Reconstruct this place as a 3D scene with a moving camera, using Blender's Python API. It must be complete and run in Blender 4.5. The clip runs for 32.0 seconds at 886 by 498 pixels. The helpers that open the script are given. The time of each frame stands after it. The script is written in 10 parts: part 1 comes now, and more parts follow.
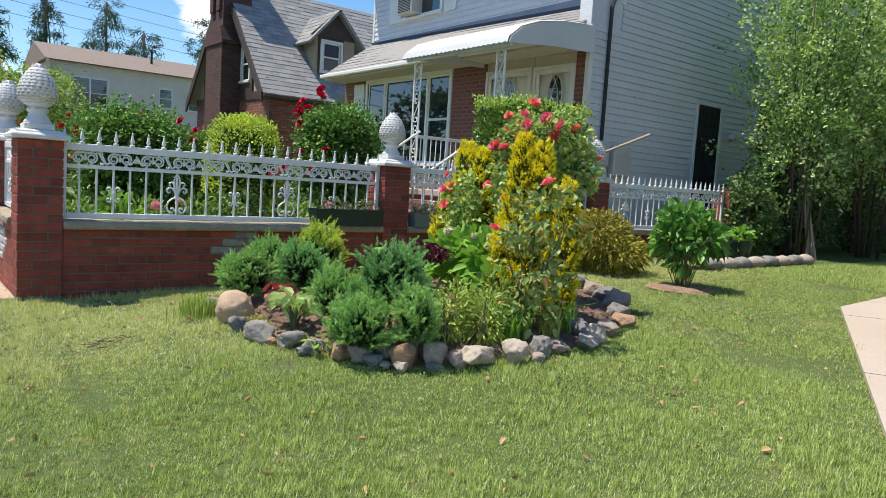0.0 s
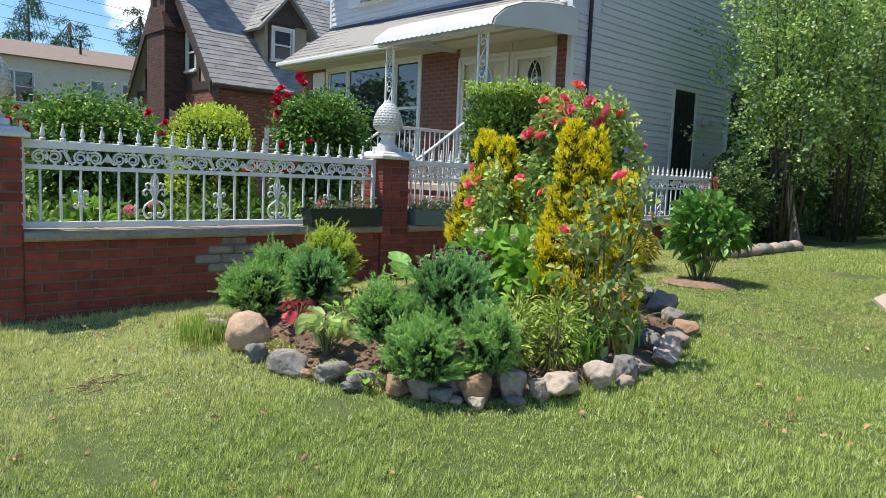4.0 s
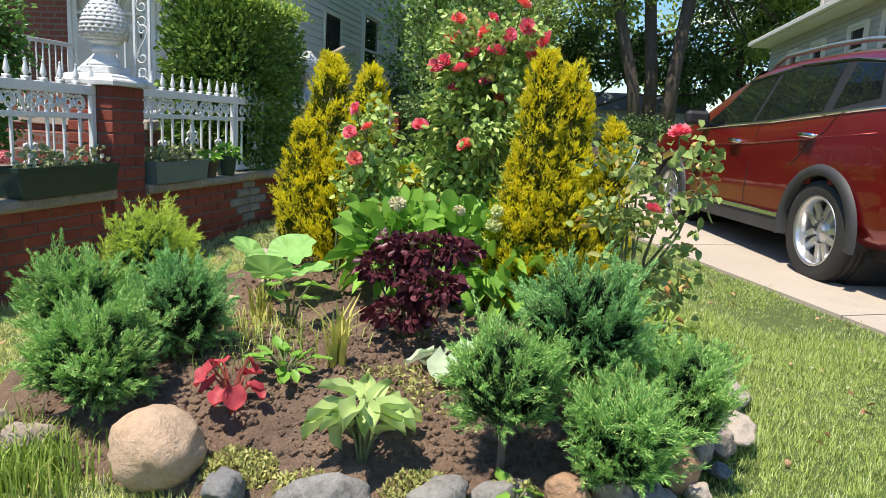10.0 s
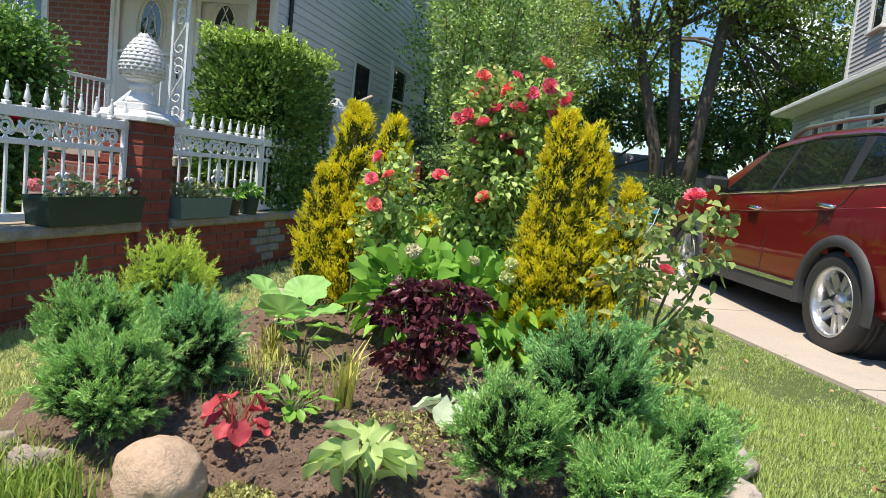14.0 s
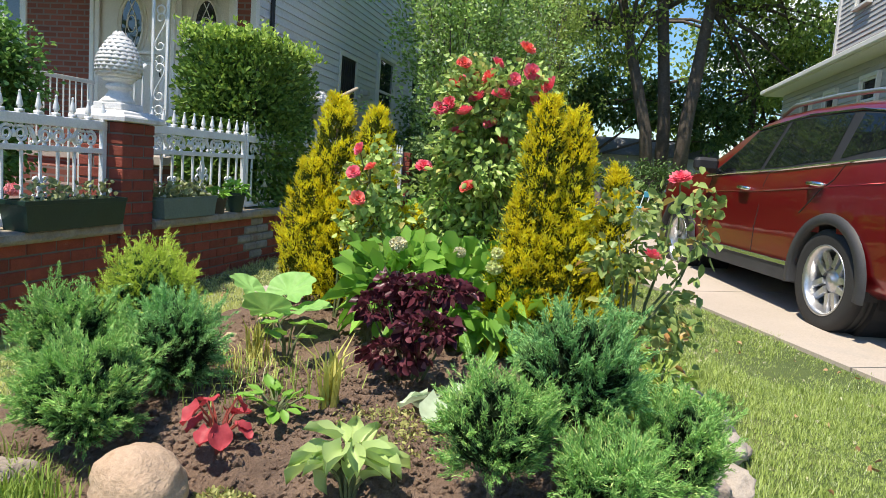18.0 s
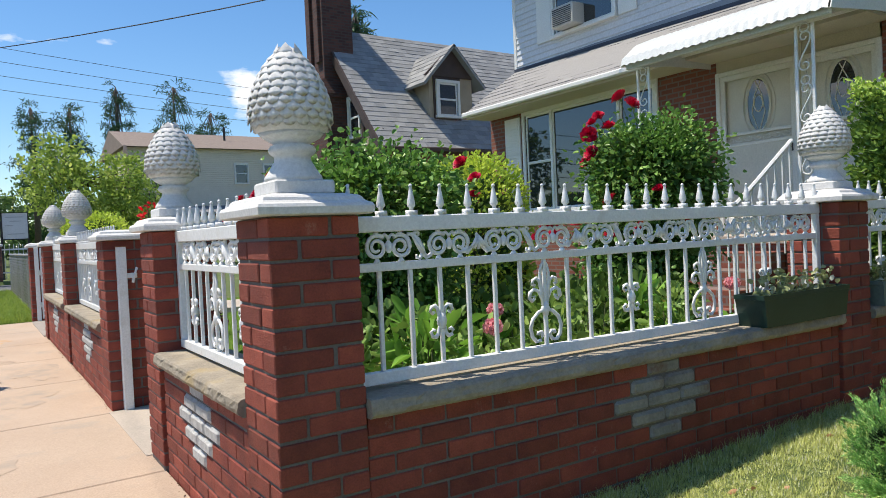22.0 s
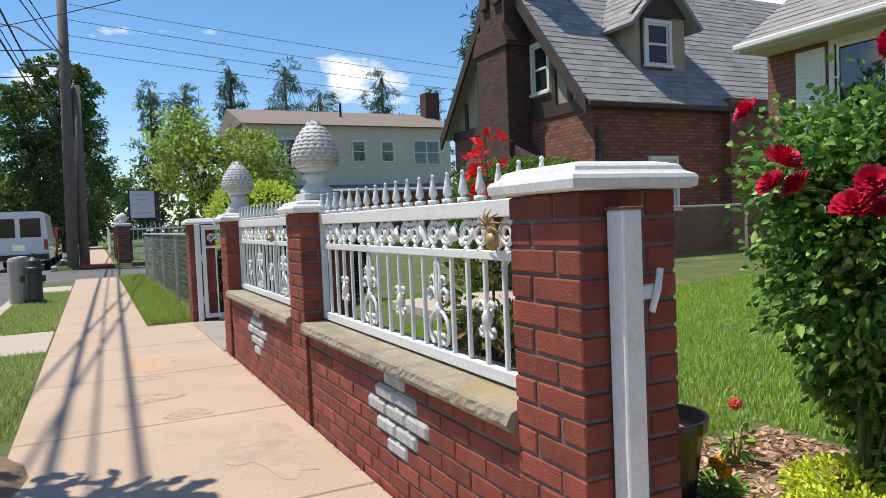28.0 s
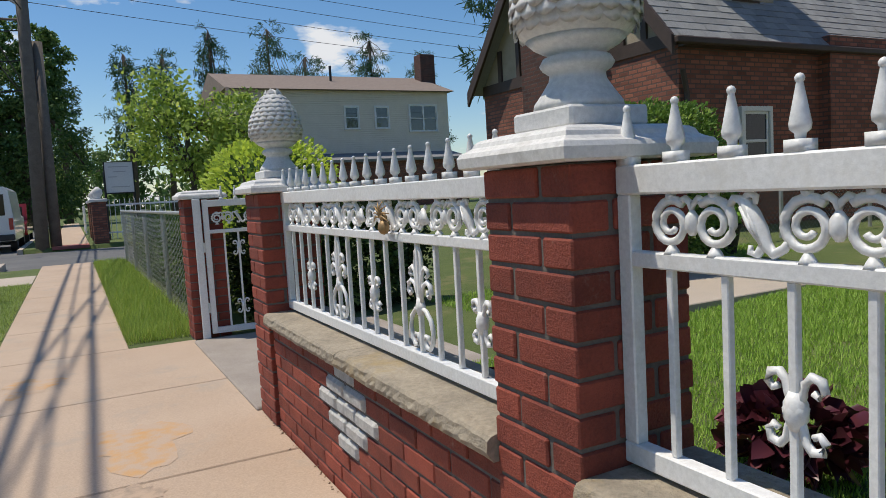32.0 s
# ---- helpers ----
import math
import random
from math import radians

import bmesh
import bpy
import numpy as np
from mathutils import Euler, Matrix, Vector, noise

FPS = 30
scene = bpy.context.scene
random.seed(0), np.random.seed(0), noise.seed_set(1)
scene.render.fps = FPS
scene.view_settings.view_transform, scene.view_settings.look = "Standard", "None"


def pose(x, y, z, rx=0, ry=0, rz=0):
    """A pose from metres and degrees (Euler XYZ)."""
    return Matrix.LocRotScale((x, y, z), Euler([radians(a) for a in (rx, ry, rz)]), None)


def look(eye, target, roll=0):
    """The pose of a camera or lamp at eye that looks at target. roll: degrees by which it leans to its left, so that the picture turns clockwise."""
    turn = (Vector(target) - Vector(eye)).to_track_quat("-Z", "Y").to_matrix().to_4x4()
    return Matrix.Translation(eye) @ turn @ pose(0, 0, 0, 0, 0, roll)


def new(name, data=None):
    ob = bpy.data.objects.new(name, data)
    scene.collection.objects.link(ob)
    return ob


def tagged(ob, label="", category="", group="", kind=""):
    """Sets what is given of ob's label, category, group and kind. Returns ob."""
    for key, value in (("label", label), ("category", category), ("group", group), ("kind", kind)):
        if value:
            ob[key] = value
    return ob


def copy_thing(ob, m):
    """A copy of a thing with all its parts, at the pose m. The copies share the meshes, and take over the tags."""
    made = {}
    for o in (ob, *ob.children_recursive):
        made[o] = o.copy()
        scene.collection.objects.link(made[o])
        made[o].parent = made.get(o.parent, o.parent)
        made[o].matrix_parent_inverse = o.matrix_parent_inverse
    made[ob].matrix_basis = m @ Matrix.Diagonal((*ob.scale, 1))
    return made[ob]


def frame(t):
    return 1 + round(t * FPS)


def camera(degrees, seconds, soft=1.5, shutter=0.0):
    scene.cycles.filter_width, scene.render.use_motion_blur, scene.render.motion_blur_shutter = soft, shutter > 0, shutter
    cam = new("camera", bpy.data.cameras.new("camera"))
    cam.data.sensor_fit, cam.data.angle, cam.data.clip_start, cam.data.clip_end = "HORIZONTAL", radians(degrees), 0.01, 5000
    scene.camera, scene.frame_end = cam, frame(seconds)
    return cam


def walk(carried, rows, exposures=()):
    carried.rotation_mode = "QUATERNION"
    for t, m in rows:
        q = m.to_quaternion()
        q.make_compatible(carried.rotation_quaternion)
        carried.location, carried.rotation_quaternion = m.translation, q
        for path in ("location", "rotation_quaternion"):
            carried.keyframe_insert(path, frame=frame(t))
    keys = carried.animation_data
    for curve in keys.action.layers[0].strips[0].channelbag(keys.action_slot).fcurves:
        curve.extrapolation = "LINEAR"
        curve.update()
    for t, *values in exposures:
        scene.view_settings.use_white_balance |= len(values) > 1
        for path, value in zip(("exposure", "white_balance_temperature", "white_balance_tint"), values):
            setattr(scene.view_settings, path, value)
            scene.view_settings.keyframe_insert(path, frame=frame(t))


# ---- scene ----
# ---- camera and walk: seconds, eye, target, roll ----
cam = camera(64.5, 32.0, soft=0.75)
PATH = [
    (0, (-0.758, -5.884, 1.053), (0.489, -4.331, 0.869), 3.6),
    (0.5, (-0.768, -5.924, 1.057), (0.466, -4.363, 0.871), 2.3),
    (1, (-0.753, -5.93, 1.068), (0.435, -4.331, 0.894), 2.0),
    (1.5, (-0.743, -5.855, 1.06), (0.359, -4.199, 0.867), 1.2),
    (2, (-0.823, -5.784, 1.071), (0.268, -4.12, 0.868), 0.9),
    (2.5, (-0.835, -5.687, 1.069), (0.322, -4.065, 0.888), 2.1),
    (3, (-0.774, -5.507, 1.071), (0.453, -3.937, 0.895), 3.7),
    (3.5, (-0.813, -5.312, 1.057), (0.486, -3.803, 0.862), 3.0),
    (5.5, (-0.739, -4.133, 1.071), (0.782, -2.85, 0.868), 3.6),
    (6, (-0.698, -3.892, 1.06), (0.87, -2.671, 0.833), 3.9),
    (6.5, (-0.678, -3.643, 1.07), (0.977, -2.552, 0.805), 3.0),
    (7, (-0.628, -3.407, 1.087), (1.066, -2.388, 0.785), 2.8),
    (7.5, (-0.61, -3.201, 1.078), (1.168, -2.331, 0.787), 2.2),
    (8, (-0.603, -3.014, 1.079), (1.255, -2.338, 0.777), 2.5),
    (8.5, (-0.545, -2.873, 1.084), (1.342, -2.306, 0.742), 2.8),
    (9, (-0.591, -2.794, 1.087), (1.324, -2.347, 0.718), 2.3),
    (9.5, (-0.622, -2.755, 1.085), (1.308, -2.375, 0.725), 2.4),
    (10, (-0.615, -2.734, 1.078), (1.324, -2.391, 0.73), 3.2),
    (10.5, (-0.614, -2.745, 1.083), (1.334, -2.439, 0.744), 3.5),
    (11, (-0.62, -2.748, 1.083), (1.33, -2.455, 0.747), 3.7),
    (11.5, (-0.631, -2.751, 1.087), (1.319, -2.44, 0.772), 3.6),
    (12, (-0.629, -2.749, 1.088), (1.323, -2.408, 0.822), 4.1),
    (12.5, (-0.632, -2.744, 1.084), (1.325, -2.389, 0.871), 5.0),
    (13, (-0.635, -2.746, 1.083), (1.326, -2.378, 0.939), 6.4),
    (13.5, (-0.644, -2.748, 1.077), (1.31, -2.358, 0.912), 7.2),
    (14, (-0.646, -2.749, 1.079), (1.301, -2.346, 0.868), 6.2),
    (14.5, (-0.649, -2.749, 1.083), (1.295, -2.343, 0.852), 5.1),
    (16.5, (-0.595, -2.794, 1.089), (1.352, -2.376, 0.9), 4.2),
    (17, (-0.584, -2.795, 1.086), (1.367, -2.403, 0.885), 4.7),
    (17.5, (-0.584, -2.793, 1.078), (1.367, -2.412, 0.852), 4.8),
    (18, (-0.59, -2.783, 1.084), (1.357, -2.396, 0.847), 4.3),
    (18.5, (-0.59, -2.772, 1.086), (1.356, -2.378, 0.847), 4.0),
    (19, (-0.587, -2.772, 1.084), (1.358, -2.38, 0.831), 4.4),
    (19.5, (-0.601, -2.77, 1.084), (1.331, -2.31, 0.849), 3.7),
    (20, (-0.624, -2.747, 1.099), (1.206, -1.961, 0.913), 1.6),
    (20.5, (-0.67, -2.648, 1.119), (0.959, -1.494, 0.993), -1.2),
    (21, (-0.732, -2.496, 1.141), (0.706, -1.108, 1.045), -2.2),
    (21.5, (-0.702, -2.252, 1.13), (0.529, -0.678, 1.05), -2.6),
    (22, (-0.728, -2.016, 1.124), (0.384, -0.354, 1.077), -2.6),
    (22.5, (-0.813, -1.781, 1.131), (0.222, -0.07, 1.098), -3.0),
    (23, (-0.813, -1.453, 1.135), (0.026, 0.362, 1.089), -3.0),
    (23.5, (-0.881, -1.123, 1.123), (-0.105, 0.72, 1.079), -2.8),
    (24, (-0.896, -0.78, 1.114), (-0.153, 1.076, 1.058), -3.2),
    (24.5, (-0.898, -0.494, 1.109), (-0.144, 1.356, 1.022), -1.9),
    (26.5, (-1.037, 0.834, 1.122), (-0.032, 2.561, 1.031), -1.4),
    (27, (-1.057, 1.164, 1.121), (-0.058, 2.894, 1.03), -1.4),
    (27.5, (-1.054, 1.474, 1.126), (-0.064, 3.209, 1.036), -2.0),
    (28, (-1.006, 1.881, 1.12), (-0.118, 3.672, 1.035), -2.4),
    (28.5, (-0.977, 2.267, 1.131), (-0.081, 4.053, 1.059), -2.9),
    (29, (-0.924, 2.581, 1.131), (-0.036, 4.371, 1.053), -2.2),
    (29.5, (-0.904, 2.874, 1.129), (0.029, 4.641, 1.04), -1.5),
    (30, (-0.874, 3.191, 1.13), (0.13, 4.918, 1.027), -1.3),
    (30.5, (-0.823, 3.555, 1.134), (0.156, 5.294, 1.01), -1.4),
    (31, (-0.825, 3.945, 1.16), (0.131, 5.695, 1.007), -2.3),
    (31.5, (-0.725, 4.289, 1.133), (0.146, 6.083, 0.984), -0.7),
    (32, (-0.805, 4.626, 1.151), (0.118, 6.392, 0.979), -3.3),
]
walk(cam, [(t, look(e, g, r)) for t, e, g, r in PATH], ((0, 0.24), (3.5, 0.26), (6, 0.31), (20.5, 0.30), (22, 0.11), (24, -0.22), (27, 0.02), (28, 0.02), (29, -0.24), (30, -0.44), (32, -0.42)))

# ---- sky, sun ----
SUN_EL = 1.171      # the sun stands over the street, towards -x +y
world = bpy.data.worlds.new("sky")
scene.world = world
world.use_nodes = True
wn, wl = world.node_tree.nodes, world.node_tree.links
sky_tex = wn.new("ShaderNodeTexSky")
sky_tex.sky_type = "NISHITA"
sky_tex.sun_disc = False
sky_tex.sun_elevation = SUN_EL
sky_tex.sun_rotation = math.atan2(-9, 7)
sky_tex.air_density = 1.0
sky_tex.dust_density = 0.3
sky_tex.ozone_density = 3.0
sat = wn.new("ShaderNodeHueSaturation")
sat.inputs["Saturation"].default_value = 1.22
wl.new(sky_tex.outputs[0], sat.inputs["Color"])
# fair-weather clouds: heaps low in the sky
tc = wn.new("ShaderNodeTexCoord")
mp = wn.new("ShaderNodeMapping")
mp.inputs["Scale"].default_value = (3.0, 3.0, 7.5)
mp.inputs["Location"].default_value = (0.35, 1.25, 0.1)
wl.new(tc.outputs["Generated"], mp.inputs["Vector"])
cn = wn.new("ShaderNodeTexNoise")
cn.inputs["Scale"].default_value, cn.inputs["Detail"].default_value, cn.inputs["Roughness"].default_value = 1.35, 9, 0.55
wl.new(mp.outputs[0], cn.inputs["Vector"])
cr = wn.new("ShaderNodeMapRange")
cr.inputs[1].default_value, cr.inputs[2].default_value = 0.57, 0.625
wl.new(cn.outputs["Fac"], cr.inputs[0])
sep = wn.new("ShaderNodeSeparateXYZ")
wl.new(tc.outputs["Generated"], sep.inputs[0])
band = wn.new("ShaderNodeMapRange")
band.inputs[1].default_value, band.inputs[2].default_value, band.inputs[3].default_value, band.inputs[4].default_value = 0.30, 0.42, 1.0, 0.0
wl.new(sep.outputs[2], band.inputs[0])
mul = wn.new("ShaderNodeMath")
mul.operation = "MULTIPLY"
wl.new(cr.outputs[0], mul.inputs[0])
wl.new(band.outputs[0], mul.inputs[1])
cm = wn.new("ShaderNodeMix")
cm.data_type = "RGBA"
cm.inputs[7].default_value = (7.0, 7.15, 7.4, 1)
wl.new(mul.outputs[0], cm.inputs[0])
wl.new(sat.outputs[0], cm.inputs[6])
wl.new(cm.outputs[2], wn["Background"].inputs[0])
wn["Background"].inputs[1].default_value = 0.15
sun = new("sun", bpy.data.lights.new("sun", "SUN"))
sun.data.energy = 5.3
sun.data.angle = radians(0.53)
sun.data.color = (1.0, 0.915, 0.775)
sun.matrix_basis = look((-9, 7, 27), (0, 0, 0))

# ---- materials ----
def mat_base(name):
    m = bpy.data.materials.new(name)
    m.use_nodes = True
    nt = m.node_tree
    return m, nt, nt.nodes, nt.links, nt.nodes["Principled BSDF"]


def tex_noise(nt, scale, detail=4, rough=0.6, vec=None):
    n = nt.nodes.new("ShaderNodeTexNoise")
    n.inputs["Scale"].default_value = scale
    n.inputs["Detail"].default_value = detail
    n.inputs["Roughness"].default_value = rough
    if vec is not None:
        nt.links.new(vec, n.inputs["Vector"])
    return n.outputs["Fac"]


def ramp(nt, fac, stops):
    r = nt.nodes.new("ShaderNodeValToRGB")
    el = r.color_ramp.elements
    while len(el) < len(stops):
        el.new(0.5)
    for e, (p, c) in zip(el, stops):
        e.position, e.color = p, (*c, 1)
    nt.links.new(fac, r.inputs["Fac"])
    return r.outputs["Color"]


def mixc(nt, fac, a, b, mode="MIX"):
    n = nt.nodes.new("ShaderNodeMix")
    n.data_type, n.blend_type = "RGBA", mode
    for sock, v in ((n.inputs[0], fac), (n.inputs[6], a), (n.inputs[7], b)):
        if isinstance(v, (int, float)):
            sock.default_value = v
        elif isinstance(v, tuple):
            sock.default_value = (*v, 1)
        else:
            nt.links.new(v, sock)
    return n.outputs[2]


def bump(nt, bsdf, height, strength=0.4, dist=0.01):
    b = nt.nodes.new("ShaderNodeBump")
    b.inputs["Strength"].default_value = strength
    b.inputs["Distance"].default_value = dist
    nt.links.new(height, b.inputs["Height"])
    nt.links.new(b.outputs[0], bsdf.inputs["Normal"])


def obj_coord(nt):
    return nt.nodes.new("ShaderNodeTexCoord").outputs["Object"]


def world_coord(nt):
    return nt.nodes.new("ShaderNodeNewGeometry").outputs["Position"]


def surface(name, a, b, scale=6.0, fine=60.0, rough=0.7, bumps=0.3, dist=0.004, metal=0.0, stain=None, stain_scale=1.5, per_object=0.0, coat=0.0, fleck=None):
    """Two-scale surface: broad mottling between a and b, fine grain, optional stains."""
    m, nt, nd, lk, p = mat_base(name)
    v = world_coord(nt)
    c = ramp(nt, tex_noise(nt, scale, 5, 0.6, v), [(0.3, a), (0.7, b)])
    g = tex_noise(nt, fine, 4, 0.7, v)
    c = mixc(nt, 0.35, c, ramp(nt, g, [(0.25, tuple(x * 0.55 for x in a)), (0.75, tuple(min(1, x * 1.3) for x in b))]))
    if stain:
        s = tex_noise(nt, stain_scale, 6, 0.7, v)
        f = nd.new("ShaderNodeMapRange")
        f.inputs[1].default_value, f.inputs[2].default_value = 0.55, 0.75
        lk.new(s, f.inputs[0])
        c = mixc(nt, f.outputs[0], c, stain)
    if fleck:
        s2 = tex_noise(nt, 11, 7, 0.75, v)
        f2 = nd.new("ShaderNodeMapRange")
        f2.inputs[1].default_value, f2.inputs[2].default_value, f2.inputs[4].default_value = 0.62, 0.74, 0.7
        lk.new(s2, f2.inputs[0])
        c = mixc(nt, f2.outputs[0], c, fleck)
    if per_object:
        oi = nd.new("ShaderNodeObjectInfo")
        h = nd.new("ShaderNodeHueSaturation")
        mr = nd.new("ShaderNodeMapRange")
        mr.inputs[3].default_value, mr.inputs[4].default_value = 1 - per_object, 1 + per_object
        lk.new(oi.outputs["Random"], mr.inputs[0])
        lk.new(mr.outputs[0], h.inputs["Value"])
        lk.new(c, h.inputs["Color"])
        c = h.outputs[0]
    lk.new(c, p.inputs["Base Color"])
    p.inputs["Roughness"].default_value = rough
    p.inputs["Metallic"].default_value = metal
    p.inputs["Coat Weight"].default_value = coat
    if bumps:
        bump(nt, p, g, bumps, dist)
    return m


def leaf_mat(name, a, b, rough=0.45, trans=0.35, c=None, cf=0.15, gain=1.55, patch=0.3, patch_scale=3.0, warm=1.2):
    """Leaves: each island has its own tone between a and b, some of tone c; light shines through."""
    a, b, c = (tuple(min(0.85, x * gain * w) for x, w in zip(k, (warm, 1, 1))) if k else k for k in (a, b, c))
    m, nt, nd, lk, p = mat_base(name)
    geo = nd.new("ShaderNodeNewGeometry")
    stops = [(0.0, a), (1.0 - cf if c else 1.0, b)] + ([(1.0, c)] if c else [])
    col = ramp(nt, geo.outputs["Random Per Island"], stops)
    col = mixc(nt, patch, col, ramp(nt, tex_noise(nt, patch_scale, 3, 0.6, geo.outputs["Position"]), [(0.3, tuple(x * 0.85 for x in a)), (0.7, b)]))
    lk.new(col, p.inputs["Base Color"])
    p.inputs["Roughness"].default_value = rough
    p.inputs["Specular IOR Level"].default_value = 0.22
    tr = nd.new("ShaderNodeBsdfTranslucent")
    h = nd.new("ShaderNodeHueSaturation")
    h.inputs["Saturation"].default_value, h.inputs["Value"].default_value = 1.05, 1.25
    lk.new(col, h.inputs["Color"])
    lk.new(h.outputs[0], tr.inputs["Color"])
    mx = nd.new("ShaderNodeMixShader")
    mx.inputs[0].default_value = trans * 0.62
    lk.new(p.outputs[0], mx.inputs[1])
    lk.new(tr.outputs[0], mx.inputs[2])
    lk.new(mx.outputs[0], nd["Material Output"].inputs["Surface"])
    return m


def brick_wall_mat(name, a, b, mortar):
    """Brickwork that stays far off: courses from a brick pattern, upright on every wall."""
    m, nt, nd, lk, p = mat_base(name)
    geo = nd.new("ShaderNodeNewGeometry")
    sep = nd.new("ShaderNodeSeparateXYZ")
    lk.new(geo.outputs["Position"], sep.inputs[0])
    add = nd.new("ShaderNodeMath")
    lk.new(sep.outputs[0], add.inputs[0])
    lk.new(sep.outputs[1], add.inputs[1])
    cb = nd.new("ShaderNodeCombineXYZ")
    lk.new(add.outputs[0], cb.inputs[0])
    lk.new(sep.outputs[2], cb.inputs[1])
    br = nd.new("ShaderNodeTexBrick")
    lk.new(cb.outputs[0], br.inputs["Vector"])
    for k, v in (("Scale", 1.0), ("Mortar Size", 0.012), ("Brick Width", 0.21), ("Row Height", 0.075), ("Bias", 0.0)):
        br.inputs[k].default_value = v
    br.inputs["Color1"].default_value, br.inputs["Color2"].default_value, br.inputs["Mortar"].default_value = (*a, 1), (*b, 1), (*mortar, 1)
    c = mixc(nt, 0.22, br.outputs[0], ramp(nt, tex_noise(nt, 2.0, 6, 0.7, geo.outputs["Position"]), [(0.3, tuple(x * 0.5 for x in a)), (0.7, b)]))
    lk.new(c, p.inputs["Base Color"])
    p.inputs["Roughness"].default_value = 0.85
    inv = nd.new("ShaderNodeMath")
    inv.operation = "SUBTRACT"
    inv.inputs[0].default_value = 1
    lk.new(br.outputs["Fac"], inv.inputs[1])
    bump(nt, p, inv.outputs[0], 0.6, 0.01)
    return m


def glass_mat(name, tint=(0.02, 0.025, 0.03), rough=0.02, coat=0.6):
    m, nt, nd, lk, p = mat_base(name)
    p.inputs["Base Color"].default_value = (*tint, 1)
    p.inputs["Roughness"].default_value = rough
    p.inputs["Specular IOR Level"].default_value = 0.9
    p.inputs["Coat Weight"].default_value = coat
    p.inputs["Coat Roughness"].default_value = 0.02
    return m


M_BRICK = surface("red_brick", (0.155, 0.030, 0.020), (0.325, 0.072, 0.043), 9, 140, 0.78, 0.9, 0.005, per_object=0.27, fleck=(0.36, 0.22, 0.17), stain=(0.18, 0.030, 0.026), stain_scale=2.5)
M_MORTAR = surface("grey_mortar", (0.10, 0.088, 0.078), (0.185, 0.165, 0.148), 8, 120, 0.95, 0.5)
M_WHITEBRICK = surface("white_rock_brick", (0.36, 0.355, 0.35), (0.60, 0.59, 0.57), 22, 60, 0.9, 0.9, 0.01, stain=(0.3, 0.3, 0.31), stain_scale=9)
M_PALEBRICK = surface("worn_pale_brick", (0.20, 0.185, 0.165), (0.36, 0.335, 0.30), 9, 60, 0.9, 0.9, 0.01, stain=(0.19, 0.10, 0.075), stain_scale=7)
M_PAINT = surface("white_iron_paint", (0.79, 0.79, 0.785), (0.86, 0.86, 0.85), 4, 90, 0.42, 0.25, 0.002, stain=(0.66, 0.64, 0.60), stain_scale=7)
M_CAST = surface("white_cast_concrete", (0.62, 0.61, 0.60), (0.74, 0.73, 0.71), 5, 70, 0.7, 0.4, 0.003, stain=(0.40, 0.38, 0.35), stain_scale=5)
M_LEDGE = surface("weathered_stone_ledge", (0.21, 0.18, 0.14), (0.42, 0.36, 0.275), 7, 60, 0.94, 0.9, 0.008, stain=(0.40, 0.275, 0.085), stain_scale=1.7)
M_WALK = surface("concrete_walk", (0.42, 0.31, 0.225), (0.51, 0.39, 0.295), 1.1, 110, 0.9, 0.5, 0.004, stain=(0.36, 0.31, 0.26), stain_scale=2.3)
M_DRIVE = surface("concrete_drive", (0.42, 0.35, 0.28), (0.50, 0.43, 0.36), 1.3, 80, 0.9, 0.35, 0.003, stain=(0.36, 0.32, 0.28), stain_scale=1.5)
M_ROAD = surface("asphalt", (0.10, 0.10, 0.105), (0.15, 0.15, 0.15), 1.0, 120, 0.92, 0.5, 0.006, stain=(0.19, 0.18, 0.17), stain_scale=0.6)
M_LAWN = surface("lawn_ground", (0.062, 0.098, 0.024), (0.12, 0.155, 0.042), 1.8, 60, 0.95, 0.8, 0.02, stain=(0.24, 0.205, 0.10), stain_scale=1.1)
M_SOIL = surface("garden_soil", (0.19, 0.118, 0.078), (0.37, 0.25, 0.175), 6, 90, 0.97, 1.0, 0.03, stain=(0.075, 0.045, 0.03), stain_scale=3.2)
M_MULCH = surface("wood_mulch", (0.24, 0.15, 0.095), (0.48, 0.34, 0.23), 14, 70, 0.95, 1.0, 0.03)
M_SIDING = surface("white_vinyl_siding", (0.60, 0.61, 0.64), (0.68, 0.69, 0.72), 1.5, 30, 0.5, 0.12, 0.002, per_object=0.02)
M_TRIMW = surface("white_trim_paint", (0.72, 0.71, 0.68), (0.8, 0.79, 0.76), 3, 60, 0.5, 0.15, 0.002)
M_CREAM = surface("cream_soffit_paint", (0.55, 0.50, 0.40), (0.63, 0.58, 0.48), 3, 60, 0.6, 0.15, 0.002)
M_HBRICK = brick_wall_mat("house_brick", (0.19, 0.055, 0.035), (0.26, 0.08, 0.05), (0.20, 0.16, 0.14))
M_TBRICK = brick_wall_mat("tudor_brick", (0.15, 0.052, 0.036), (0.36, 0.13, 0.082), (0.085, 0.066, 0.056))
M_CBRICK = brick_wall_mat("clinker_brick", (0.055, 0.024, 0.02), (0.13, 0.05, 0.036), (0.07, 0.055, 0.05))
M_SLATE = surface("slate_shingle", (0.16, 0.16, 0.17), (0.25, 0.25, 0.26), 5, 60, 0.8, 0.4, 0.004, per_object=0.1)
M_GLASS = glass_mat("window_glass")
M_DARKW = surface("dark_brown_timber", (0.045, 0.028, 0.022), (0.075, 0.048, 0.036), 5, 60, 0.6, 0.3)
M_STUCCO = surface("tan_stucco", (0.33, 0.27, 0.19), (0.42, 0.35, 0.26), 4, 80, 0.95, 0.6, 0.006)
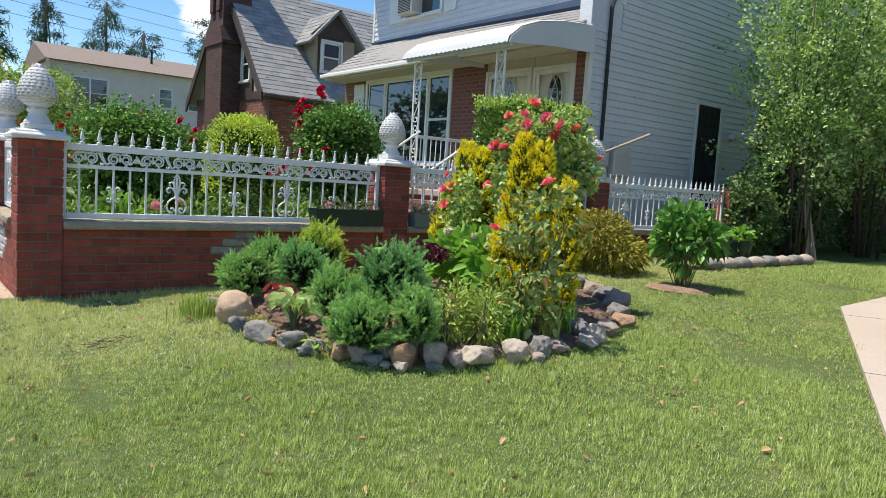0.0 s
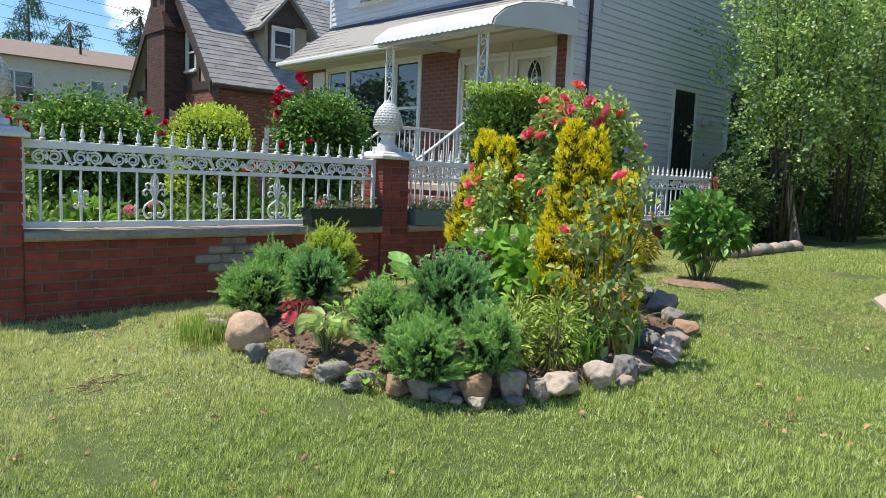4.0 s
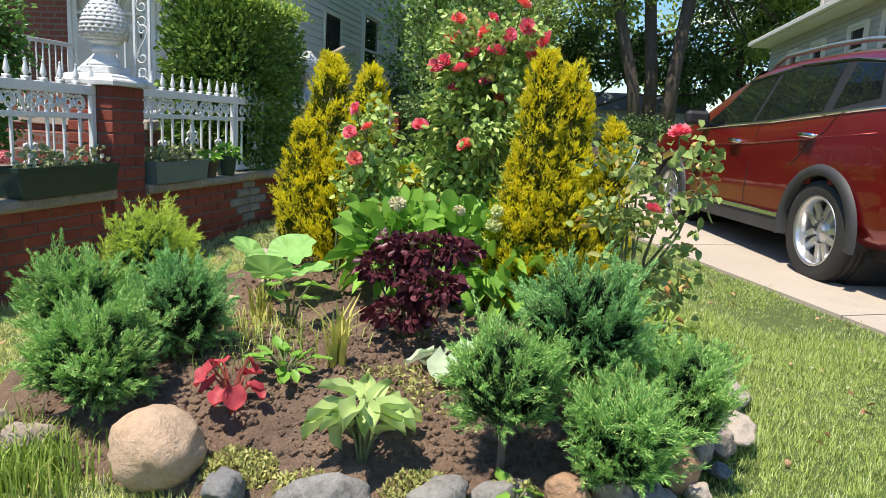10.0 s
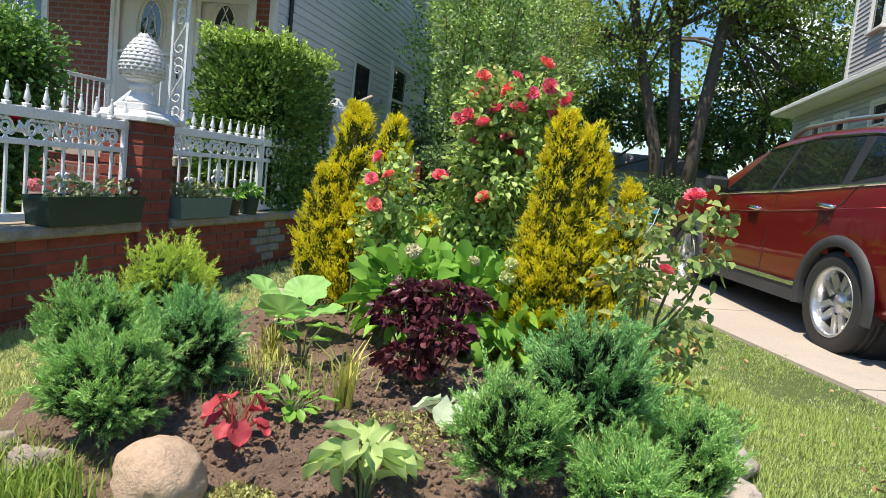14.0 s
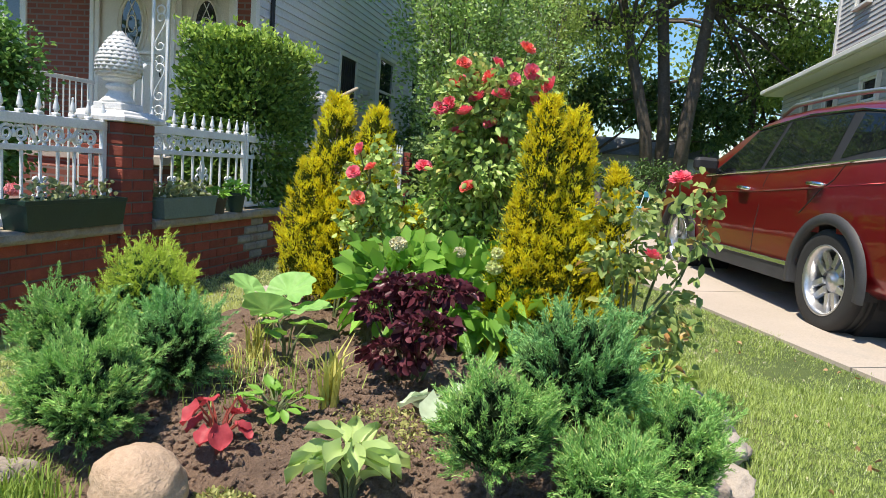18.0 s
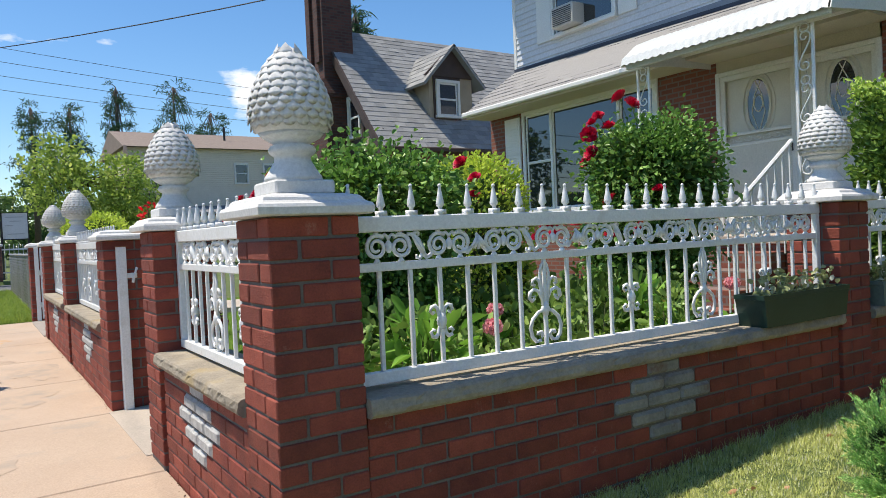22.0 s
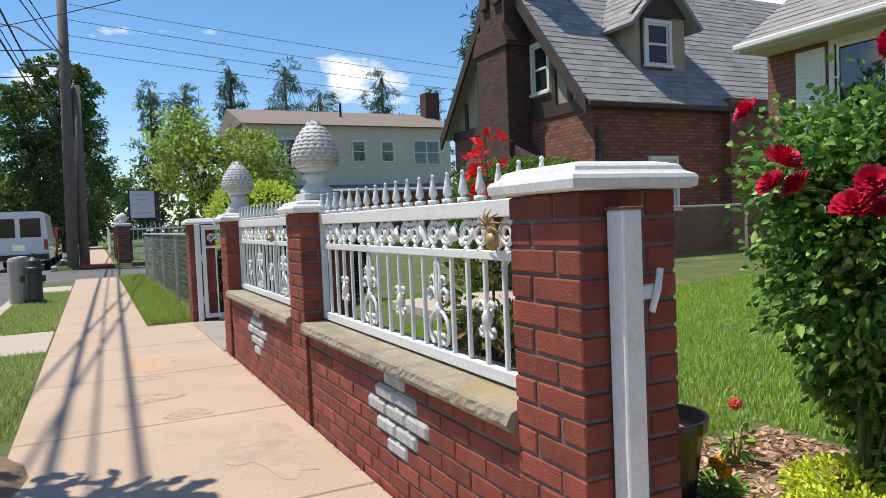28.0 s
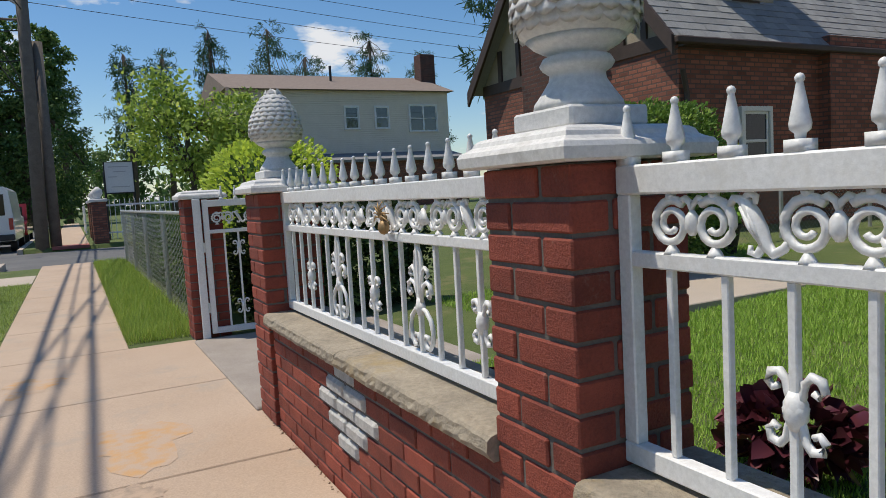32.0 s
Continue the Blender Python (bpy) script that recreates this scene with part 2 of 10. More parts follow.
M_BLACK = surface("black_rubber_plastic", (0.012, 0.012, 0.013), (0.025, 0.025, 0.027), 8, 90, 0.6, 0.2, 0.002)
M_BARK = surface("grey_brown_bark", (0.075, 0.058, 0.045), (0.15, 0.12, 0.095), 7, 35, 0.95, 1.0, 0.02)

# ---- mesh tools ----
def to_mesh(name, verts, faces, smooth=False):
    me = bpy.data.meshes.new(name)
    me.from_pydata([tuple(v) for v in verts], [], [tuple(f) for f in faces])
    me.validate()
    if smooth:
        me.polygons.foreach_set("use_smooth", [True] * len(me.polygons))
    me.update()
    return me


def part(name, geo, material, parent=None, label="", at=None, smooth=False):
    """Links a bmesh, a mesh or (verts, faces) as one mesh object, under a thing or a part."""
    if isinstance(geo, bmesh.types.BMesh):
        me = bpy.data.meshes.new(name)
        if smooth:
            for f in geo.faces:
                f.smooth = True
        geo.to_mesh(me)
        geo.free()
    elif isinstance(geo, tuple):
        me = to_mesh(name, geo[0], geo[1], smooth)
    else:
        me = geo
    if material is not None and not me.materials:
        me.materials.append(material)
    ob = new(name, me)
    if parent is not None:
        ob.parent = parent
    if at is not None:
        ob.matrix_basis = at if isinstance(at, Matrix) else Matrix.Translation(at)
    if label:
        ob["label"] = label
    if name in ("branchwork", "shingle_coat", "scale_coat", "seedling_growth"):
        ob["kind"] = "stuff"
    return ob


def thing(name, at, label, category, group="", kind=""):
    ob = new(name)
    ob.empty_display_size = 0.1
    ob.matrix_basis = at if isinstance(at, Matrix) else Matrix.Translation(at)
    return tagged(ob, label, category, group, kind)


def box(x0, y0, z0, x1, y1, z1, bev=0.0, bm=None):
    """A box between two corners with chamfered edges, alone or added to bm."""
    own = bmesh.new()
    r = bmesh.ops.create_cube(own, size=1)
    for v in r["verts"]:
        v.co = Vector(((x0 + x1) / 2 + v.co.x * (x1 - x0), (y0 + y1) / 2 + v.co.y * (y1 - y0), (z0 + z1) / 2 + v.co.z * (z1 - z0)))
    if bev:
        bmesh.ops.bevel(own, geom=own.edges[:], offset=bev, segments=1, affect="EDGES")
    if bm is None:
        return own
    add_bm(bm, own)
    return bm


def add_bm(bm, other):
    tmp = bpy.data.meshes.new("tmp")
    other.to_mesh(tmp)
    other.free()
    bm.from_mesh(tmp)
    bpy.data.meshes.remove(tmp)


def prism(poly, z0, z1, axis="z"):
    """A polygon pushed from z0 to z1 along an axis; poly gives the two other coordinates in order."""
    n = len(poly)
    put = {"z": lambda p, h: (p[0], p[1], h), "x": lambda p, h: (h, p[0], p[1]), "y": lambda p, h: (p[0], h, p[1])}[axis]
    bm = bmesh.new()
    a = [bm.verts.new(put(p, z0)) for p in poly]
    b = [bm.verts.new(put(p, z1)) for p in poly]
    bm.faces.new(a)
    bm.faces.new(b[::-1])
    for i in range(n):
        bm.faces.new((a[i], a[(i + 1) % n], b[(i + 1) % n], b[i]))
    bmesh.ops.recalc_face_normals(bm, faces=bm.faces[:])
    return bm


def lathe(profile, seg=20):
    """Rotates (radius, z) pairs about z."""
    v, f = [], []
    for r, z in profile:
        for i in range(seg):
            a = 2 * math.pi * i / seg
            v.append((r * math.cos(a), r * math.sin(a), z))
    for j in range(len(profile) - 1):
        for i in range(seg):
            k = (i + 1) % seg
            f.append((j * seg + i, j * seg + k, (j + 1) * seg + k, (j + 1) * seg + i))
    f.append(tuple(range(seg))[::-1])
    f.append(tuple((len(profile) - 1) * seg + i for i in range(seg)))
    return v, f


def tube(points, radii, seg=6, closed=False):
    """A round rod along points; radii: one number or one for each point."""
    pts = [Vector(p) for p in points]
    if isinstance(radii, (int, float)):
        radii = [radii] * len(pts)
    v, f = [], []
    up = Vector((0.31, 0.17, 0.93))
    for i, p in enumerate(pts):
        d = (pts[min(i + 1, len(pts) - 1)] - pts[max(i - 1, 0)]).normalized()
        a = d.cross(up)
        if a.length < 0.05:
            a = d.cross(Vector((1, 0, 0)))
        a.normalize()
        b = d.cross(a)
        for k in range(seg):
            t = 2 * math.pi * k / seg
            v.append(p + (a * math.cos(t) + b * math.sin(t)) * radii[i])
    for i in range(len(pts) - 1):
        for k in range(seg):
            m = (k + 1) % seg
            f.append((i * seg + k, i * seg + m, (i + 1) * seg + m, (i + 1) * seg + k))
    f.append(tuple(range(seg))[::-1])
    f.append(tuple((len(pts) - 1) * seg + k for k in range(seg)))
    return v, f


def join(*geos):
    v, f = [], []
    for gv, gf in geos:
        n = len(v)
        v += [tuple(p) for p in gv]
        f += [tuple(i + n for i in q) for q in gf]
    return v, f


def np_mesh(name, verts, quads, material):
    """A large mesh of quads from arrays."""
    me = bpy.data.meshes.new(name)
    n, k = len(verts), quads.shape[1]
    me.vertices.add(n)
    me.vertices.foreach_set("co", np.asarray(verts, np.float32).ravel())
    me.loops.add(quads.size)
    me.loops.foreach_set("vertex_index", quads.astype(np.int32).ravel())
    me.polygons.add(len(quads))
    me.polygons.foreach_set("loop_start", np.arange(0, quads.size, k, dtype=np.int32))
    me.polygons.foreach_set("loop_total", np.full(len(quads), k, np.int32))
    me.update(calc_edges=True)
    me.materials.append(material)
    return me


def unit(a):
    return a / np.maximum(np.linalg.norm(a, axis=1, keepdims=True), 1e-9)


def leaf_mesh(name, pts, dirs, length, width, material, rng, fold=0.25, droop=0.2, jitter=0.35):
    """Many small leaves: each a folded lozenge of two quads from its base along its direction."""
    n = len(pts)
    d = unit(dirs + rng.normal(0, jitter, (n, 3)))
    L = (length * rng.uniform(0.6, 1.25, n))[:, None]
    s = unit(np.cross(d, unit(rng.normal(0, 1, (n, 3)) + np.array([0, 0, 0.6]))))
    u = np.cross(s, d)
    w = (width * rng.uniform(0.7, 1.2, n))[:, None] / 2
    b = pts
    dn = np.array([[0, 0, 1.0]]) * L * droop
    tip = pts + d * L - dn
    lift = u * w * fold * 1.6
    l1 = pts + d * L * 0.28 + s * w * 0.88 + lift - dn * 0.1
    r1 = pts + d * L * 0.28 - s * w * 0.88 + lift - dn * 0.1
    l2 = pts + d * L * 0.68 + s * w * 0.86 + lift - dn * 0.4
    r2 = pts + d * L * 0.68 - s * w * 0.86 + lift - dn * 0.4
    v = np.stack([b, l1, l2, tip, r2, r1], 1).reshape(-1, 3)
    base = np.arange(n)[:, None] * 6
    q = np.concatenate([base + np.array([[0, 3, 2, 1]]), base + np.array([[0, 5, 4, 3]])], 0)
    return np_mesh(name, v, q, material)


def needle_mesh(name, pts, dirs, length, width, material, rng, jitter=0.3):
    """Many needles, each one slim triangle."""
    n = len(pts)
    d = unit(unit(dirs) + rng.normal(0, jitter, (n, 3)))
    L = (length * rng.uniform(0.6, 1.3, n))[:, None]
    s = unit(np.cross(d, rng.normal(0, 1, (n, 3)))) * (width * rng.uniform(0.7, 1.2, n))[:, None] / 2
    v = np.stack([pts - s, pts + s, pts + d * L], 1).reshape(-1, 3)
    return np_mesh(name, v, np.arange(n * 3).reshape(-1, 3), material)


def ball_points(n, rng, c, r, shell=0.5):
    d = unit(rng.normal(0, 1, (n, 3)))
    rad = rng.uniform(shell, 1, n)[:, None] ** 0.6
    return np.array(c) + d * rad * np.array(r), d


def mound(x, y):
    """The low mound on which the rock-edged bed lies; takes numbers or arrays."""
    q = np.sqrt(((x - 2.35) / 1.55) ** 2 + ((y + 2.05) / 1.25) ** 2)
    k = np.clip((1.62 - q) / 0.5, 0, 1)
    return 0.095 * k * k * (3 - 2 * k)


def ground_z(x, y):
    """Height of the land: level along the street, rising a little towards the houses."""
    return 0.032 * min(max(x - 0.4, 0), 7.0) + float(mound(x, y))

# ---- land, street, walks ----
KERB, ROAD_FAR, CROSS0, CROSS1 = -2.4, -10.6, 21.2, 29.6


def land_z(x, y):
    if ROAD_FAR < x < KERB or CROSS0 < y < CROSS1:
        return -0.2
    return ground_z(x, y) - 0.006


def build_ground():
    xs = [-700, -80, -25, ROAD_FAR - 0.15, ROAD_FAR + 0.01, KERB - 0.01, KERB + 0.14, -1.2, -0.2] + [0.1 + 0.12 * i for i in range(39)] + [4.9 + 0.5 * i for i in range(8)] + [10, 14, 25, 80, 700]
    ys = [-700, -80, -25, -12] + [-8 + 0.5 * i for i in range(7)] + [-4.4 + 0.12 * i for i in range(38)] + [0.5 + 0.5 * i for i in range(17)] + [12, 16, CROSS0 - 0.15, CROSS0 + 0.01, CROSS1 - 0.01, CROSS1 + 0.15, 45, 90, 700]
    v = [(x, y, land_z(x, y)) for y in ys for x in xs]
    n = len(xs)
    f = [(j * n + i, j * n + i + 1, (j + 1) * n + i + 1, (j + 1) * n + i) for j in range(len(ys) - 1) for i in range(n - 1)]
    tagged(part("ground", (v, f), M_LAWN), "green lawn ground with worn dry patches", "ground", kind="structure")


build_ground()


def slab(name, x0, y0, x1, y1, top, thick, mat, parent=None, bev=0.008):
    return part(name, box(x0, y0, top - thick, x1, y1, top, bev), mat, parent)


road = thing("road", (0, 0, 0), "grey worn asphalt street with a side street", "road", kind="structure")
slab("carriageway", ROAD_FAR + 0.02, -300, KERB - 0.02, 300, -0.13, 0.2, M_ROAD, road, 0)
slab("side_street", KERB - 0.02, CROSS0 + 0.02, 300, CROSS1 - 0.02, -0.131, 0.2, M_ROAD, road, 0)
slab("side_street", -300, CROSS0 + 0.02, ROAD_FAR + 0.02, CROSS1 - 0.02, -0.131, 0.2, M_ROAD, road, 0)
M_LINE = surface("worn_road_paint", (0.5, 0.5, 0.48), (0.66, 0.66, 0.63), 6, 50, 0.8, 0.2)
for i in range(5):
    slab("stop_line", -4.2 - 1.5 * i, CROSS0 - 1.4, -3.2 - 1.5 * i, CROSS0 - 1.05, -0.127, 0.01, M_LINE, road, 0)
kerb = thing("kerb", (0, 0, 0), "pale concrete kerb along the street", "kerb", kind="structure")
for i in range(-10, 13):
    slab("kerb_stone", KERB, i * 1.8, KERB + 0.15, i * 1.8 + 1.79, 0.02, 0.25, M_DRIVE, kerb)
for i in range(0, 40):
    slab("kerb_stone", KERB, CROSS1 + i * 1.8, KERB + 0.15, CROSS1 + i * 1.8 + 1.79, 0.02, 0.25, M_DRIVE, kerb)
pavement = thing("pavement", (0, 0, 0), "tan concrete sidewalk flags with joints, stains and cracks", "sidewalk", kind="structure")
M_ROUGHWALK = surface("exposed_aggregate_walk", (0.27, 0.23, 0.20), (0.42, 0.37, 0.325), 3, 140, 0.95, 0.9, 0.006, stain=(0.36, 0.31, 0.28), stain_scale=2)
for i in range(-12, 14):
    y0 = 0.12 + i * 1.52
    x1 = -0.5 if i < 0 else (0.015 if i < 7 else -0.5)
    slab("flag", -1.46, y0, x1, y0 + 1.508, 0.012, 0.1, M_ROUGHWALK if i < 0 else M_WALK, pavement, 0.006)
for i in range(0, 26):
    y0 = CROSS1 + 0.2 + i * 1.52
    slab("flag", -1.46, y0, -0.4, y0 + 1.505, 0.012, 0.1, M_WALK, pavement)
for i, y0 in enumerate((9.6, 17.6)):
    slab("apron", KERB + 0.15, y0, -1.475, y0 + 1.6, 0.008, 0.1, M_DRIVE, pavement)
slab("gate_threshold", -0.02, 8.4, 2.2, 10.6, 0.03, 0.1, M_ROUGHWALK, pavement)
slab("garden_path", 2.2, 8.5, 7.4, 9.85, 0.15, 0.2, M_DRIVE, pavement)

# the driveway beside the lawn, set askew to the street
driveway = thing("driveway", (0, 0, 0), "sunlit pale concrete driveway", "driveway", kind="structure")
DR_A = radians(25)


def dr(s, t):
    """A place on the drive: s metres up it from the edge's start, t metres across."""
    x = 2.203 + s * math.cos(DR_A) + t * math.sin(DR_A)
    y = -5.006 + s * math.sin(DR_A) - t * math.cos(DR_A)
    return x, y


def sheet(name, corners, lift, mat, parent, thick=0.1):
    v = [(x, y, ground_z(x, y) + lift) for x, y in corners] + [(x, y, ground_z(x, y) + lift - thick) for x, y in corners]
    n = len(corners)
    f = [tuple(range(n)), tuple(range(n, 2 * n))[::-1]] + [(i, i + n, (i + 1) % n + n, (i + 1) % n) for i in range(n)]
    return part(name, (v, f), mat, parent)


for i in range(5):
    for j in range(2):
        s1, t0 = 3.6 - i * 2.0, j * 1.75
        sheet("flag", [dr(s1 - 1.985, t0), dr(s1, t0), dr(s1, t0 + 1.735), dr(s1 - 1.985, t0 + 1.735)][::-1], 0.02, M_DRIVE, driveway)
sheet("flag", [dr(3.615, 0.0), (5.86, -3.30), (7.4, -3.28), (7.4, -6.9), dr(3.615, 3.49)][::-1], 0.02, M_DRIVE, driveway)
for i in range(2):
    for j in range(2):
        x0, y0 = 7.415 + i * 2.0, -3.26 - j * 1.83
        sheet("flag", [(x0, y0), (x0 + 1.985, y0), (x0 + 1.985, y0 - 1.815), (x0, y0 - 1.815)][::-1], 0.02, M_DRIVE, driveway)
sheet("gate_threshold", [(-0.02, 1.95), (-0.02, 3.17), (2.4, 3.17), (2.4, 1.95)], 0.016, M_DRIVE, pavement)
hose = thing("garden_hose", (0, 0, 0), "thin dark garden hose lying across the drive", "hose")
part("hose", tube([(10.2, -3.0, ground_z(9, 0) + 0.035), (10.4, -3.5, ground_z(9, 0) + 0.035), (10.3, -4.2, ground_z(9, 0) + 0.035), (10.7, -5.2, ground_z(9, 0) + 0.035)], 0.014, 6), M_BLACK, hose)


def blot(name, x, y, rx, ry, mat, label, seed, lift=0.0165, n=26):
    """A thin irregular patch lying on the walk."""
    q = random.Random(seed)
    v = [(x, y, lift)]
    for i in range(n):
        a = 2 * math.pi * i / n
        k = 0.65 + 0.35 * q.random() + 0.18 * math.sin(3 * a + seed)
        v.append((x + rx * k * math.cos(a), y + ry * k * math.sin(a), lift - 0.003))
    ob = part(name, (v, [(0, 1 + i, 1 + (i + 1) % n) for i in range(n)]), mat, pavement, label)
    return ob


def spotted(name, tint, base, scale=9, lo=0.45, hi=0.7):
    """Patchy stain that thins out into the concrete."""
    m, nt, nd, lk, p = mat_base(name)
    v = world_coord(nt)
    f = nd.new("ShaderNodeMapRange")
    f.inputs[1].default_value, f.inputs[2].default_value = lo, hi
    lk.new(tex_noise(nt, scale, 6, 0.65, v), f.inputs[0])
    lk.new(mixc(nt, f.outputs[0], base, tint), p.inputs["Base Color"])
    p.inputs["Roughness"].default_value = 0.92
    bump(nt, p, tex_noise(nt, 110, 4, 0.7, v), 0.5, 0.004)
    return m


M_RUSTY = spotted("rust_stain", (0.55, 0.30, 0.10), (0.47, 0.35, 0.26))
M_SPALL = spotted("spalled_concrete", (0.28, 0.22, 0.17), (0.46, 0.34, 0.25), 16)
M_DAMP = spotted("grey_dirt_stain", (0.33, 0.28, 0.23), (0.46, 0.345, 0.255), 5)
for i, (x, y, rx, ry, m) in enumerate(((-0.62, 8.25, 0.26, 0.42, M_RUSTY), (-1.15, 9.9, 0.2, 0.3, M_RUSTY), (-0.75, 6.9, 0.22, 0.2, M_SPALL), (-0.55, 6.35, 0.16, 0.14, M_SPALL), (-1.2, 6.4, 0.12, 0.1, M_DAMP), (-0.3, 5.4, 0.24, 0.5, M_DAMP), (-0.5, 4.2, 0.3, 0.4, M_DAMP), (-0.9, 2.2, 0.35, 0.4, M_DAMP), (-0.8, 0.8, 0.25, 0.35, M_RUSTY), (-0.7, 7.6, 0.15, 0.12, M_SPALL))):
    blot("stain", x, y, rx, ry, m, "rusty stain" if m is M_RUSTY else "worn patch of concrete", i)
# dirt and grit where the walk meets the wall
g_ = random.Random(3)
grit = []
for i in range(300):
    y = g_.uniform(0.4, 10.6)
    if 1.9 < y < 3.25 or 8.3 < y:
        continue
    x = 0.014 - abs(g_.gauss(0, 0.018))
    s = g_.uniform(0.003, 0.008)
    grit.append(tube([(x, y, 0.012), (x + s, y + g_.uniform(-s, s), 0.012 + s * 0.5)], [s * 0.5, s * 0.3], 4))
ob = part("grit", join(*grit), M_SOIL, pavement, "dirt and dry litter along the wall")
ob["kind"] = "stuff"

# ---- brick pillars, walls, iron fence ----
COURSE, PW, PH, LEDGE = 0.0685, 0.30, 1.195, 0.60
rb = random.Random(5)


def brick_mesh(l, w, h, bev=0.004):
    me = bpy.data.meshes.new("brick")
    bm = box(-l / 2, -w / 2, -h / 2, l / 2, w / 2, h / 2, bev)
    bm.to_mesh(me)
    bm.free()
    return me


BR_LONG = brick_mesh(0.196, 0.093, 0.059)
BR_HALF = brick_mesh(0.093, 0.093, 0.059)
BR_LONG.materials.append(M_BRICK)
BR_HALF.materials.append(M_BRICK)
BR_WHITE = brick_mesh(0.196, 0.10, 0.059, 0.012)
BR_WHITE.materials.append(M_WHITEBRICK)
BR_PALE = brick_mesh(0.196, 0.10, 0.059, 0.012)
BR_PALE.materials.append(M_PALEBRICK)


def lay(mesh, parent, x, y, z, rz):
    o = new("brick", mesh)
    o.parent = parent
    o.matrix_basis = pose(x + rb.uniform(-0.0015, 0.0015), y + rb.uniform(-0.0015, 0.0015), z, rb.uniform(-0.4, 0.4), rb.uniform(-0.4, 0.4), rz + rb.uniform(-0.6, 0.6))


def pillar(x, y, label, finial=True, base=0.0, tall=1.0, capped=True):
    th = thing("brick_pillar", (x, y, base), label, "pillar", "fence pillars")
    part("mortar_core", box(0.006, 0.006, -0.1, PW - 0.006, PW - 0.006, PH - 0.002), M_MORTAR, th)
    n = int(PH / COURSE)
    S, L, w = PW, 0.196, 0.093
    for k in range(n):
        z = PH - 0.034 - k * COURSE
        spots = ((L / 2, w / 2, 0), (S - w / 2, L / 2, 90), (S - L / 2, S - w / 2, 0), (w / 2, S - L / 2, 90))
        for bx, by, rz in spots:
            if k % 2:
                bx = S - bx
            lay(BR_LONG, th, bx, by, z, rz)
    cap, ring = bmesh.new(), []
    for o, z in ((0.03, 0.0), (0.04, 0.005), (0.042, 0.026), (0.036, 0.036), (0.024, 0.041), (0.016, 0.047), (0.012, 0.056), (0.004, 0.062), (-0.03, 0.07)):
        ring.append([cap.verts.new((PW / 2 + sx * (PW / 2 + o), PW / 2 + sy * (PW / 2 + o), PH + z)) for sx, sy in ((-1, -1), (1, -1), (1, 1), (-1, 1))])
    for p, q in zip(ring, ring[1:]):
        for i in range(4):
            cap.faces.new((p[i], p[(i + 1) % 4], q[(i + 1) % 4], q[i]))
    cap.faces.new(ring[0][::-1])
    cap.faces.new(ring[-1])
    if capped:
        part("cap", cap, M_CAST, th, "white painted moulded cap")
    if finial:
        make_finial(x + PW / 2, y + PW / 2, base + PH + 0.07, tall)
    return th


FINIAL = []


def make_finial(x, y, z, tall=1.0):
    if FINIAL:
        copy_thing(FINIAL[0], Matrix.Translation((x, y, z)) @ Matrix.Diagonal((1, 1, tall, 1)))
        return
    th = thing("pinecone_finial", (x, y, z), "white painted cast pinecone finial on an urn foot", "finial", "pinecone finials")
    FINIAL.append(th)
    b = box(-0.10, -0.10, 0, 0.10, 0.10, 0.045, 0.006)
    part("plinth", b, M_CAST, th)
    part("urn_foot", lathe([(0.095, 0.045), (0.092, 0.06), (0.075, 0.085), (0.06, 0.11), (0.058, 0.125), (0.072, 0.135), (0.078, 0.145), (0.07, 0.16), (0.055, 0.165), (0.09, 0.185), (0.105, 0.2)], 24), M_CAST, th, smooth=True)
    prof = [(0.09, 0.19), (0.117, 0.21), (0.130, 0.245), (0.131, 0.275), (0.124, 0.315), (0.108, 0.36), (0.085, 0.405), (0.057, 0.443), (0.03, 0.47), (0.006, 0.486)]
    part("cone_body", lathe(prof, 24), M_CAST, th, smooth=True)

    def radius(h):
        for (r0, z0), (r1, z1) in zip(prof, prof[1:]):
            if z0 <= h <= z1:
                return r0 + (r1 - r0) * (h - z0) / (z1 - z0)
        return 0.006
    v, f = [], []
    rows = 11
    for k in range(rows):
        h = 0.225 + 0.235 * (k / (rows - 1)) ** 1.05
        r = radius(h)
        cnt = max(5, int(2 * math.pi * r / 0.040))
        for i in range(cnt):
            a = 2 * math.pi * (i + 0.5 * (k % 2)) / cnt
            e, t = Vector((math.cos(a), math.sin(a), 0)), Vector((-math.sin(a), math.cos(a), 0))
            r_up, hw, hh = radius(min(h + 0.03, 0.47)), 0.55 * 2 * math.pi * r / cnt, 0.03
            n0 = len(v)
            c = e * (r + 0.002)
            v += [c + t * -hw + Vector((0, 0, h)), c + t * hw + Vector((0, 0, h)), e * (r + 0.006) + t * hw * 0.6 + Vector((0, 0, h - 0.012)), e * (r + 0.007) + Vector((0, 0, h - 0.017)), e * (r + 0.006) - t * hw * 0.6 + Vector((0, 0, h - 0.012)), e * (r_up + 0.001) + Vector((0, 0, h + hh)), e * (r + 0.0065) + Vector((0, 0, h + 0.002))]
            f += [(n0, n0 + 4, n0 + 6), (n0 + 4, n0 + 3, n0 + 6), (n0 + 3, n0 + 2, n0 + 6), (n0 + 2, n0 + 1, n0 + 6), (n0 + 1, n0 + 5, n0 + 6), (n0 + 5, n0, n0 + 6), (n0, n0 + 1, n0 + 2, n0 + 3), (n0, n0 + 3, n0 + 4)]
    part("scale_coat", (v, f), M_CAST, th, "overlapping pinecone scales", smooth=True)


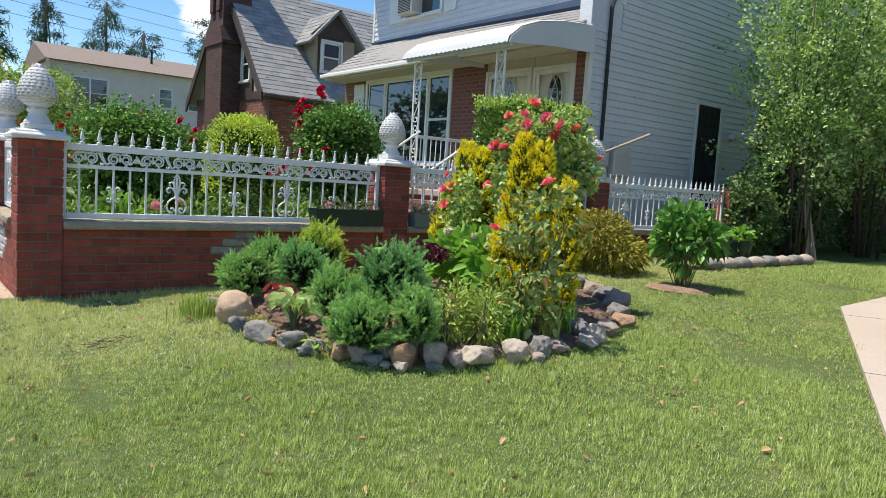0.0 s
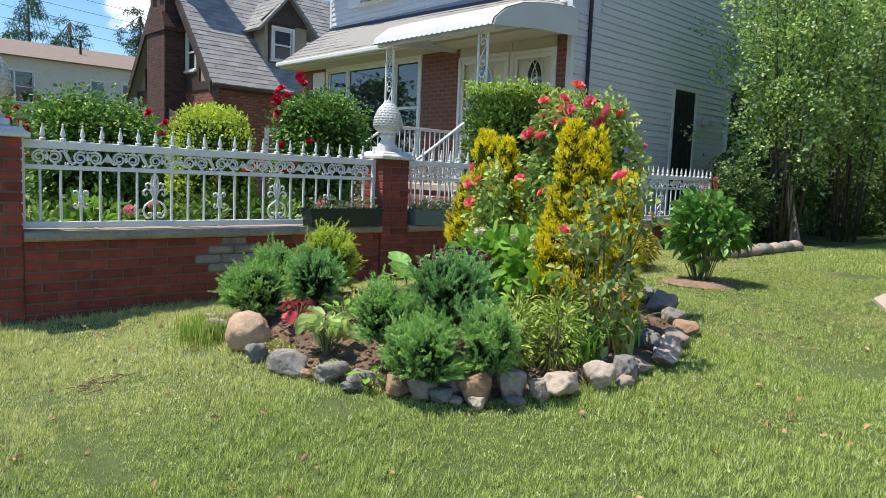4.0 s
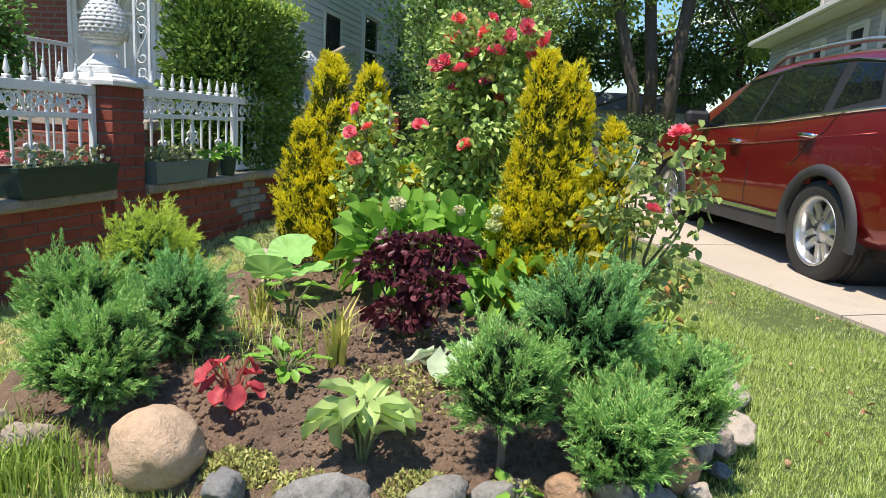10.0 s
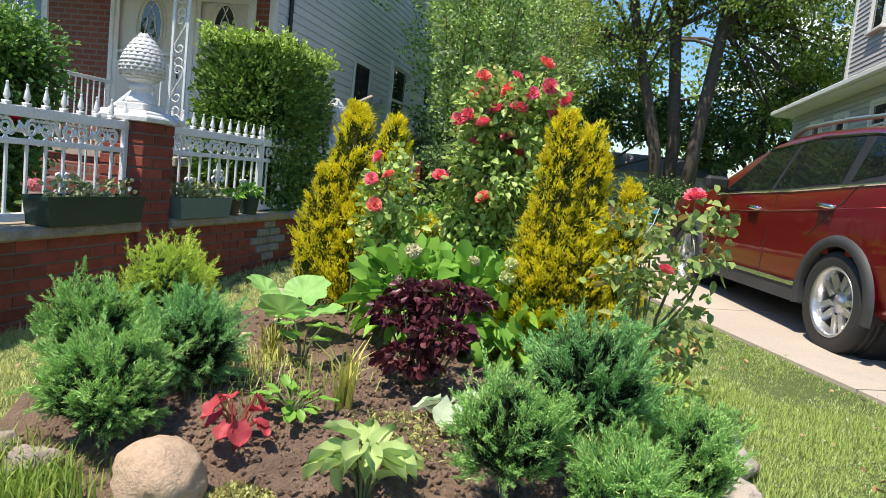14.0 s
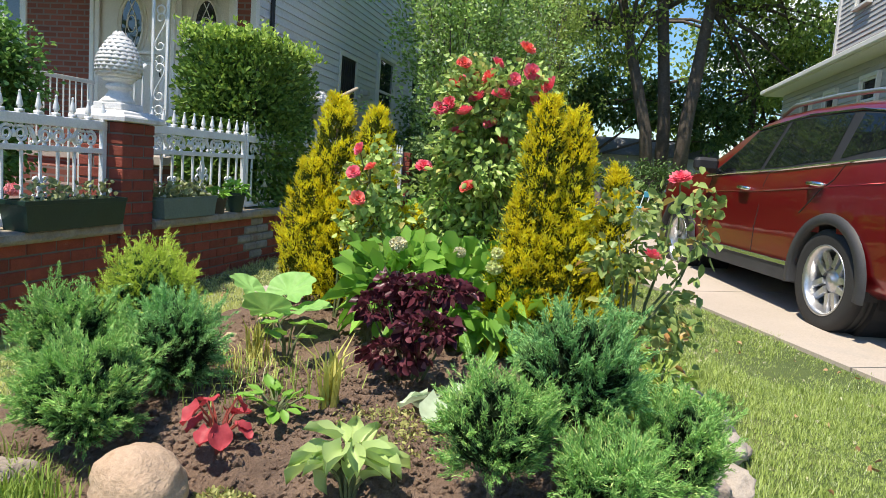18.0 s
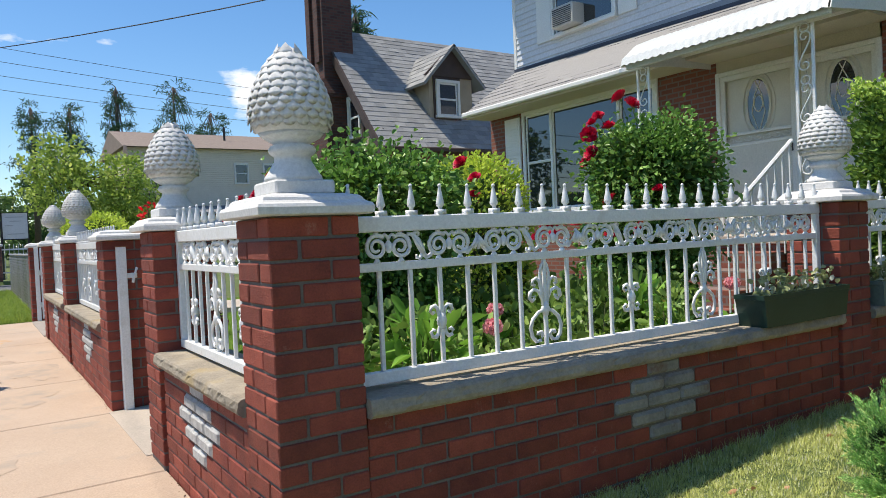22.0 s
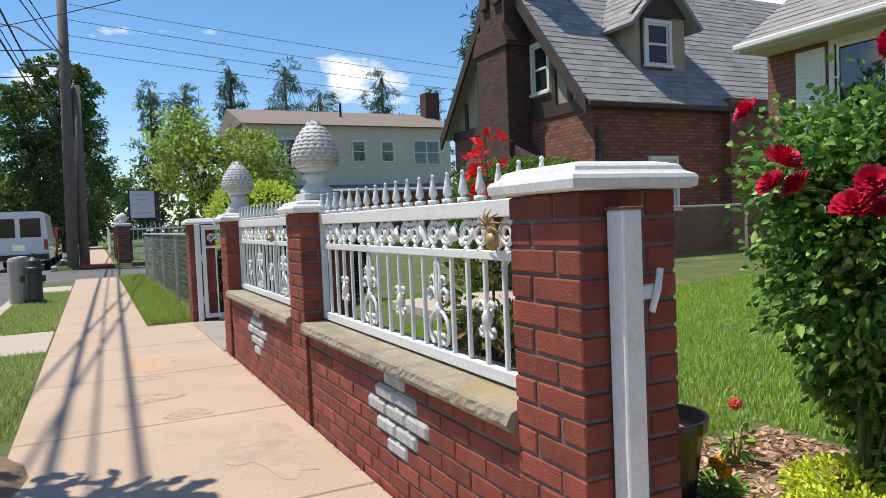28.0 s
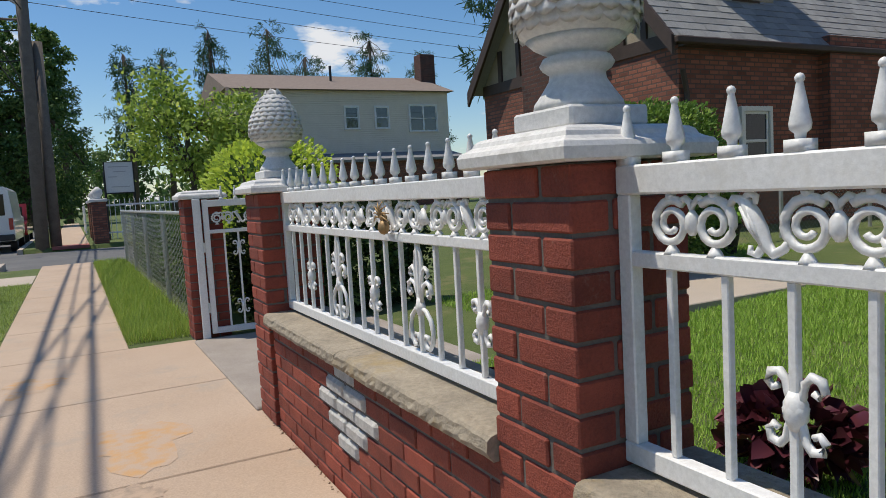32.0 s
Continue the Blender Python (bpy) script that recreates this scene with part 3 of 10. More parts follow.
def wall(name, m, length, diamond, label):
    """A low wall along its local x, outer face at local y=0, thickness 0.26, with a stone ledge. diamond: middle of the white bricks."""
    th = thing(name, m, label, "wall", kind="structure")
    part("mortar_core", box(0, 0.006, -0.15, length, 0.26, LEDGE - 0.06), M_MORTAR, th)
    rows = 8
    if diamond is not None:
        diamond = 0.0017 + 0.2035 * round(diamond / 0.2035)
    want = {3: 1, 4: 2, 5: 3, 6: 2, 7: 1}
    for k in range(rows):
        z = 0.03 + k * COURSE - 0.005
        x = -0.1 * (k % 2)
        while x < length - 0.02:
            x0, x1 = max(x, 0), min(x + 0.2035, length)
            if x1 - x0 > 0.03:
                c = (x0 + x1) / 2
                white = k in want and x1 - x0 > 0.19 and diamond is not None and abs(c - diamond) < want[k] * 0.1017 + 0.005
                me = (BR_PALE if name in ("wall_4", "wall_5") else BR_WHITE) if white else BR_LONG
                o = new("brick", me)
                o.parent = th
                o.matrix_basis = pose(c, 0.0465 + rb.uniform(-0.002, 0.002) - (0.004 if white else 0), z, rb.uniform(-0.5, 0.5), 0, rb.uniform(-0.5, 0.5)) @ Matrix.Diagonal(((x1 - x0 - 0.008) / 0.196, 1, 1, 1))
            x += 0.2035
    # the ledge: slabs with a rough split front
    r2 = random.Random(len(name) + int(length * 100))
    n = max(1, round(length / 1.15))
    for i in range(n):
        x0, x1 = length * i / n + 0.002, length * (i + 1) / n - 0.002
        k = int((x1 - x0) / 0.022)
        bm, grid = bmesh.new(), []
        for j in range(k + 1):
            x = x0 + (x1 - x0) * j / k
            row = []
            for yy, zz, amp in ((-0.030, LEDGE - 0.064, 0.006), (-0.044, LEDGE - 0.052, 0.012), (-0.048, LEDGE - 0.038, 0.016), (-0.044, LEDGE - 0.024, 0.016), (-0.042, LEDGE - 0.011, 0.012), (-0.034, LEDGE - 0.003, 0.006), (-0.022, LEDGE, 0.002), (0.13, LEDGE + 0.001, 0.0), (0.275, LEDGE, 0.0), (0.275, LEDGE - 0.064, 0.0)):
                e = amp * 0.62 * (0.5 * noise.noise((x * 9 + i, zz * 30, len(name))) + 0.5 * noise.noise((x * 47 + i, zz * 90, 3.0)) + 0.5 * noise.noise((x * 110 + i, zz * 150, 5.0)))
                row.append(bm.verts.new((x, yy + e, zz + e * 0.25)))
            grid.append(row)
        m = len(grid[0])
        for p, q in zip(grid, grid[1:]):
            for j in range(m):
                bm.faces.new((p[j], q[j], q[(j + 1) % m], p[(j + 1) % m]))
        bm.faces.new(grid[0])
        bm.faces.new(grid[-1][::-1])
        bmesh.ops.recalc_face_normals(bm, faces=bm.faces[:])
        part("ledge_stone", bm, M_LEDGE, th, "chipped grey stone ledge with lichen")
    return th


def spiral(cx, cz, r0, r1, a0, turns, n=22):
    out = []
    for i in range(n):
        t = i / (n - 1)
        a = a0 + turns * 2 * math.pi * t
        r = r0 + (r1 - r0) * t
        out.append((cx + r * math.cos(a), 0, cz + r * math.sin(a)))
    return out


def cast(name, geo):
    me = to_mesh(name, *geo, smooth=True)
    me.materials.append(M_PAINT)
    return me


def ball(x, z, r, flat=0.7):
    return ([(x + r * math.cos(a) * math.cos(b), flat * r * math.sin(a) * math.cos(b), z + r * math.sin(b)) for b in (-1.2, -0.5, 0.2, 0.9, 1.4) for a in [k * math.pi / 4 for k in range(8)]],
            [(j * 8 + k, j * 8 + (k + 1) % 8, (j + 1) * 8 + (k + 1) % 8, (j + 1) * 8 + k) for j in range(4) for k in range(8)])


# frieze unit 0.26 m long: a mirrored pair of scrolls, then a flared acanthus link
RINGL = spiral(-0.047, 0.0, 0.0435, 0.012, 0.9, 1.75, 30)
SC_PAIR = cast("scroll", join(
    *[tube([(s * x, y, z) for x, y, z in RINGL], [0.0085 - 0.0028 * i / 29 for i in range(30)], 6) for s in (1, -1)],
    *[tube([(s * 0.047, 0, -0.054), (s * 0.047, 0, -0.047), (s * 0.047, 0, -0.038)], [0.015, 0.012, 0.006], 6) for s in (1, -1)],
    *[tube([(s * 0.047, 0, 0.052), (s * 0.047, 0, 0.046), (s * 0.047, 0, 0.038)], [0.010, 0.009, 0.006], 6) for s in (1, -1)],
    tube([(0, 0, -0.02), (0, 0, -0.008), (0, 0, 0.012), (0, 0, 0.024)], [0.005, 0.013, 0.012, 0.004], 8),
    *[tube([(s * 0.028, 0, 0.038), (s * 0.014, 0, 0.044), (s * 0.004, 0, 0.036), (0, 0, 0.022)], [0.006, 0.0065, 0.006, 0.004], 6) for s in (1, -1)]))
SC_LINK = cast("leaf_link", join(
    tube([(-0.056, 0, 0.026), (-0.043, 0, 0.043), (-0.026, 0, 0.04), (-0.010, 0, 0.018), (0.004, 0, -0.008), (0.014, 0, -0.03), (0.028, 0, -0.043), (0.045, 0, -0.034), (0.055, 0, -0.02)], [0.006, 0.007, 0.010, 0.013, 0.013, 0.010, 0.009, 0.0075, 0.006], 7),
    tube([(-0.026, 0, 0.038), (-0.014, 0, 0.05), (-0.003, 0, 0.045), (-0.004, 0, 0.033)], [0.008, 0.007, 0.006, 0.004], 6),
    tube([(0.012, 0, -0.026), (-0.002, 0, -0.046), (-0.015, 0, -0.042), (-0.014, 0, -0.031)], [0.009, 0.007, 0.006, 0.004], 6),
    *[tube([(-0.018 + d, -0.008, 0.03), (-0.002 + d * 0.6, -0.012, -0.002), (0.012 + d * 0.2, -0.009, -0.028)], [0.003, 0.004, 0.002], 5) for d in (-0.008, 0.004)]))
SC_LINK2 = cast("palmette", join(
    *[tube([(0.1 * a, -0.006, 0.026), (0.55 * a, -0.012, 0.002), (a, -0.008, -0.024 + 6 * a * a)], [0.004, 0.0075, 0.006], 6) for a in (-0.032, -0.017, 0.0, 0.017, 0.032)],
    *[tube([(s * 0.03, 0, -0.018), (s * 0.045, 0, -0.034), (s * 0.06, 0, -0.03), (s * 0.07, 0, -0.012)], [0.009, 0.009, 0.008, 0.006], 6) for s in (-1, 1)],
    ball(0, 0.028, 0.009)))
# bar castings
def mirror(points):
    return [(-x, y, z) for x, y, z in points]


LOWER = [(0.006, 0, 0.148), (0.03, 0, 0.14), (0.055, 0, 0.115), (0.066, 0, 0.08), (0.06, 0, 0.045), (0.044, 0, 0.024), (0.026, 0, 0.026), (0.016, 0, 0.044), (0.022, 0, 0.062), (0.034, 0, 0.06), (0.036, 0, 0.048)]
FROND = [(0.006, 0, 0.155), (0.012, 0, 0.19), (0.026, 0, 0.222), (0.046, 0, 0.232), (0.063, 0, 0.22), (0.066, 0, 0.198), (0.055, 0, 0.186), (0.044, 0, 0.194), (0.046, 0, 0.206)]
UPPER = [(0.006, 0, 0.16), (0.014, 0, 0.22), (0.022, 0, 0.262), (0.036, 0, 0.276), (0.05, 0, 0.268), (0.052, 0, 0.252), (0.042, 0, 0.246)]
BUD = [(0.005, 0, 0.16), (0.015, 0, 0.24), (0.019, 0, 0.29), (0.012, 0, 0.325), (0.003, 0, 0.338)]
FLEUR = cast("fleur", join(
    ball(0, 0.15, 0.02), tube([(0, 0, 0.125), (0, 0, 0.15), (0, 0, 0.18)], [0.011, 0.016, 0.010], 6), tube([(0, 0, 0.16), (0, 0, 0.25), (0, 0, 0.335)], [0.007, 0.008, 0.005], 6),
    *[tube(q, 0.0075, 6) for q in (LOWER, mirror(LOWER))], *[tube(q, [0.007] * 3 + [0.008] * 4 + [0.006] * 2, 6) for q in (FROND, mirror(FROND))],
    *[tube(q, 0.0068, 6) for q in (UPPER, mirror(UPPER))], *[tube(q, 0.0062, 6) for q in (BUD, mirror(BUD))]))
KCURL = [(0.005, 0, 0.006), (0.012, 0, 0.026), (0.016, 0, 0.045), (0.027, 0, 0.057), (0.042, 0, 0.053), (0.047, 0, 0.038), (0.038, 0, 0.028), (0.029, 0, 0.034)]
KNOT = cast("knot", join(ball(0, 0, 0.021, 0.9), tube([(0, 0, -0.03), (0, 0, -0.012), (0, 0, 0.012), (0, 0, 0.03)], [0.010, 0.018, 0.018, 0.010], 8),
    *[tube([(s * x, y, u * z) for x, y, z in KCURL], [0.007, 0.007, 0.007, 0.008, 0.008, 0.007, 0.006, 0.006], 6) for s in (-1, 1) for u in (-1, 1)]))
SPEAR = cast("spear", join(
    ([(s * 0.016, t * 0.016, z) for z in (0, 0.018) for s, t in ((-1, -1), (1, -1), (1, 1), (-1, 1))], [(0, 1, 2, 3)[::-1], (4, 5, 6, 7), (0, 1, 5, 4), (1, 2, 6, 5), (2, 3, 7, 6), (3, 0, 4, 7)]),
    tube([(0, 0, 0.018), (0, 0, 0.026), (0, 0, 0.032), (0, 0, 0.04), (0, 0, 0.075), (0, 0, 0.1), (0, 0, 0.104)], [0.008, 0.009, 0.016, 0.017, 0.010, 0.005, 0.006], 6), ball(0, 0.104, 0.0075, 1)))


def put_mesh(name, me, parent, m):
    o = new(name, me)
    o.parent = parent
    o.matrix_basis = m
    return o


def fence_panel(m, length, label, castings, spacing=0.1215, z0=0.615, ztop=1.19):
    """White iron panel along its local x. castings: dict of bar number to "F" (fleur) or "K" (knot)."""
    th = thing("fence_panel", m, label, "fence", "white iron fence panels")
    zm0, zm1 = ztop - 0.19, ztop - 0.16
    part("bottom_rail", box(0, -0.016, z0, length, 0.016, z0 + 0.042, 0.003), M_PAINT, th)
    part("mid_rail", box(0.03, -0.013, zm0, length - 0.03, 0.013, zm1, 0.003), M_PAINT, th)
    part("top_rail", box(0, -0.018, ztop - 0.055, length, 0.018, ztop, 0.004), M_PAINT, th)
    for x in (0, length - 0.035):
        part("stile", box(x, -0.015, z0 + 0.042, x + 0.035, 0.015, ztop - 0.055, 0.003), M_PAINT, th)
    n = max(3, round(length / spacing))
    bar = bpy.data.meshes.new("bar")
    bb = box(-0.0075, -0.0075, z0 + 0.042, 0.0075, 0.0075, zm0, 0.002)
    bb.to_mesh(bar)
    bb.free()
    bar.materials.append(M_PAINT)
    for i in range(1, n):
        x = length * i / n
        put_mesh("bar", bar, th, pose(x, 0, 0))
        if castings.get(i) == "F":
            put_mesh("fleur", FLEUR, th, pose(x, 0, z0 + 0.036) @ Matrix.Diagonal((1.2, 1, 1, 1)))
        elif castings.get(i) == "K":
            put_mesh("knot", KNOT, th, pose(x, 0, z0 + 0.19))
    for i in range(0, n + 1):
        x = 0.02 + (length - 0.04) * i / n
        put_mesh("spear", SPEAR, th, pose(x, 0, ztop))
    zc = ztop - 0.108
    unit_len = 0.26
    cnt = max(1, round((length - 0.08) / unit_len))
    for i in range(cnt):
        xc = 0.04 + (length - 0.08) * (i + 0.5) / cnt
        w = (length - 0.08) / cnt
        put_mesh("scroll", SC_PAIR, th, pose(xc, 0, zc))
        if i + 1 < cnt:
            put_mesh("leaf_link", SC_LINK if i % 2 == 0 else SC_LINK2, th, pose(xc + w / 2, 0, zc))
    return th


Q1Y, R3Y, R2Y, R1Y, S0Y, P1X, PMX, P2X = 1.62, 3.2, 5.655, 8.07, 10.68, 3.12, 6.2, 9.3
pillar(0, 0, "red brick corner pillar with a white moulded cap")
pillar(0, Q1Y, "red brick gate pillar with a white moulded cap")
pillar(0, R3Y, "red brick gate pillar with a bare white cap and an iron gate post", finial=False, base=-0.022)
pillar(0, R2Y, "red brick fence pillar with a white moulded cap", base=-0.009, tall=0.93)
pillar(0, R1Y, "red brick fence pillar beside a narrow white gate", base=-0.017, tall=0.93)
pillar(0, S0Y, "red brick gate pillar with a bare white cap", finial=False, base=-0.015)
pillar(P1X, 0, "red brick pillar behind two window boxes", tall=0.97)
pillar(PMX, 0, "red brick pillar beside the clipped hedge", tall=0.97)
pillar(P2X, 0, "bare red brick end pillar in the shade of shrubs", finial=False, base=0.03, capped=False)


def along_y(y1, z=0.0):
    """Local x runs down the street from y1 towards smaller y; the outer side faces the street."""
    return pose(0.02, y1, z, 0, 0, -90)


wall("wall_1", along_y(Q1Y), Q1Y - PW, 0.66, "low red brick wall with a diamond of white bricks")
wall("wall_2", along_y(R2Y, -0.012), R2Y - R3Y - PW, 1.12, "low red brick wall with a diamond of white bricks")
wall("wall_3", along_y(R1Y, -0.012), R1Y - R2Y - PW, 1.1, "low red brick wall with a diamond of white bricks")
wall("wall_4", pose(PW, 0.02, 0), P1X - PW, 1.38, "low red brick garden wall with pale patched bricks")
wall("wall_5", pose(P1X + PW, 0.02, 0), PMX - P1X - PW, 1.5, "low red brick garden wall with pale patched bricks")
wall("wall_6", pose(PMX + PW, 0.02, 0), P2X - PMX - PW, None, "low red brick garden wall behind shrubs")
fence_panel(pose(0.125, Q1Y, 0, 0, 0, -90), Q1Y - PW, "short white wrought iron fence panel with spear tips", {2: "K", 5: "F", 8: "K", 10: "F"})
fence_panel(pose(0.125, R2Y, -0.016, 0, 0, -90), R2Y - R3Y - PW, "white wrought iron fence panel with scroll frieze", {3: "K", 6: "F", 9: "K", 12: "F", 15: "K"})
fence_panel(pose(0.125, R1Y, -0.013, 0, 0, -90), R1Y - R2Y - PW, "white wrought iron fence panel with scroll frieze", {3: "K", 6: "F", 9: "K", 12: "F", 15: "K"})
fence_panel(pose(PW, 0.12, 0), P1X - PW, "long white wrought iron fence panel over the lawn", {3: "K", 7: "F", 11: "K", 15: "F", 19: "K"})
fence_panel(pose(P1X + PW, 0.12, 0), 1.35, "white wrought iron fence panel above flower boxes", {3: "K", 6: "F", 9: "K"}, ztop=1.205)
fence_panel(pose(P1X + PW + 1.36, 0.12, 0), PMX - P1X - PW - 1.36, "white wrought iron fence panel half hidden by a hedge", {3: "F", 6: "K", 9: "F"}, ztop=1.205)
fence_panel(pose(PMX + PW, 0.12, 0), P2X - PMX - PW, "white wrought iron fence panel beside the tall shrubs", {4: "F", 8: "K", 12: "F", 16: "K", 20: "F"}, ztop=1.205)

# ---- the rock-edged bed on the lawn ----
RING = [(0.98, -1.12), (0.95, -1.45), (0.93, -1.8), (0.91, -2.2), (1.0, -2.5), (1.14, -2.8), (1.3, -3.02), (1.65, -3.2), (2.25, -3.25), (2.8, -3.12), (3.25, -2.95), (3.62, -2.6), (3.9, -2.0), (3.8, -1.4), (3.3, -1.0), (2.4, -0.82), (1.5, -0.84)]


def ring_dist(x, y):
    """Distance inside the bed's edge; negative outside."""
    best, inside = 9, False
    for i in range(len(RING)):
        (ax, ay), (bx, by) = RING[i], RING[(i + 1) % len(RING)]
        t = max(0, min(1, ((x - ax) * (bx - ax) + (y - ay) * (by - ay)) / ((bx - ax) ** 2 + (by - ay) ** 2)))
        best = min(best, math.hypot(x - ax - t * (bx - ax), y - ay - t * (by - ay)))
        if (ay > y) != (by > y) and x < (bx - ax) * (y - ay) / (by - ay) + ax:
            inside = not inside
    return best if inside else -best


def bed_z(x, y):
    d = ring_dist(x, y)
    if d < -0.02:
        return ground_z(x, y)
    k = min(max(d, 0) / 0.45, 1)
    k = k * k * (3 - 2 * k)
    lump = 0.03 * noise.noise((x * 5, y * 5, 0.3)) + 0.024 * noise.noise((x * 13, y * 13, 1.3)) + 0.02 * noise.noise((x * 29, y * 29, 2.3))
    return ground_z(x, y) + 0.03 + 0.07 * k + lump * min(1, 0.4 + k)


def build_soil():
    st = 0.022
    xs, ys = np.arange(0.74, 4.0, st), np.arange(-3.36, -0.74, st)
    idx, v, f = {}, [], []
    for i, x in enumerate(xs):
        for j, y in enumerate(ys):
            d = ring_dist(x, y)
            if d > -0.06:
                idx[i, j] = len(v)
                v.append((x, y, bed_z(x, y) if d > 0 else ground_z(x, y) + 0.035 + d * 1.2))
    for (i, j), a in idx.items():
        q = [idx.get(k) for k in ((i + 1, j), (i + 1, j + 1), (i, j + 1))]
        if None not in q:
            f.append((a, *q))
    tagged(part("garden_soil", (v, f), M_SOIL, smooth=True), "dark brown lumpy garden soil in a raised bed", "soil", kind="structure")


build_soil()
rng = np.random.default_rng(7)
rr = random.Random(11)


def rock_geo(sx, sy, sz, seed, rough=0.25, sub=3):
    """A stone: a ball cut by planes at random, then roughened."""
    bm = bmesh.new()
    bmesh.ops.create_icosphere(bm, subdivisions=sub, radius=1)
    q = random.Random(seed * 13 + 5)
    cuts = []
    if rough > 0.3:
        for i in range(9):
            nn = Vector((q.gauss(0, 1), q.gauss(0, 1), q.gauss(0, 0.8))).normalized()
            cuts.append((nn, q.uniform(0.58, 0.86)))
        cuts.append((Vector((q.uniform(-0.2, 0.2), q.uniform(-0.2, 0.2), 1)).normalized(), q.uniform(0.55, 0.8)))
    for v in bm.verts:
        p = v.co.copy()
        for nn, off in cuts:
            e = p.dot(nn) - off
            if e > 0:
                p -= nn * e * 0.96
        a = 1 + rough * 0.5 * noise.noise(p * 1.1 + Vector((seed * 7.1, seed, 0))) + rough * 0.35 * noise.noise(p * 2.7 + Vector((0, seed * 3.3, 1))) + rough * 0.18 * noise.noise(p * 7 + Vector((seed, 0, 4))) + rough * 0.10 * noise.noise(p * 17 + Vector((seed, 2, 4)))
        v.co = Vector((p.x * a * sx, p.y * a * sy, p.z * a * sz))
    return bm


def rock_mat(name, a, b, speck=None):
    return surface(name, a, b, 9, 70, 0.88, 0.7, 0.01, stain=speck, stain_scale=26)


RK = {"tan": rock_mat("tan_sandstone", (0.46, 0.31, 0.20), (0.56, 0.41, 0.29), (0.40, 0.26, 0.16)), "grey": rock_mat("grey_granite", (0.15, 0.142, 0.132), (0.34, 0.32, 0.295), (0.07, 0.065, 0.06)),
      "blue": rock_mat("slate_grey_stone", (0.13, 0.13, 0.13), (0.23, 0.225, 0.22), (0.28, 0.26, 0.24)), "pale": rock_mat("pale_limestone", (0.36, 0.30, 0.245), (0.52, 0.44, 0.37), (0.27, 0.22, 0.18)),
      "orange": rock_mat("rusty_stone", (0.34, 0.20, 0.12), (0.47, 0.30, 0.19), (0.27, 0.18, 0.13)), "brown": rock_mat("brown_grey_stone", (0.24, 0.19, 0.16), (0.40, 0.33, 0.28), (0.17, 0.14, 0.12))}
LABEL = {"tan": "smooth tan boulder at the edge of the bed", "grey": "speckled grey granite rock edging the bed", "blue": "slate-grey stone edging the bed", "pale": "pale rough rock edging the bed", "orange": "rusty orange stone edging the bed", "brown": "brown-grey stone edging the bed"}


def rock(kind, x, y, sx, sy, sz, seed, rz=0, rough=0.25, sink=0.35, name="rock"):
    z = max(ground_z(x, y), 0) + 0.01
    if name == "rock":
        sx, sy, sz, rough = sx * 0.94, sy * 0.94, sz * 0.85, max(rough, 0.34)
    ob = part(name, rock_geo(sx, sy, sz, seed, rough, 4), RK[kind], None, "", pose(x, y, z + sz * (1 - sink), rr.uniform(-8, 8), rr.uniform(-8, 8), rz), True)
    tagged(ob, LABEL[kind], "rock", "rocks round the bed")


rock("tan", 0.95, -1.73, 0.112, 0.118, 0.108, 1, 20, 0.27, 0.22, "boulder")
rock("blue", 0.88, -1.95, 0.07, 0.06, 0.07, 2, 40)
rock("grey", 0.88, -2.19, 0.075, 0.175, 0.085, 3, 8, 0.45, 0.45)
rock("orange", 0.91, -2.36, 0.032, 0.032, 0.03, 4)
rock("grey", 0.98, -2.47, 0.075, 0.09, 0.075, 5, 30, 0.45, 0.4)
rock("grey", 1.02, -2.61, 0.06, 0.08, 0.055, 6, 60)
rock("blue", 0.96, -2.62, 0.045, 0.05, 0.03, 16, 60)
rock("brown", 1.10, -2.68, 0.05, 0.04, 0.04, 34, 10)
rock("orange", 1.09, -2.79, 0.07, 0.065, 0.07, 7, 10)
rock("brown", 1.14, -2.90, 0.07, 0.075, 0.075, 8, 80)
rock("blue", 1.17, -2.98, 0.065, 0.07, 0.05, 9, 5)
rock("brown", 1.25, -2.96, 0.07, 0.06, 0.085, 18, 80)
rock("pale", 1.19, -3.05, 0.04, 0.035, 0.02, 35, 80)
rock("orange", 1.27, -3.08, 0.065, 0.075, 0.095, 10, 30, 0.42, 0.25)
rock("pale", 1.23, -3.14, 0.045, 0.04, 0.035, 36, 30)
rock("brown", 1.42, -3.14, 0.085, 0.075, 0.09, 11, 50, 0.4, 0.2)
rock("blue", 1.37, -3.22, 0.06, 0.04, 0.025, 37, 10)
rock("brown", 1.51, -3.24, 0.05, 0.055, 0.07, 12, 0)
rock("pale", 1.63, -3.27, 0.16, 0.08, 0.085, 13, 15, 0.4)
rock("pale", 1.83, -3.31, 0.09, 0.08, 0.09, 14, 10, 0.4)
rock("brown", 1.93, -3.38, 0.05, 0.05, 0.04, 38, 10)
rock("grey", 2.02, -3.33, 0.08, 0.07, 0.085, 15, 0, 0.45, 0.25)
rock("brown", 2.2, -3.28, 0.09, 0.07, 0.05, 39, 20)
rock("pale", 2.44, -3.29, 0.12, 0.075, 0.05, 17, 20)
rock("pale", 2.57, -3.25, 0.06, 0.07, 0.085, 19, 60, 0.42)
rock("blue", 2.56, -3.13, 0.11, 0.085, 0.09, 21, 40, 0.42)
rock("brown", 2.78, -3.16, 0.1, 0.08, 0.07, 40, 40)
rock("orange", 3.06, -3.08, 0.11, 0.075, 0.075, 22, 0)
rock("grey", 3.22, -2.92, 0.11, 0.09, 0.09, 20, 10, 0.42)
rock("brown", 3.5, -2.66, 0.12, 0.12, 0.12, 23, 70)
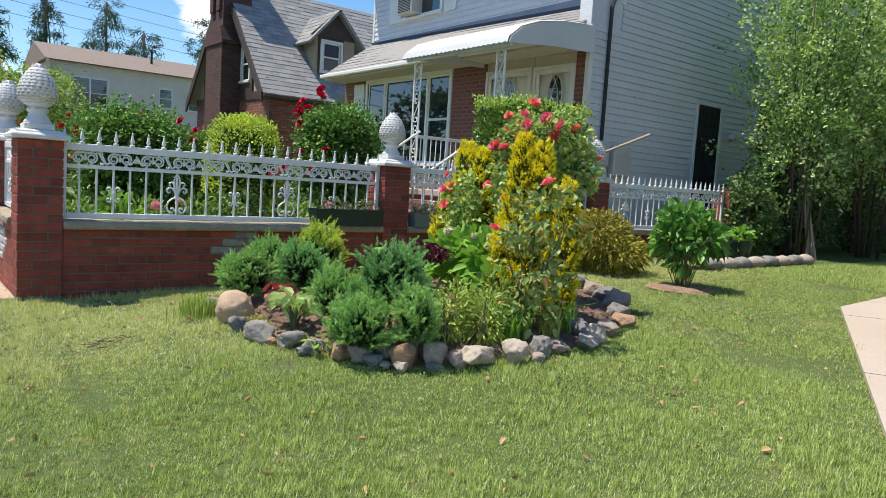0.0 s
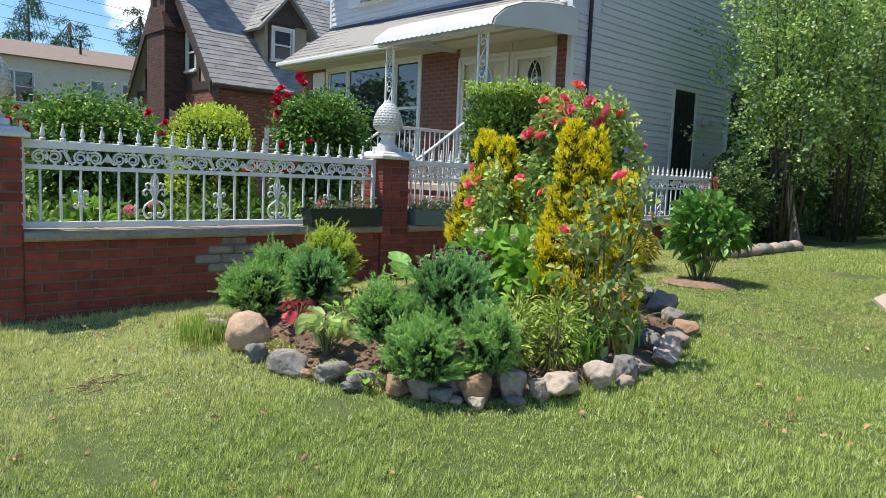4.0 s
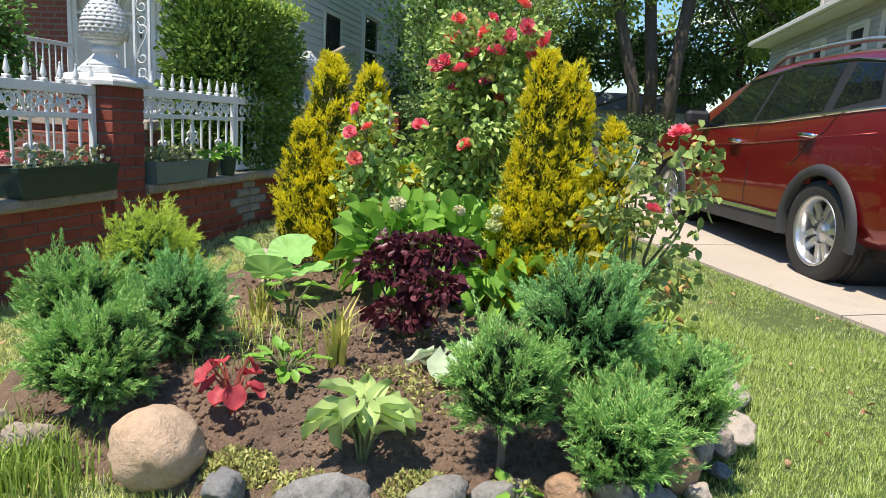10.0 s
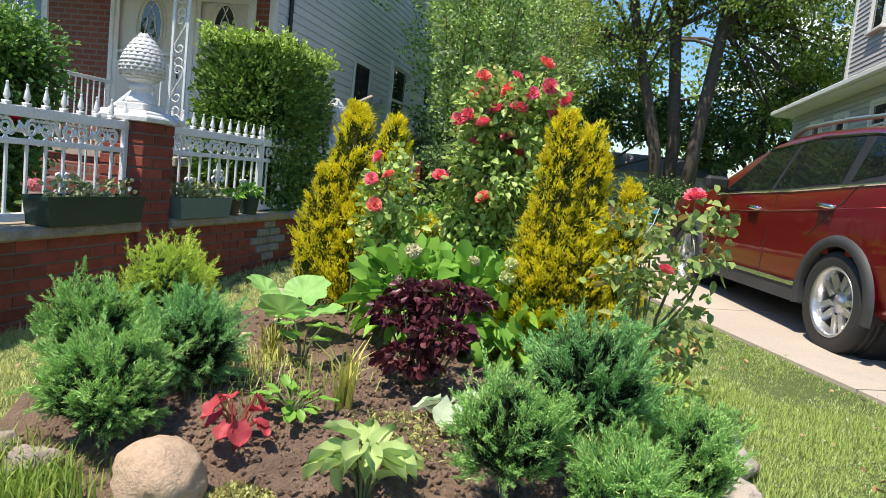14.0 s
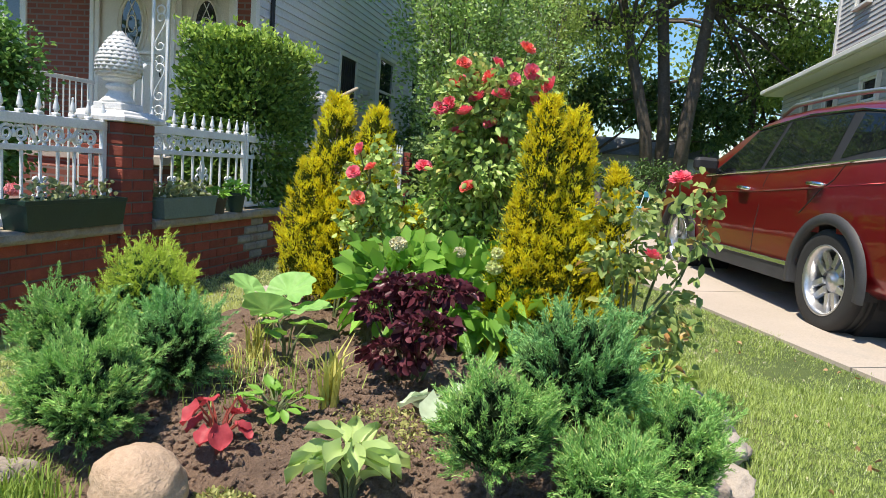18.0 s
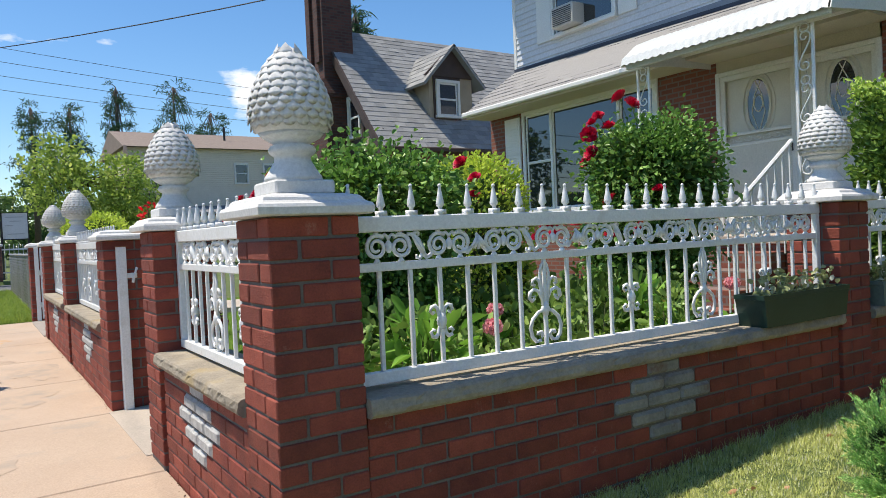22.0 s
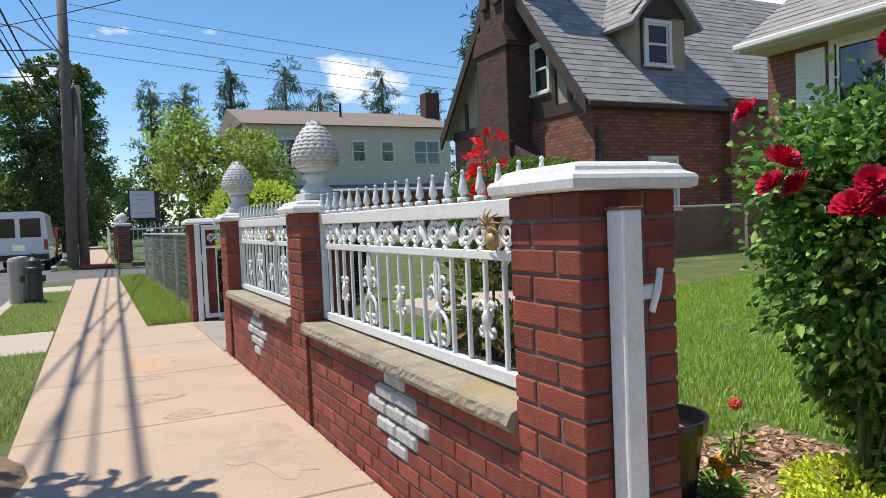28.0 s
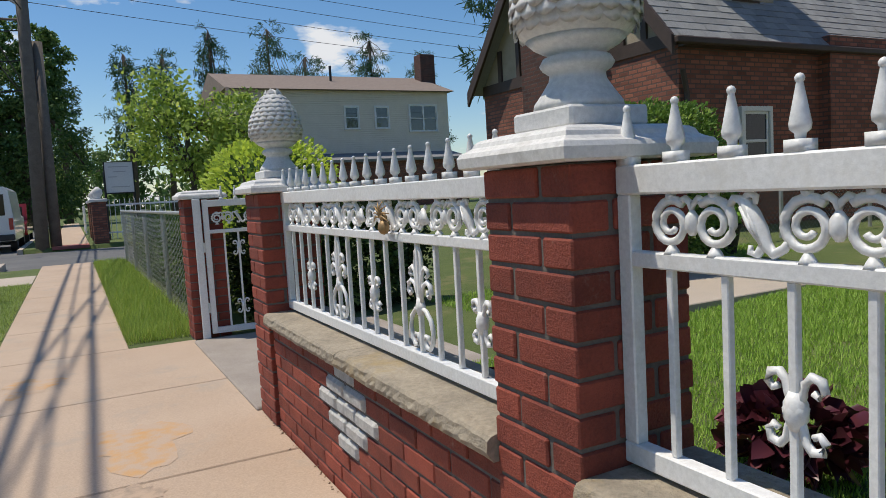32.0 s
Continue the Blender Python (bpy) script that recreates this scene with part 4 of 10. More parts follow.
rock("blue", 3.66, -2.45, 0.13, 0.11, 0.1, 24, 30)
rock("brown", 3.82, -2.2, 0.12, 0.13, 0.1, 25, 0)
rock("grey", 3.92, -1.9, 0.11, 0.12, 0.1, 26, 0)
rock("brown", 3.86, -1.55, 0.12, 0.11, 0.09, 27, 0)
rock("grey", 3.62, -1.2, 0.13, 0.11, 0.09, 28, 0)
rock("pale", 3.2, -0.98, 0.12, 0.11, 0.08, 29, 0)
rock("brown", 0.97, -1.33, 0.07, 0.1, 0.075, 30, 0)
rock("brown", 1.04, -1.15, 0.07, 0.09, 0.06, 31, 0)
rock("tan", 2.45, -1.35, 0.07, 0.05, 0.045, 32, 10)
rock("tan", 2.2, -1.3, 0.05, 0.05, 0.04, 33, 10)
for o in bpy.data.objects:
    if o.name.startswith("rock") and o.location.x > 2.1 and o.location.y > -1.4 and o.location.x < 2.6:
        o.location.z = bed_z(o.location.x, o.location.y) + 0.015

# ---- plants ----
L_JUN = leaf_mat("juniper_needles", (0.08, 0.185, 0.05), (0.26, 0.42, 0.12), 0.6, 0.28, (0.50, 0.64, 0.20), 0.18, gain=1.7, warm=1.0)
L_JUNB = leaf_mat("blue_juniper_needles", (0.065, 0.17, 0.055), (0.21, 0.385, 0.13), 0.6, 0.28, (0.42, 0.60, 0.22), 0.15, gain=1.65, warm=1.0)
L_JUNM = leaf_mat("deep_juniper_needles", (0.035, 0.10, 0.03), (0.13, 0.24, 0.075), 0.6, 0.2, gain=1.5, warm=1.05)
# near-black tone: shade inside the junipers is in this colour
L_JUNIN = leaf_mat("shade_juniper_needles", (0.008, 0.022, 0.010), (0.03, 0.06, 0.022), 0.6, 0.15, gain=1.0)
L_FEATH = leaf_mat("feathery_green", (0.16, 0.27, 0.04), (0.38, 0.52, 0.09), 0.55, 0.45, gain=1.6)
L_GOLD = leaf_mat("golden_arborvitae", (0.40, 0.33, 0.018), (0.85, 0.64, 0.05), 0.55, 0.85, (0.80, 0.50, 0.06), 0.14, warm=1.08)
L_ROSE = leaf_mat("rose_leaves", (0.08, 0.155, 0.04), (0.26, 0.38, 0.11), 0.35, 0.35, (0.30, 0.19, 0.07), 0.06, warm=1.04)
L_HYD = leaf_mat("hydrangea_leaves", (0.07, 0.19, 0.03), (0.17, 0.36, 0.06), 0.4, 0.4)
L_PURP = leaf_mat("purple_leaves", (0.022, 0.006, 0.009), (0.085, 0.020, 0.028), 0.32, 0.15, (0.20, 0.085, 0.09), 0.16, gain=1.6, warm=1.0)
L_RED = leaf_mat("red_caladium_leaf", (0.30, 0.035, 0.05), (0.50, 0.10, 0.115), 0.5, 0.3, (0.16, 0.12, 0.06), 0.12, gain=0.95, patch=0.5, patch_scale=40)
L_HOSTA = leaf_mat("hosta_leaf", (0.20, 0.34, 0.08), (0.42, 0.52, 0.22), 0.4, 0.4, (0.66, 0.70, 0.45), 0.25, gain=1.25, warm=1.03)
L_PALE = leaf_mat("pale_leaf", (0.36, 0.46, 0.27), (0.58, 0.66, 0.48), 0.4, 0.4, gain=1.15, patch=0.5, patch_scale=25, warm=1.0)
L_YELL = leaf_mat("yellow_green_blades", (0.20, 0.27, 0.06), (0.42, 0.45, 0.15), 0.5, 0.4)
L_SEDUM = leaf_mat("sedum", (0.20, 0.25, 0.075), (0.40, 0.42, 0.16), 0.5, 0.35, (0.16, 0.10, 0.05), 0.15, gain=1.3, warm=1.1)
L_BIG = leaf_mat("broad_leaf", (0.14, 0.30, 0.07), (0.27, 0.45, 0.15), 0.45, 0.5, patch=0.5, patch_scale=14, warm=1.0)
L_GRASS = leaf_mat("grass_blades", (0.07, 0.115, 0.024), (0.40, 0.46, 0.13), 0.5, 0.3, (0.74, 0.65, 0.42), 0.15, gain=1.58, patch=0.4, patch_scale=26, warm=0.97)
L_GRASSD = leaf_mat("dry_grass_blades", (0.10, 0.135, 0.03), (0.46, 0.48, 0.15), 0.5, 0.3, (0.78, 0.68, 0.44), 0.22, gain=2.15, patch=0.4, patch_scale=26, warm=1.04)
P_CORAL = leaf_mat("coral_red_petals", (0.76, 0.09, 0.08), (0.85, 0.30, 0.24), 0.45, 0.35, gain=1.05)
P_PINK = leaf_mat("hot_pink_petals", (0.76, 0.07, 0.15), (0.85, 0.28, 0.32), 0.45, 0.35, gain=1.05)
P_CRIM = leaf_mat("crimson_petals", (0.34, 0.004, 0.03), (0.52, 0.015, 0.06), 0.45, 0.25, gain=1.0)
P_CREAM = leaf_mat("cream_petals", (0.58, 0.54, 0.32), (0.74, 0.70, 0.48), 0.5, 0.3, gain=1.05, warm=1.0)
M_STEM = surface("green_stem", (0.10, 0.13, 0.05), (0.17, 0.19, 0.08), 9, 60, 0.7, 0.3)
M_WOODY = surface("woody_stem", (0.12, 0.085, 0.06), (0.20, 0.15, 0.11), 9, 60, 0.9, 0.5)


def juniper(x, y, r, z0, z1, mat, label, n=24000, seed=0, needle=0.02, plumes=95):
    """A shrub of many plumes; z0 and z1 bound its foliage above sea level."""
    z = bed_z(x, y)
    th = thing("juniper_shrub", (x, y, z), label, "shrub", "juniper shrubs")
    g = np.random.default_rng(100 + seed)
    z0, z1, r = z0 - 0.02, z1 - 0.045, r * 0.93
    c = np.array([0, 0, (z0 + z1) / 2 - z])
    half = np.array([r, r, (z1 - z0) / 2])
    d = unit(g.normal(0, 1, (plumes, 3)) * np.array([1, 1, 0.75]) + np.array([0, 0, 0.2]))
    d[:, :2] *= (np.abs(d[:, 2:]) ** 2.2 * 0.25 + 1)
    reach = g.uniform(0.62, 1.12, plumes) * (1 + 0.26 * np.array([noise.noise((a * 2.3 + seed, b * 2.3, e * 2.3)) for a, b, e in d]))
    tip = c + d * half * reach[:, None] + np.array([0, 0, 0.02])
    foot = c * np.array([1, 1, 0.75]) + d * half * 0.25 - np.array([0, 0, 0.03])
    rods = [tube([(0, 0, -0.08), (0.01, 0, c[2] * 0.5), tuple(c * 0.9)], [0.014, 0.011, 0.008], 6)]
    for i in range(0, plumes, 2):
        rods.append(tube([c * np.array([1, 1, 0.6]), foot[i], tip[i] * 0.4 + foot[i] * 0.6], [0.006, 0.004, 0.002], 4))
    part("branchwork", join(*rods), M_WOODY, th)
    # each plume carries side sprays, each spray its needles
    n = int(n * 2.3)
    ns = plumes * 8
    k = g.integers(0, plumes, ns)
    t = g.uniform(0.45, 1.0, ns)[:, None]
    ax = unit(tip - foot)[k]
    s0 = foot[k] + (tip - foot)[k] * t + g.normal(0, 0.012, (ns, 3))
    sd = unit(ax + g.normal(0, 0.48, (ns, 3)) + np.array([0, 0, 0.10]))
    sl = g.uniform(0.03, 0.085, ns) * (0.8 + 0.35 * r / 0.2)
    m = g.integers(0, ns, n)
    u = g.uniform(0, 1, n)[:, None]
    p = s0[m] + sd[m] * sl[m][:, None] * u + g.normal(0, 0.0045, (n, 3)) * (1.5 - u)
    # needles deep inside are coloured near-black for shade; ends keep the bright young tone
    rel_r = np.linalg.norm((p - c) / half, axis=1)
    deep_in = rel_r < 0.70 + 0.14 * g.random(n)
    part("inner_foliage", needle_mesh("inner_foliage", p[deep_in], sd[m][deep_in], needle * 1.2, 0.007, L_JUNIN, g, 0.42), None, th, "inner needles, coloured dark as shade")
    tipp = ~deep_in & (rel_r + 0.25 * (u[:, 0] - 0.5) + g.normal(0, 0.06, n) > 0.92)
    mid = ~deep_in & ~tipp
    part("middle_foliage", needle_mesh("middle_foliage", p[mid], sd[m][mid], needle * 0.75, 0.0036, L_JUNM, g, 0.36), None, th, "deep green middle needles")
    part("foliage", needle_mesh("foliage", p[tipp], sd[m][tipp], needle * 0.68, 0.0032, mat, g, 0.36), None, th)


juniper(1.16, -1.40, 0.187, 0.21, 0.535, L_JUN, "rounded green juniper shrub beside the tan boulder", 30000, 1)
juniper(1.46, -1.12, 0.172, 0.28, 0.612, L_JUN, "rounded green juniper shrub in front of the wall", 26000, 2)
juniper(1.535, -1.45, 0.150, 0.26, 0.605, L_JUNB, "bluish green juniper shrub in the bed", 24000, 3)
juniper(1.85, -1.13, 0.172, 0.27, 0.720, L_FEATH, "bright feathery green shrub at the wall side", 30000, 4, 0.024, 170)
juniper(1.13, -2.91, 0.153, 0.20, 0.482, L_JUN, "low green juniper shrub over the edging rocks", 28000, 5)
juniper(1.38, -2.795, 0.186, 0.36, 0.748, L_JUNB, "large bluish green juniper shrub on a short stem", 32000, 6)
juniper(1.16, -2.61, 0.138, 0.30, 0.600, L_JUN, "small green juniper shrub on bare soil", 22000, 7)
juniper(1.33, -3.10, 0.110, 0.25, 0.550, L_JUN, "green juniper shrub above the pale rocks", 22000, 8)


def arborvitae(x, y, spires, label, seed):
    """spires: (dx, dy, height, radius) of each pointed top."""
    z = bed_z(x, y)
    th = thing("golden_arborvitae", (x, y, z), label, "conifer", "golden conifers")
    g = np.random.default_rng(seed)
    inner, outer = ([], []), ([], [])
    for dx, dy, h, r in spires:
        part("trunk", tube([(dx * 0.3, dy * 0.3, -0.08), (dx * 0.8, dy * 0.8, h * 0.4), (dx, dy, h * 0.93)], [0.022, 0.014, 0.004], 6), M_WOODY, th)
        nb = int(1150 * h * (r + 0.08))
        hz = g.uniform(0.06, 0.97, nb) ** 0.9
        a = g.uniform(0, 2 * math.pi, nb)
        lump = np.array([noise.noise((math.cos(b) * 1.6 + seed, math.sin(b) * 1.6 + dy * 9, q * h * 6)) for b, q in zip(a, hz)])
        prof = np.sqrt(np.clip(1 - hz ** 2.4, 0.004, 1)) * np.minimum(1, 0.7 + hz * 1.5)
        rad = r * prof * (g.uniform(0.78, 1.0, nb) + 0.28 * lump)
        e = np.stack([np.cos(a), np.sin(a), np.zeros(nb)], 1)
        c = np.stack([np.full(nb, dx), np.full(nb, dy), hz * h], 1) + e * rad[:, None]
        out = unit(e * 0.5 + np.array([0, 0, 1.0]) + g.normal(0, 0.16, (nb, 3)))
        size = g.uniform(0.05, 0.10, nb) * (1 - 0.3 * hz)
        fan = unit(np.cross(out, e) + g.normal(0, 0.6, (nb, 3)))
        for m in range(58):
            t = g.uniform(-0.9, 1.0, nb)[:, None]
            side = g.normal(0, 0.3, nb)[:, None] * (1.1 - np.abs(t) * 0.6)
            p = c - e * 0.02 + (out * t * 0.55 + fan * side) * size[:, None] + g.normal(0, 0.004, (nb, 3))
            dd = out + fan * side * 1.6
            # hollows get dark green: the plant's inner tone with shade put in
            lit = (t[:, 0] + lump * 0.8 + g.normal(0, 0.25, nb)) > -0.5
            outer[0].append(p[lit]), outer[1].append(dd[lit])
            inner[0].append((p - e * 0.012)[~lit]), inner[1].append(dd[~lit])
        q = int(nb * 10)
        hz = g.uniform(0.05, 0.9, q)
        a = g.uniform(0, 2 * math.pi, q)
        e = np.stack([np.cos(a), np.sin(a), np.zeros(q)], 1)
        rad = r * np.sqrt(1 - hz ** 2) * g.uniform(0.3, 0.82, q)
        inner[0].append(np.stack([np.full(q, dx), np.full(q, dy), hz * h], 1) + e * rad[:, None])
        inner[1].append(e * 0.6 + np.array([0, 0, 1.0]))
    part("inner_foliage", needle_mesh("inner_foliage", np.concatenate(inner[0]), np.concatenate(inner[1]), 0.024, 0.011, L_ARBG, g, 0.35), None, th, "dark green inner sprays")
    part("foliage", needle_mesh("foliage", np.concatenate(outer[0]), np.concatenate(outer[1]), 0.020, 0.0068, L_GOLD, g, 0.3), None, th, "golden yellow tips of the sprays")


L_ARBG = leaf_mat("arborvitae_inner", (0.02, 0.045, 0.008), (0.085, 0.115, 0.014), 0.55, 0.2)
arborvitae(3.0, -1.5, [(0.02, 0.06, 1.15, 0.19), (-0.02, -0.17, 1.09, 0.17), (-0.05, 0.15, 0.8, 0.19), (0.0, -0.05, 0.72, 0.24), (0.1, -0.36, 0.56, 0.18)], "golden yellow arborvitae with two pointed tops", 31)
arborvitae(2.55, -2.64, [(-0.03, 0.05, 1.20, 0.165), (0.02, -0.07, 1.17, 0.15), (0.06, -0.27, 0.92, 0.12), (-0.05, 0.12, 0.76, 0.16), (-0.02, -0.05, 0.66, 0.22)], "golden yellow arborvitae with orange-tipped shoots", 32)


# leaf colour darkened to stand for leaves in shade
L_INNER = leaf_mat("shade_toned_leaves", (0.03, 0.07, 0.016), (0.07, 0.14, 0.03), 0.5, 0.2)
ROSE = {}


def rose_mesh(mat, r):
    key = (mat.name, r)
    if key not in ROSE:
        v, f = [], []
        g = random.Random(4)
        for ringi, (cnt, tilt, rad) in enumerate(((3, 0.1, 0.3), (4, 0.22, 0.45), (5, 0.4, 0.62), (6, 0.62, 0.8), (7, 0.88, 0.95), (7, 1.2, 1.05))):
            for i in range(cnt):
                a = 2 * math.pi * (i + 0.37 * ringi) / cnt + g.uniform(-0.25, 0.25)
                tl, n0 = tilt + g.uniform(-0.12, 0.12), len(v)
                for u in (0.0, 0.4, 0.75, 1.0):
                    out = rad * r * (0.14 + 0.86 * math.sin(min(tl * u * 1.1 + 0.25 * u, 1.6))) + (0.10 * r if u == 1 and ringi > 1 else 0)
                    hgt = r * (1.05 * u * math.cos(tl * 0.9) - 0.3) - (0.07 * r if u == 1 and ringi > 1 else 0)
                    for q in (-1, -0.5, 0, 0.5, 1):
                        b = a + q * (0.5 + 0.75 * math.sin(1.0 + u * 1.3)) * 3.0 / cnt * (0.72 if u == 1 else 1)
                        k = 1 + g.uniform(-0.09, 0.09) * u
                        v.append((out * k * math.cos(b), out * k * math.sin(b), hgt + g.uniform(-0.07, 0.07) * r * u))
                for m in range(3):
                    for q in range(4):
                        f.append((n0 + m * 5 + q, n0 + m * 5 + q + 1, n0 + m * 5 + q + 6, n0 + m * 5 + q + 5))
        me = to_mesh("rose_flower", v, f, True)
        me.materials.append(mat)
        ROSE[key] = me
    return ROSE[key]


def rose_bush(name, x, y, z, flowers, blobs, label, mat_leaf, n_leaf, petal, fr, seed, stems=9, category="rose bush", leaf=0.05, inner=0):
    """flowers and blobs are given relative to the foot; blobs: centre and radii of leafy parts."""
    th = thing(name, (x, y, z), label, category, "rose bushes")
    g = np.random.default_rng(seed)
    q = random.Random(seed)
    ends = [Vector(b[:3]) for b in blobs]
    rods = []
    for i in range(stems):
        e = ends[i % len(ends)] + Vector((q.uniform(-0.1, 0.1), q.uniform(-0.1, 0.1), q.uniform(-0.05, 0.12)))
        s = Vector((q.uniform(-0.06, 0.06), q.uniform(-0.06, 0.06), -0.06))
        rods.append(tube([s, s.lerp(e, 0.4) + Vector((q.uniform(-0.05, 0.05), q.uniform(-0.05, 0.05), 0.08)), s.lerp(e, 0.75), e], [0.009, 0.007, 0.005, 0.003], 5))
    for fx, fy, fz in flowers:
        fl = Vector((fx, fy, fz))
        e = min(ends, key=lambda b: (b - fl).length)
        rods.append(tube([e, e.lerp(fl, 0.6) + Vector((0, 0, -0.03)), fl], [0.004, 0.003, 0.003], 4))
    part("branchwork", join(*rods), M_STEM, th)
    P, D = [], []
    tot = sum(b[3] * b[4] * b[5] for b in blobs) ** (1 / 1)
    for b in blobs:
        k = int(n_leaf * b[3] * b[4] * b[5] / tot)
        c = g.uniform(-1, 1, (max(4, k // 14), 3))
        c = unit(c) * (g.uniform(0.25, 1, (len(c), 1)) ** 0.5)
        pick = g.integers(0, len(c), k)
        p = c[pick] * np.array(b[3:6]) + g.normal(0, 0.035 if b[3] < 0.4 else 0.06, (k, 3)) + np.array(b[:3])
        P.append(p)
        D.append(unit(c[pick] + np.array([0, 0, 0.15])) + g.normal(0, 0.4, (k, 3)))
    part("foliage", leaf_mesh("foliage", np.concatenate(P), np.concatenate(D), leaf, leaf * 0.72, mat_leaf, g, 0.35, 0.25, 0.4), None, th)
    # shade inside the bush comes from this darker leaf layer
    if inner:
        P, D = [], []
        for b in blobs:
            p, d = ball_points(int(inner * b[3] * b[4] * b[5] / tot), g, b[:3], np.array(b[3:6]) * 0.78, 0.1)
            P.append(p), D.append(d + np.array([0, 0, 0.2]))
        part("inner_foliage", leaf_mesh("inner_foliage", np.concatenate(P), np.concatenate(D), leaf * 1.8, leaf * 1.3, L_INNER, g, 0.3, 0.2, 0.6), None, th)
    for i, (fx, fy, fz) in enumerate(flowers):
        sc = q.uniform(0.8, 1.15)
        put = pose(fx, fy, fz, q.uniform(-45, 45), q.uniform(-75, -5), q.uniform(-40, 40)) @ Matrix.Diagonal((sc, sc, sc, 1))
        o = new("rose_flower", rose_mesh(petal[i % len(petal)], fr))
        o.parent = th
        o.matrix_basis = put
    return th


def soil_clods():
    """Loose crumbs of earth over the bare soil."""
    g = random.Random(17)
    unit_ball = bmesh.new()
    bmesh.ops.create_icosphere(unit_ball, subdivisions=1, radius=1)
    bv = [v.co.copy() for v in unit_ball.verts]
    bf = [tuple(v.index for v in f.verts) for f in unit_ball.faces]
    unit_ball.free()
    v, f = [], []
    while len(v) < 42 * 1700:
        x, y = g.uniform(0.85, 3.4), g.uniform(-3.1, -1.1)
        if ring_dist(x, y) < 0.08 or (x > 2.0 and g.random() < 0.7):
            continue
        s = 0.004 + 0.015 * g.random() ** 3
        z = bed_z(x, y) + s * 0.3
        off, sq = g.uniform(0, 50), (g.uniform(0.7, 1.3), g.uniform(0.7, 1.3), g.uniform(0.6, 0.9))
        k = len(v)
        v += [(x + p.x * s * sq[0] * (1 + 0.5 * noise.noise(p * 1.7 + Vector((off, 0, 0)))), y + p.y * s * sq[1] * (1 + 0.5 * noise.noise(p * 1.7 + Vector((0, off, 0)))), z + p.z * s * sq[2]) for p in bv]
        f += [tuple(i + k for i in q) for q in bf]
    tagged(part("soil_clods", (v, f), M_SOIL), "loose crumbs of dark earth", "soil", kind="stuff")


soil_clods()

# ---- roses, hydrangea and small plants of the bed ----
def rel(x, y, z, pts):
    return [(a - x, b - y, c - z) for a, b, c in pts]


zb = bed_z(2.95, -2.25)
TALL = [(-2.45, 1.64), (-2.31, 1.58), (-2.22, 1.42), (-2.51, 1.43), (-2.1, 1.37), (-2.14, 1.25), (-2.1, 1.48), (-2.19, 1.53), (-2.06, 1.35), (-2.15, 1.57), (-2.47, 1.55), (-2.13, 1.5), (-2.22, 0.99), (-1.99, 1.07), (-2.29, 1.30), (-2.36, 1.22), (-2.4, 1.5), (-2.34, 1.43), (-2.27, 1.52), (-2.56, 1.5), (-2.18, 1.34)]
rose_bush("rose_bush", 2.95, -2.25, zb, rel(2.95, -2.25, zb, [(2.72 + 0.05 * (i % 4), y, z) for i, (y, z) in enumerate(TALL)] + [(3.1, -2.5, 1.5), (3.25, -2.4, 1.42), (3.3, -2.55, 1.3), (3.2, -2.6, 1.15)]),
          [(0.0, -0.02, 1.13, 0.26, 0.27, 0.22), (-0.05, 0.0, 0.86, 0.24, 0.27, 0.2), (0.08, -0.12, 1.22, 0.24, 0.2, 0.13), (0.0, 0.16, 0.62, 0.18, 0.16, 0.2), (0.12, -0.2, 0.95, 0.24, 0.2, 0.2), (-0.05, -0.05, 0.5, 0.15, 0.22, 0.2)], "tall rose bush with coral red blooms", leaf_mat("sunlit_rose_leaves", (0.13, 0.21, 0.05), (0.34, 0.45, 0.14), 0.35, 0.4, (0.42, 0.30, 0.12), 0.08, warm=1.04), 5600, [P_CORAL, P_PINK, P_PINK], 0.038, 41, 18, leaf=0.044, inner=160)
zb = bed_z(2.72, -1.62)
rose_bush("rose_bush", 2.72, -1.62, zb, rel(2.72, -1.62, zb, [(2.58, -1.72, 1.13), (2.58, -1.78, 1.05), (2.57, -1.70, 1.02), (2.56, -1.73, 0.90), (2.62, -1.69, 1.0)]),
          [(0.0, -0.12, 0.72, 0.12, 0.14, 0.15), (0.02, -0.16, 0.5, 0.12, 0.15, 0.18)], "slender rose bush with coral blooms before a golden conifer", bpy.data.materials["sunlit_rose_leaves"], 760, [P_PINK, P_CORAL], 0.034, 42, 6, leaf=0.044)
zb = bed_z(2.25, -3.0)
rose_bush("rose_bush", 2.25, -3.0, zb, rel(2.25, -3.0, zb, [(1.9, -3.02, 0.83), (2.2, -3.12, 1.1)]),
          [(-0.05, 0.0, 0.4, 0.2, 0.22, 0.24), (0.0, -0.14, 0.68, 0.18, 0.16, 0.18), (0.0, 0.08, 0.62, 0.15, 0.16, 0.2), (-0.1, -0.05, 0.2, 0.18, 0.2, 0.16)], "rose bush with two hot pink blooms and reddish young leaves", leaf_mat("young_rose_leaves", (0.06, 0.125, 0.035), (0.22, 0.33, 0.105), 0.35, 0.4, (0.42, 0.19, 0.08), 0.18), 760, [P_PINK], 0.036, 43, 11, leaf=0.05)


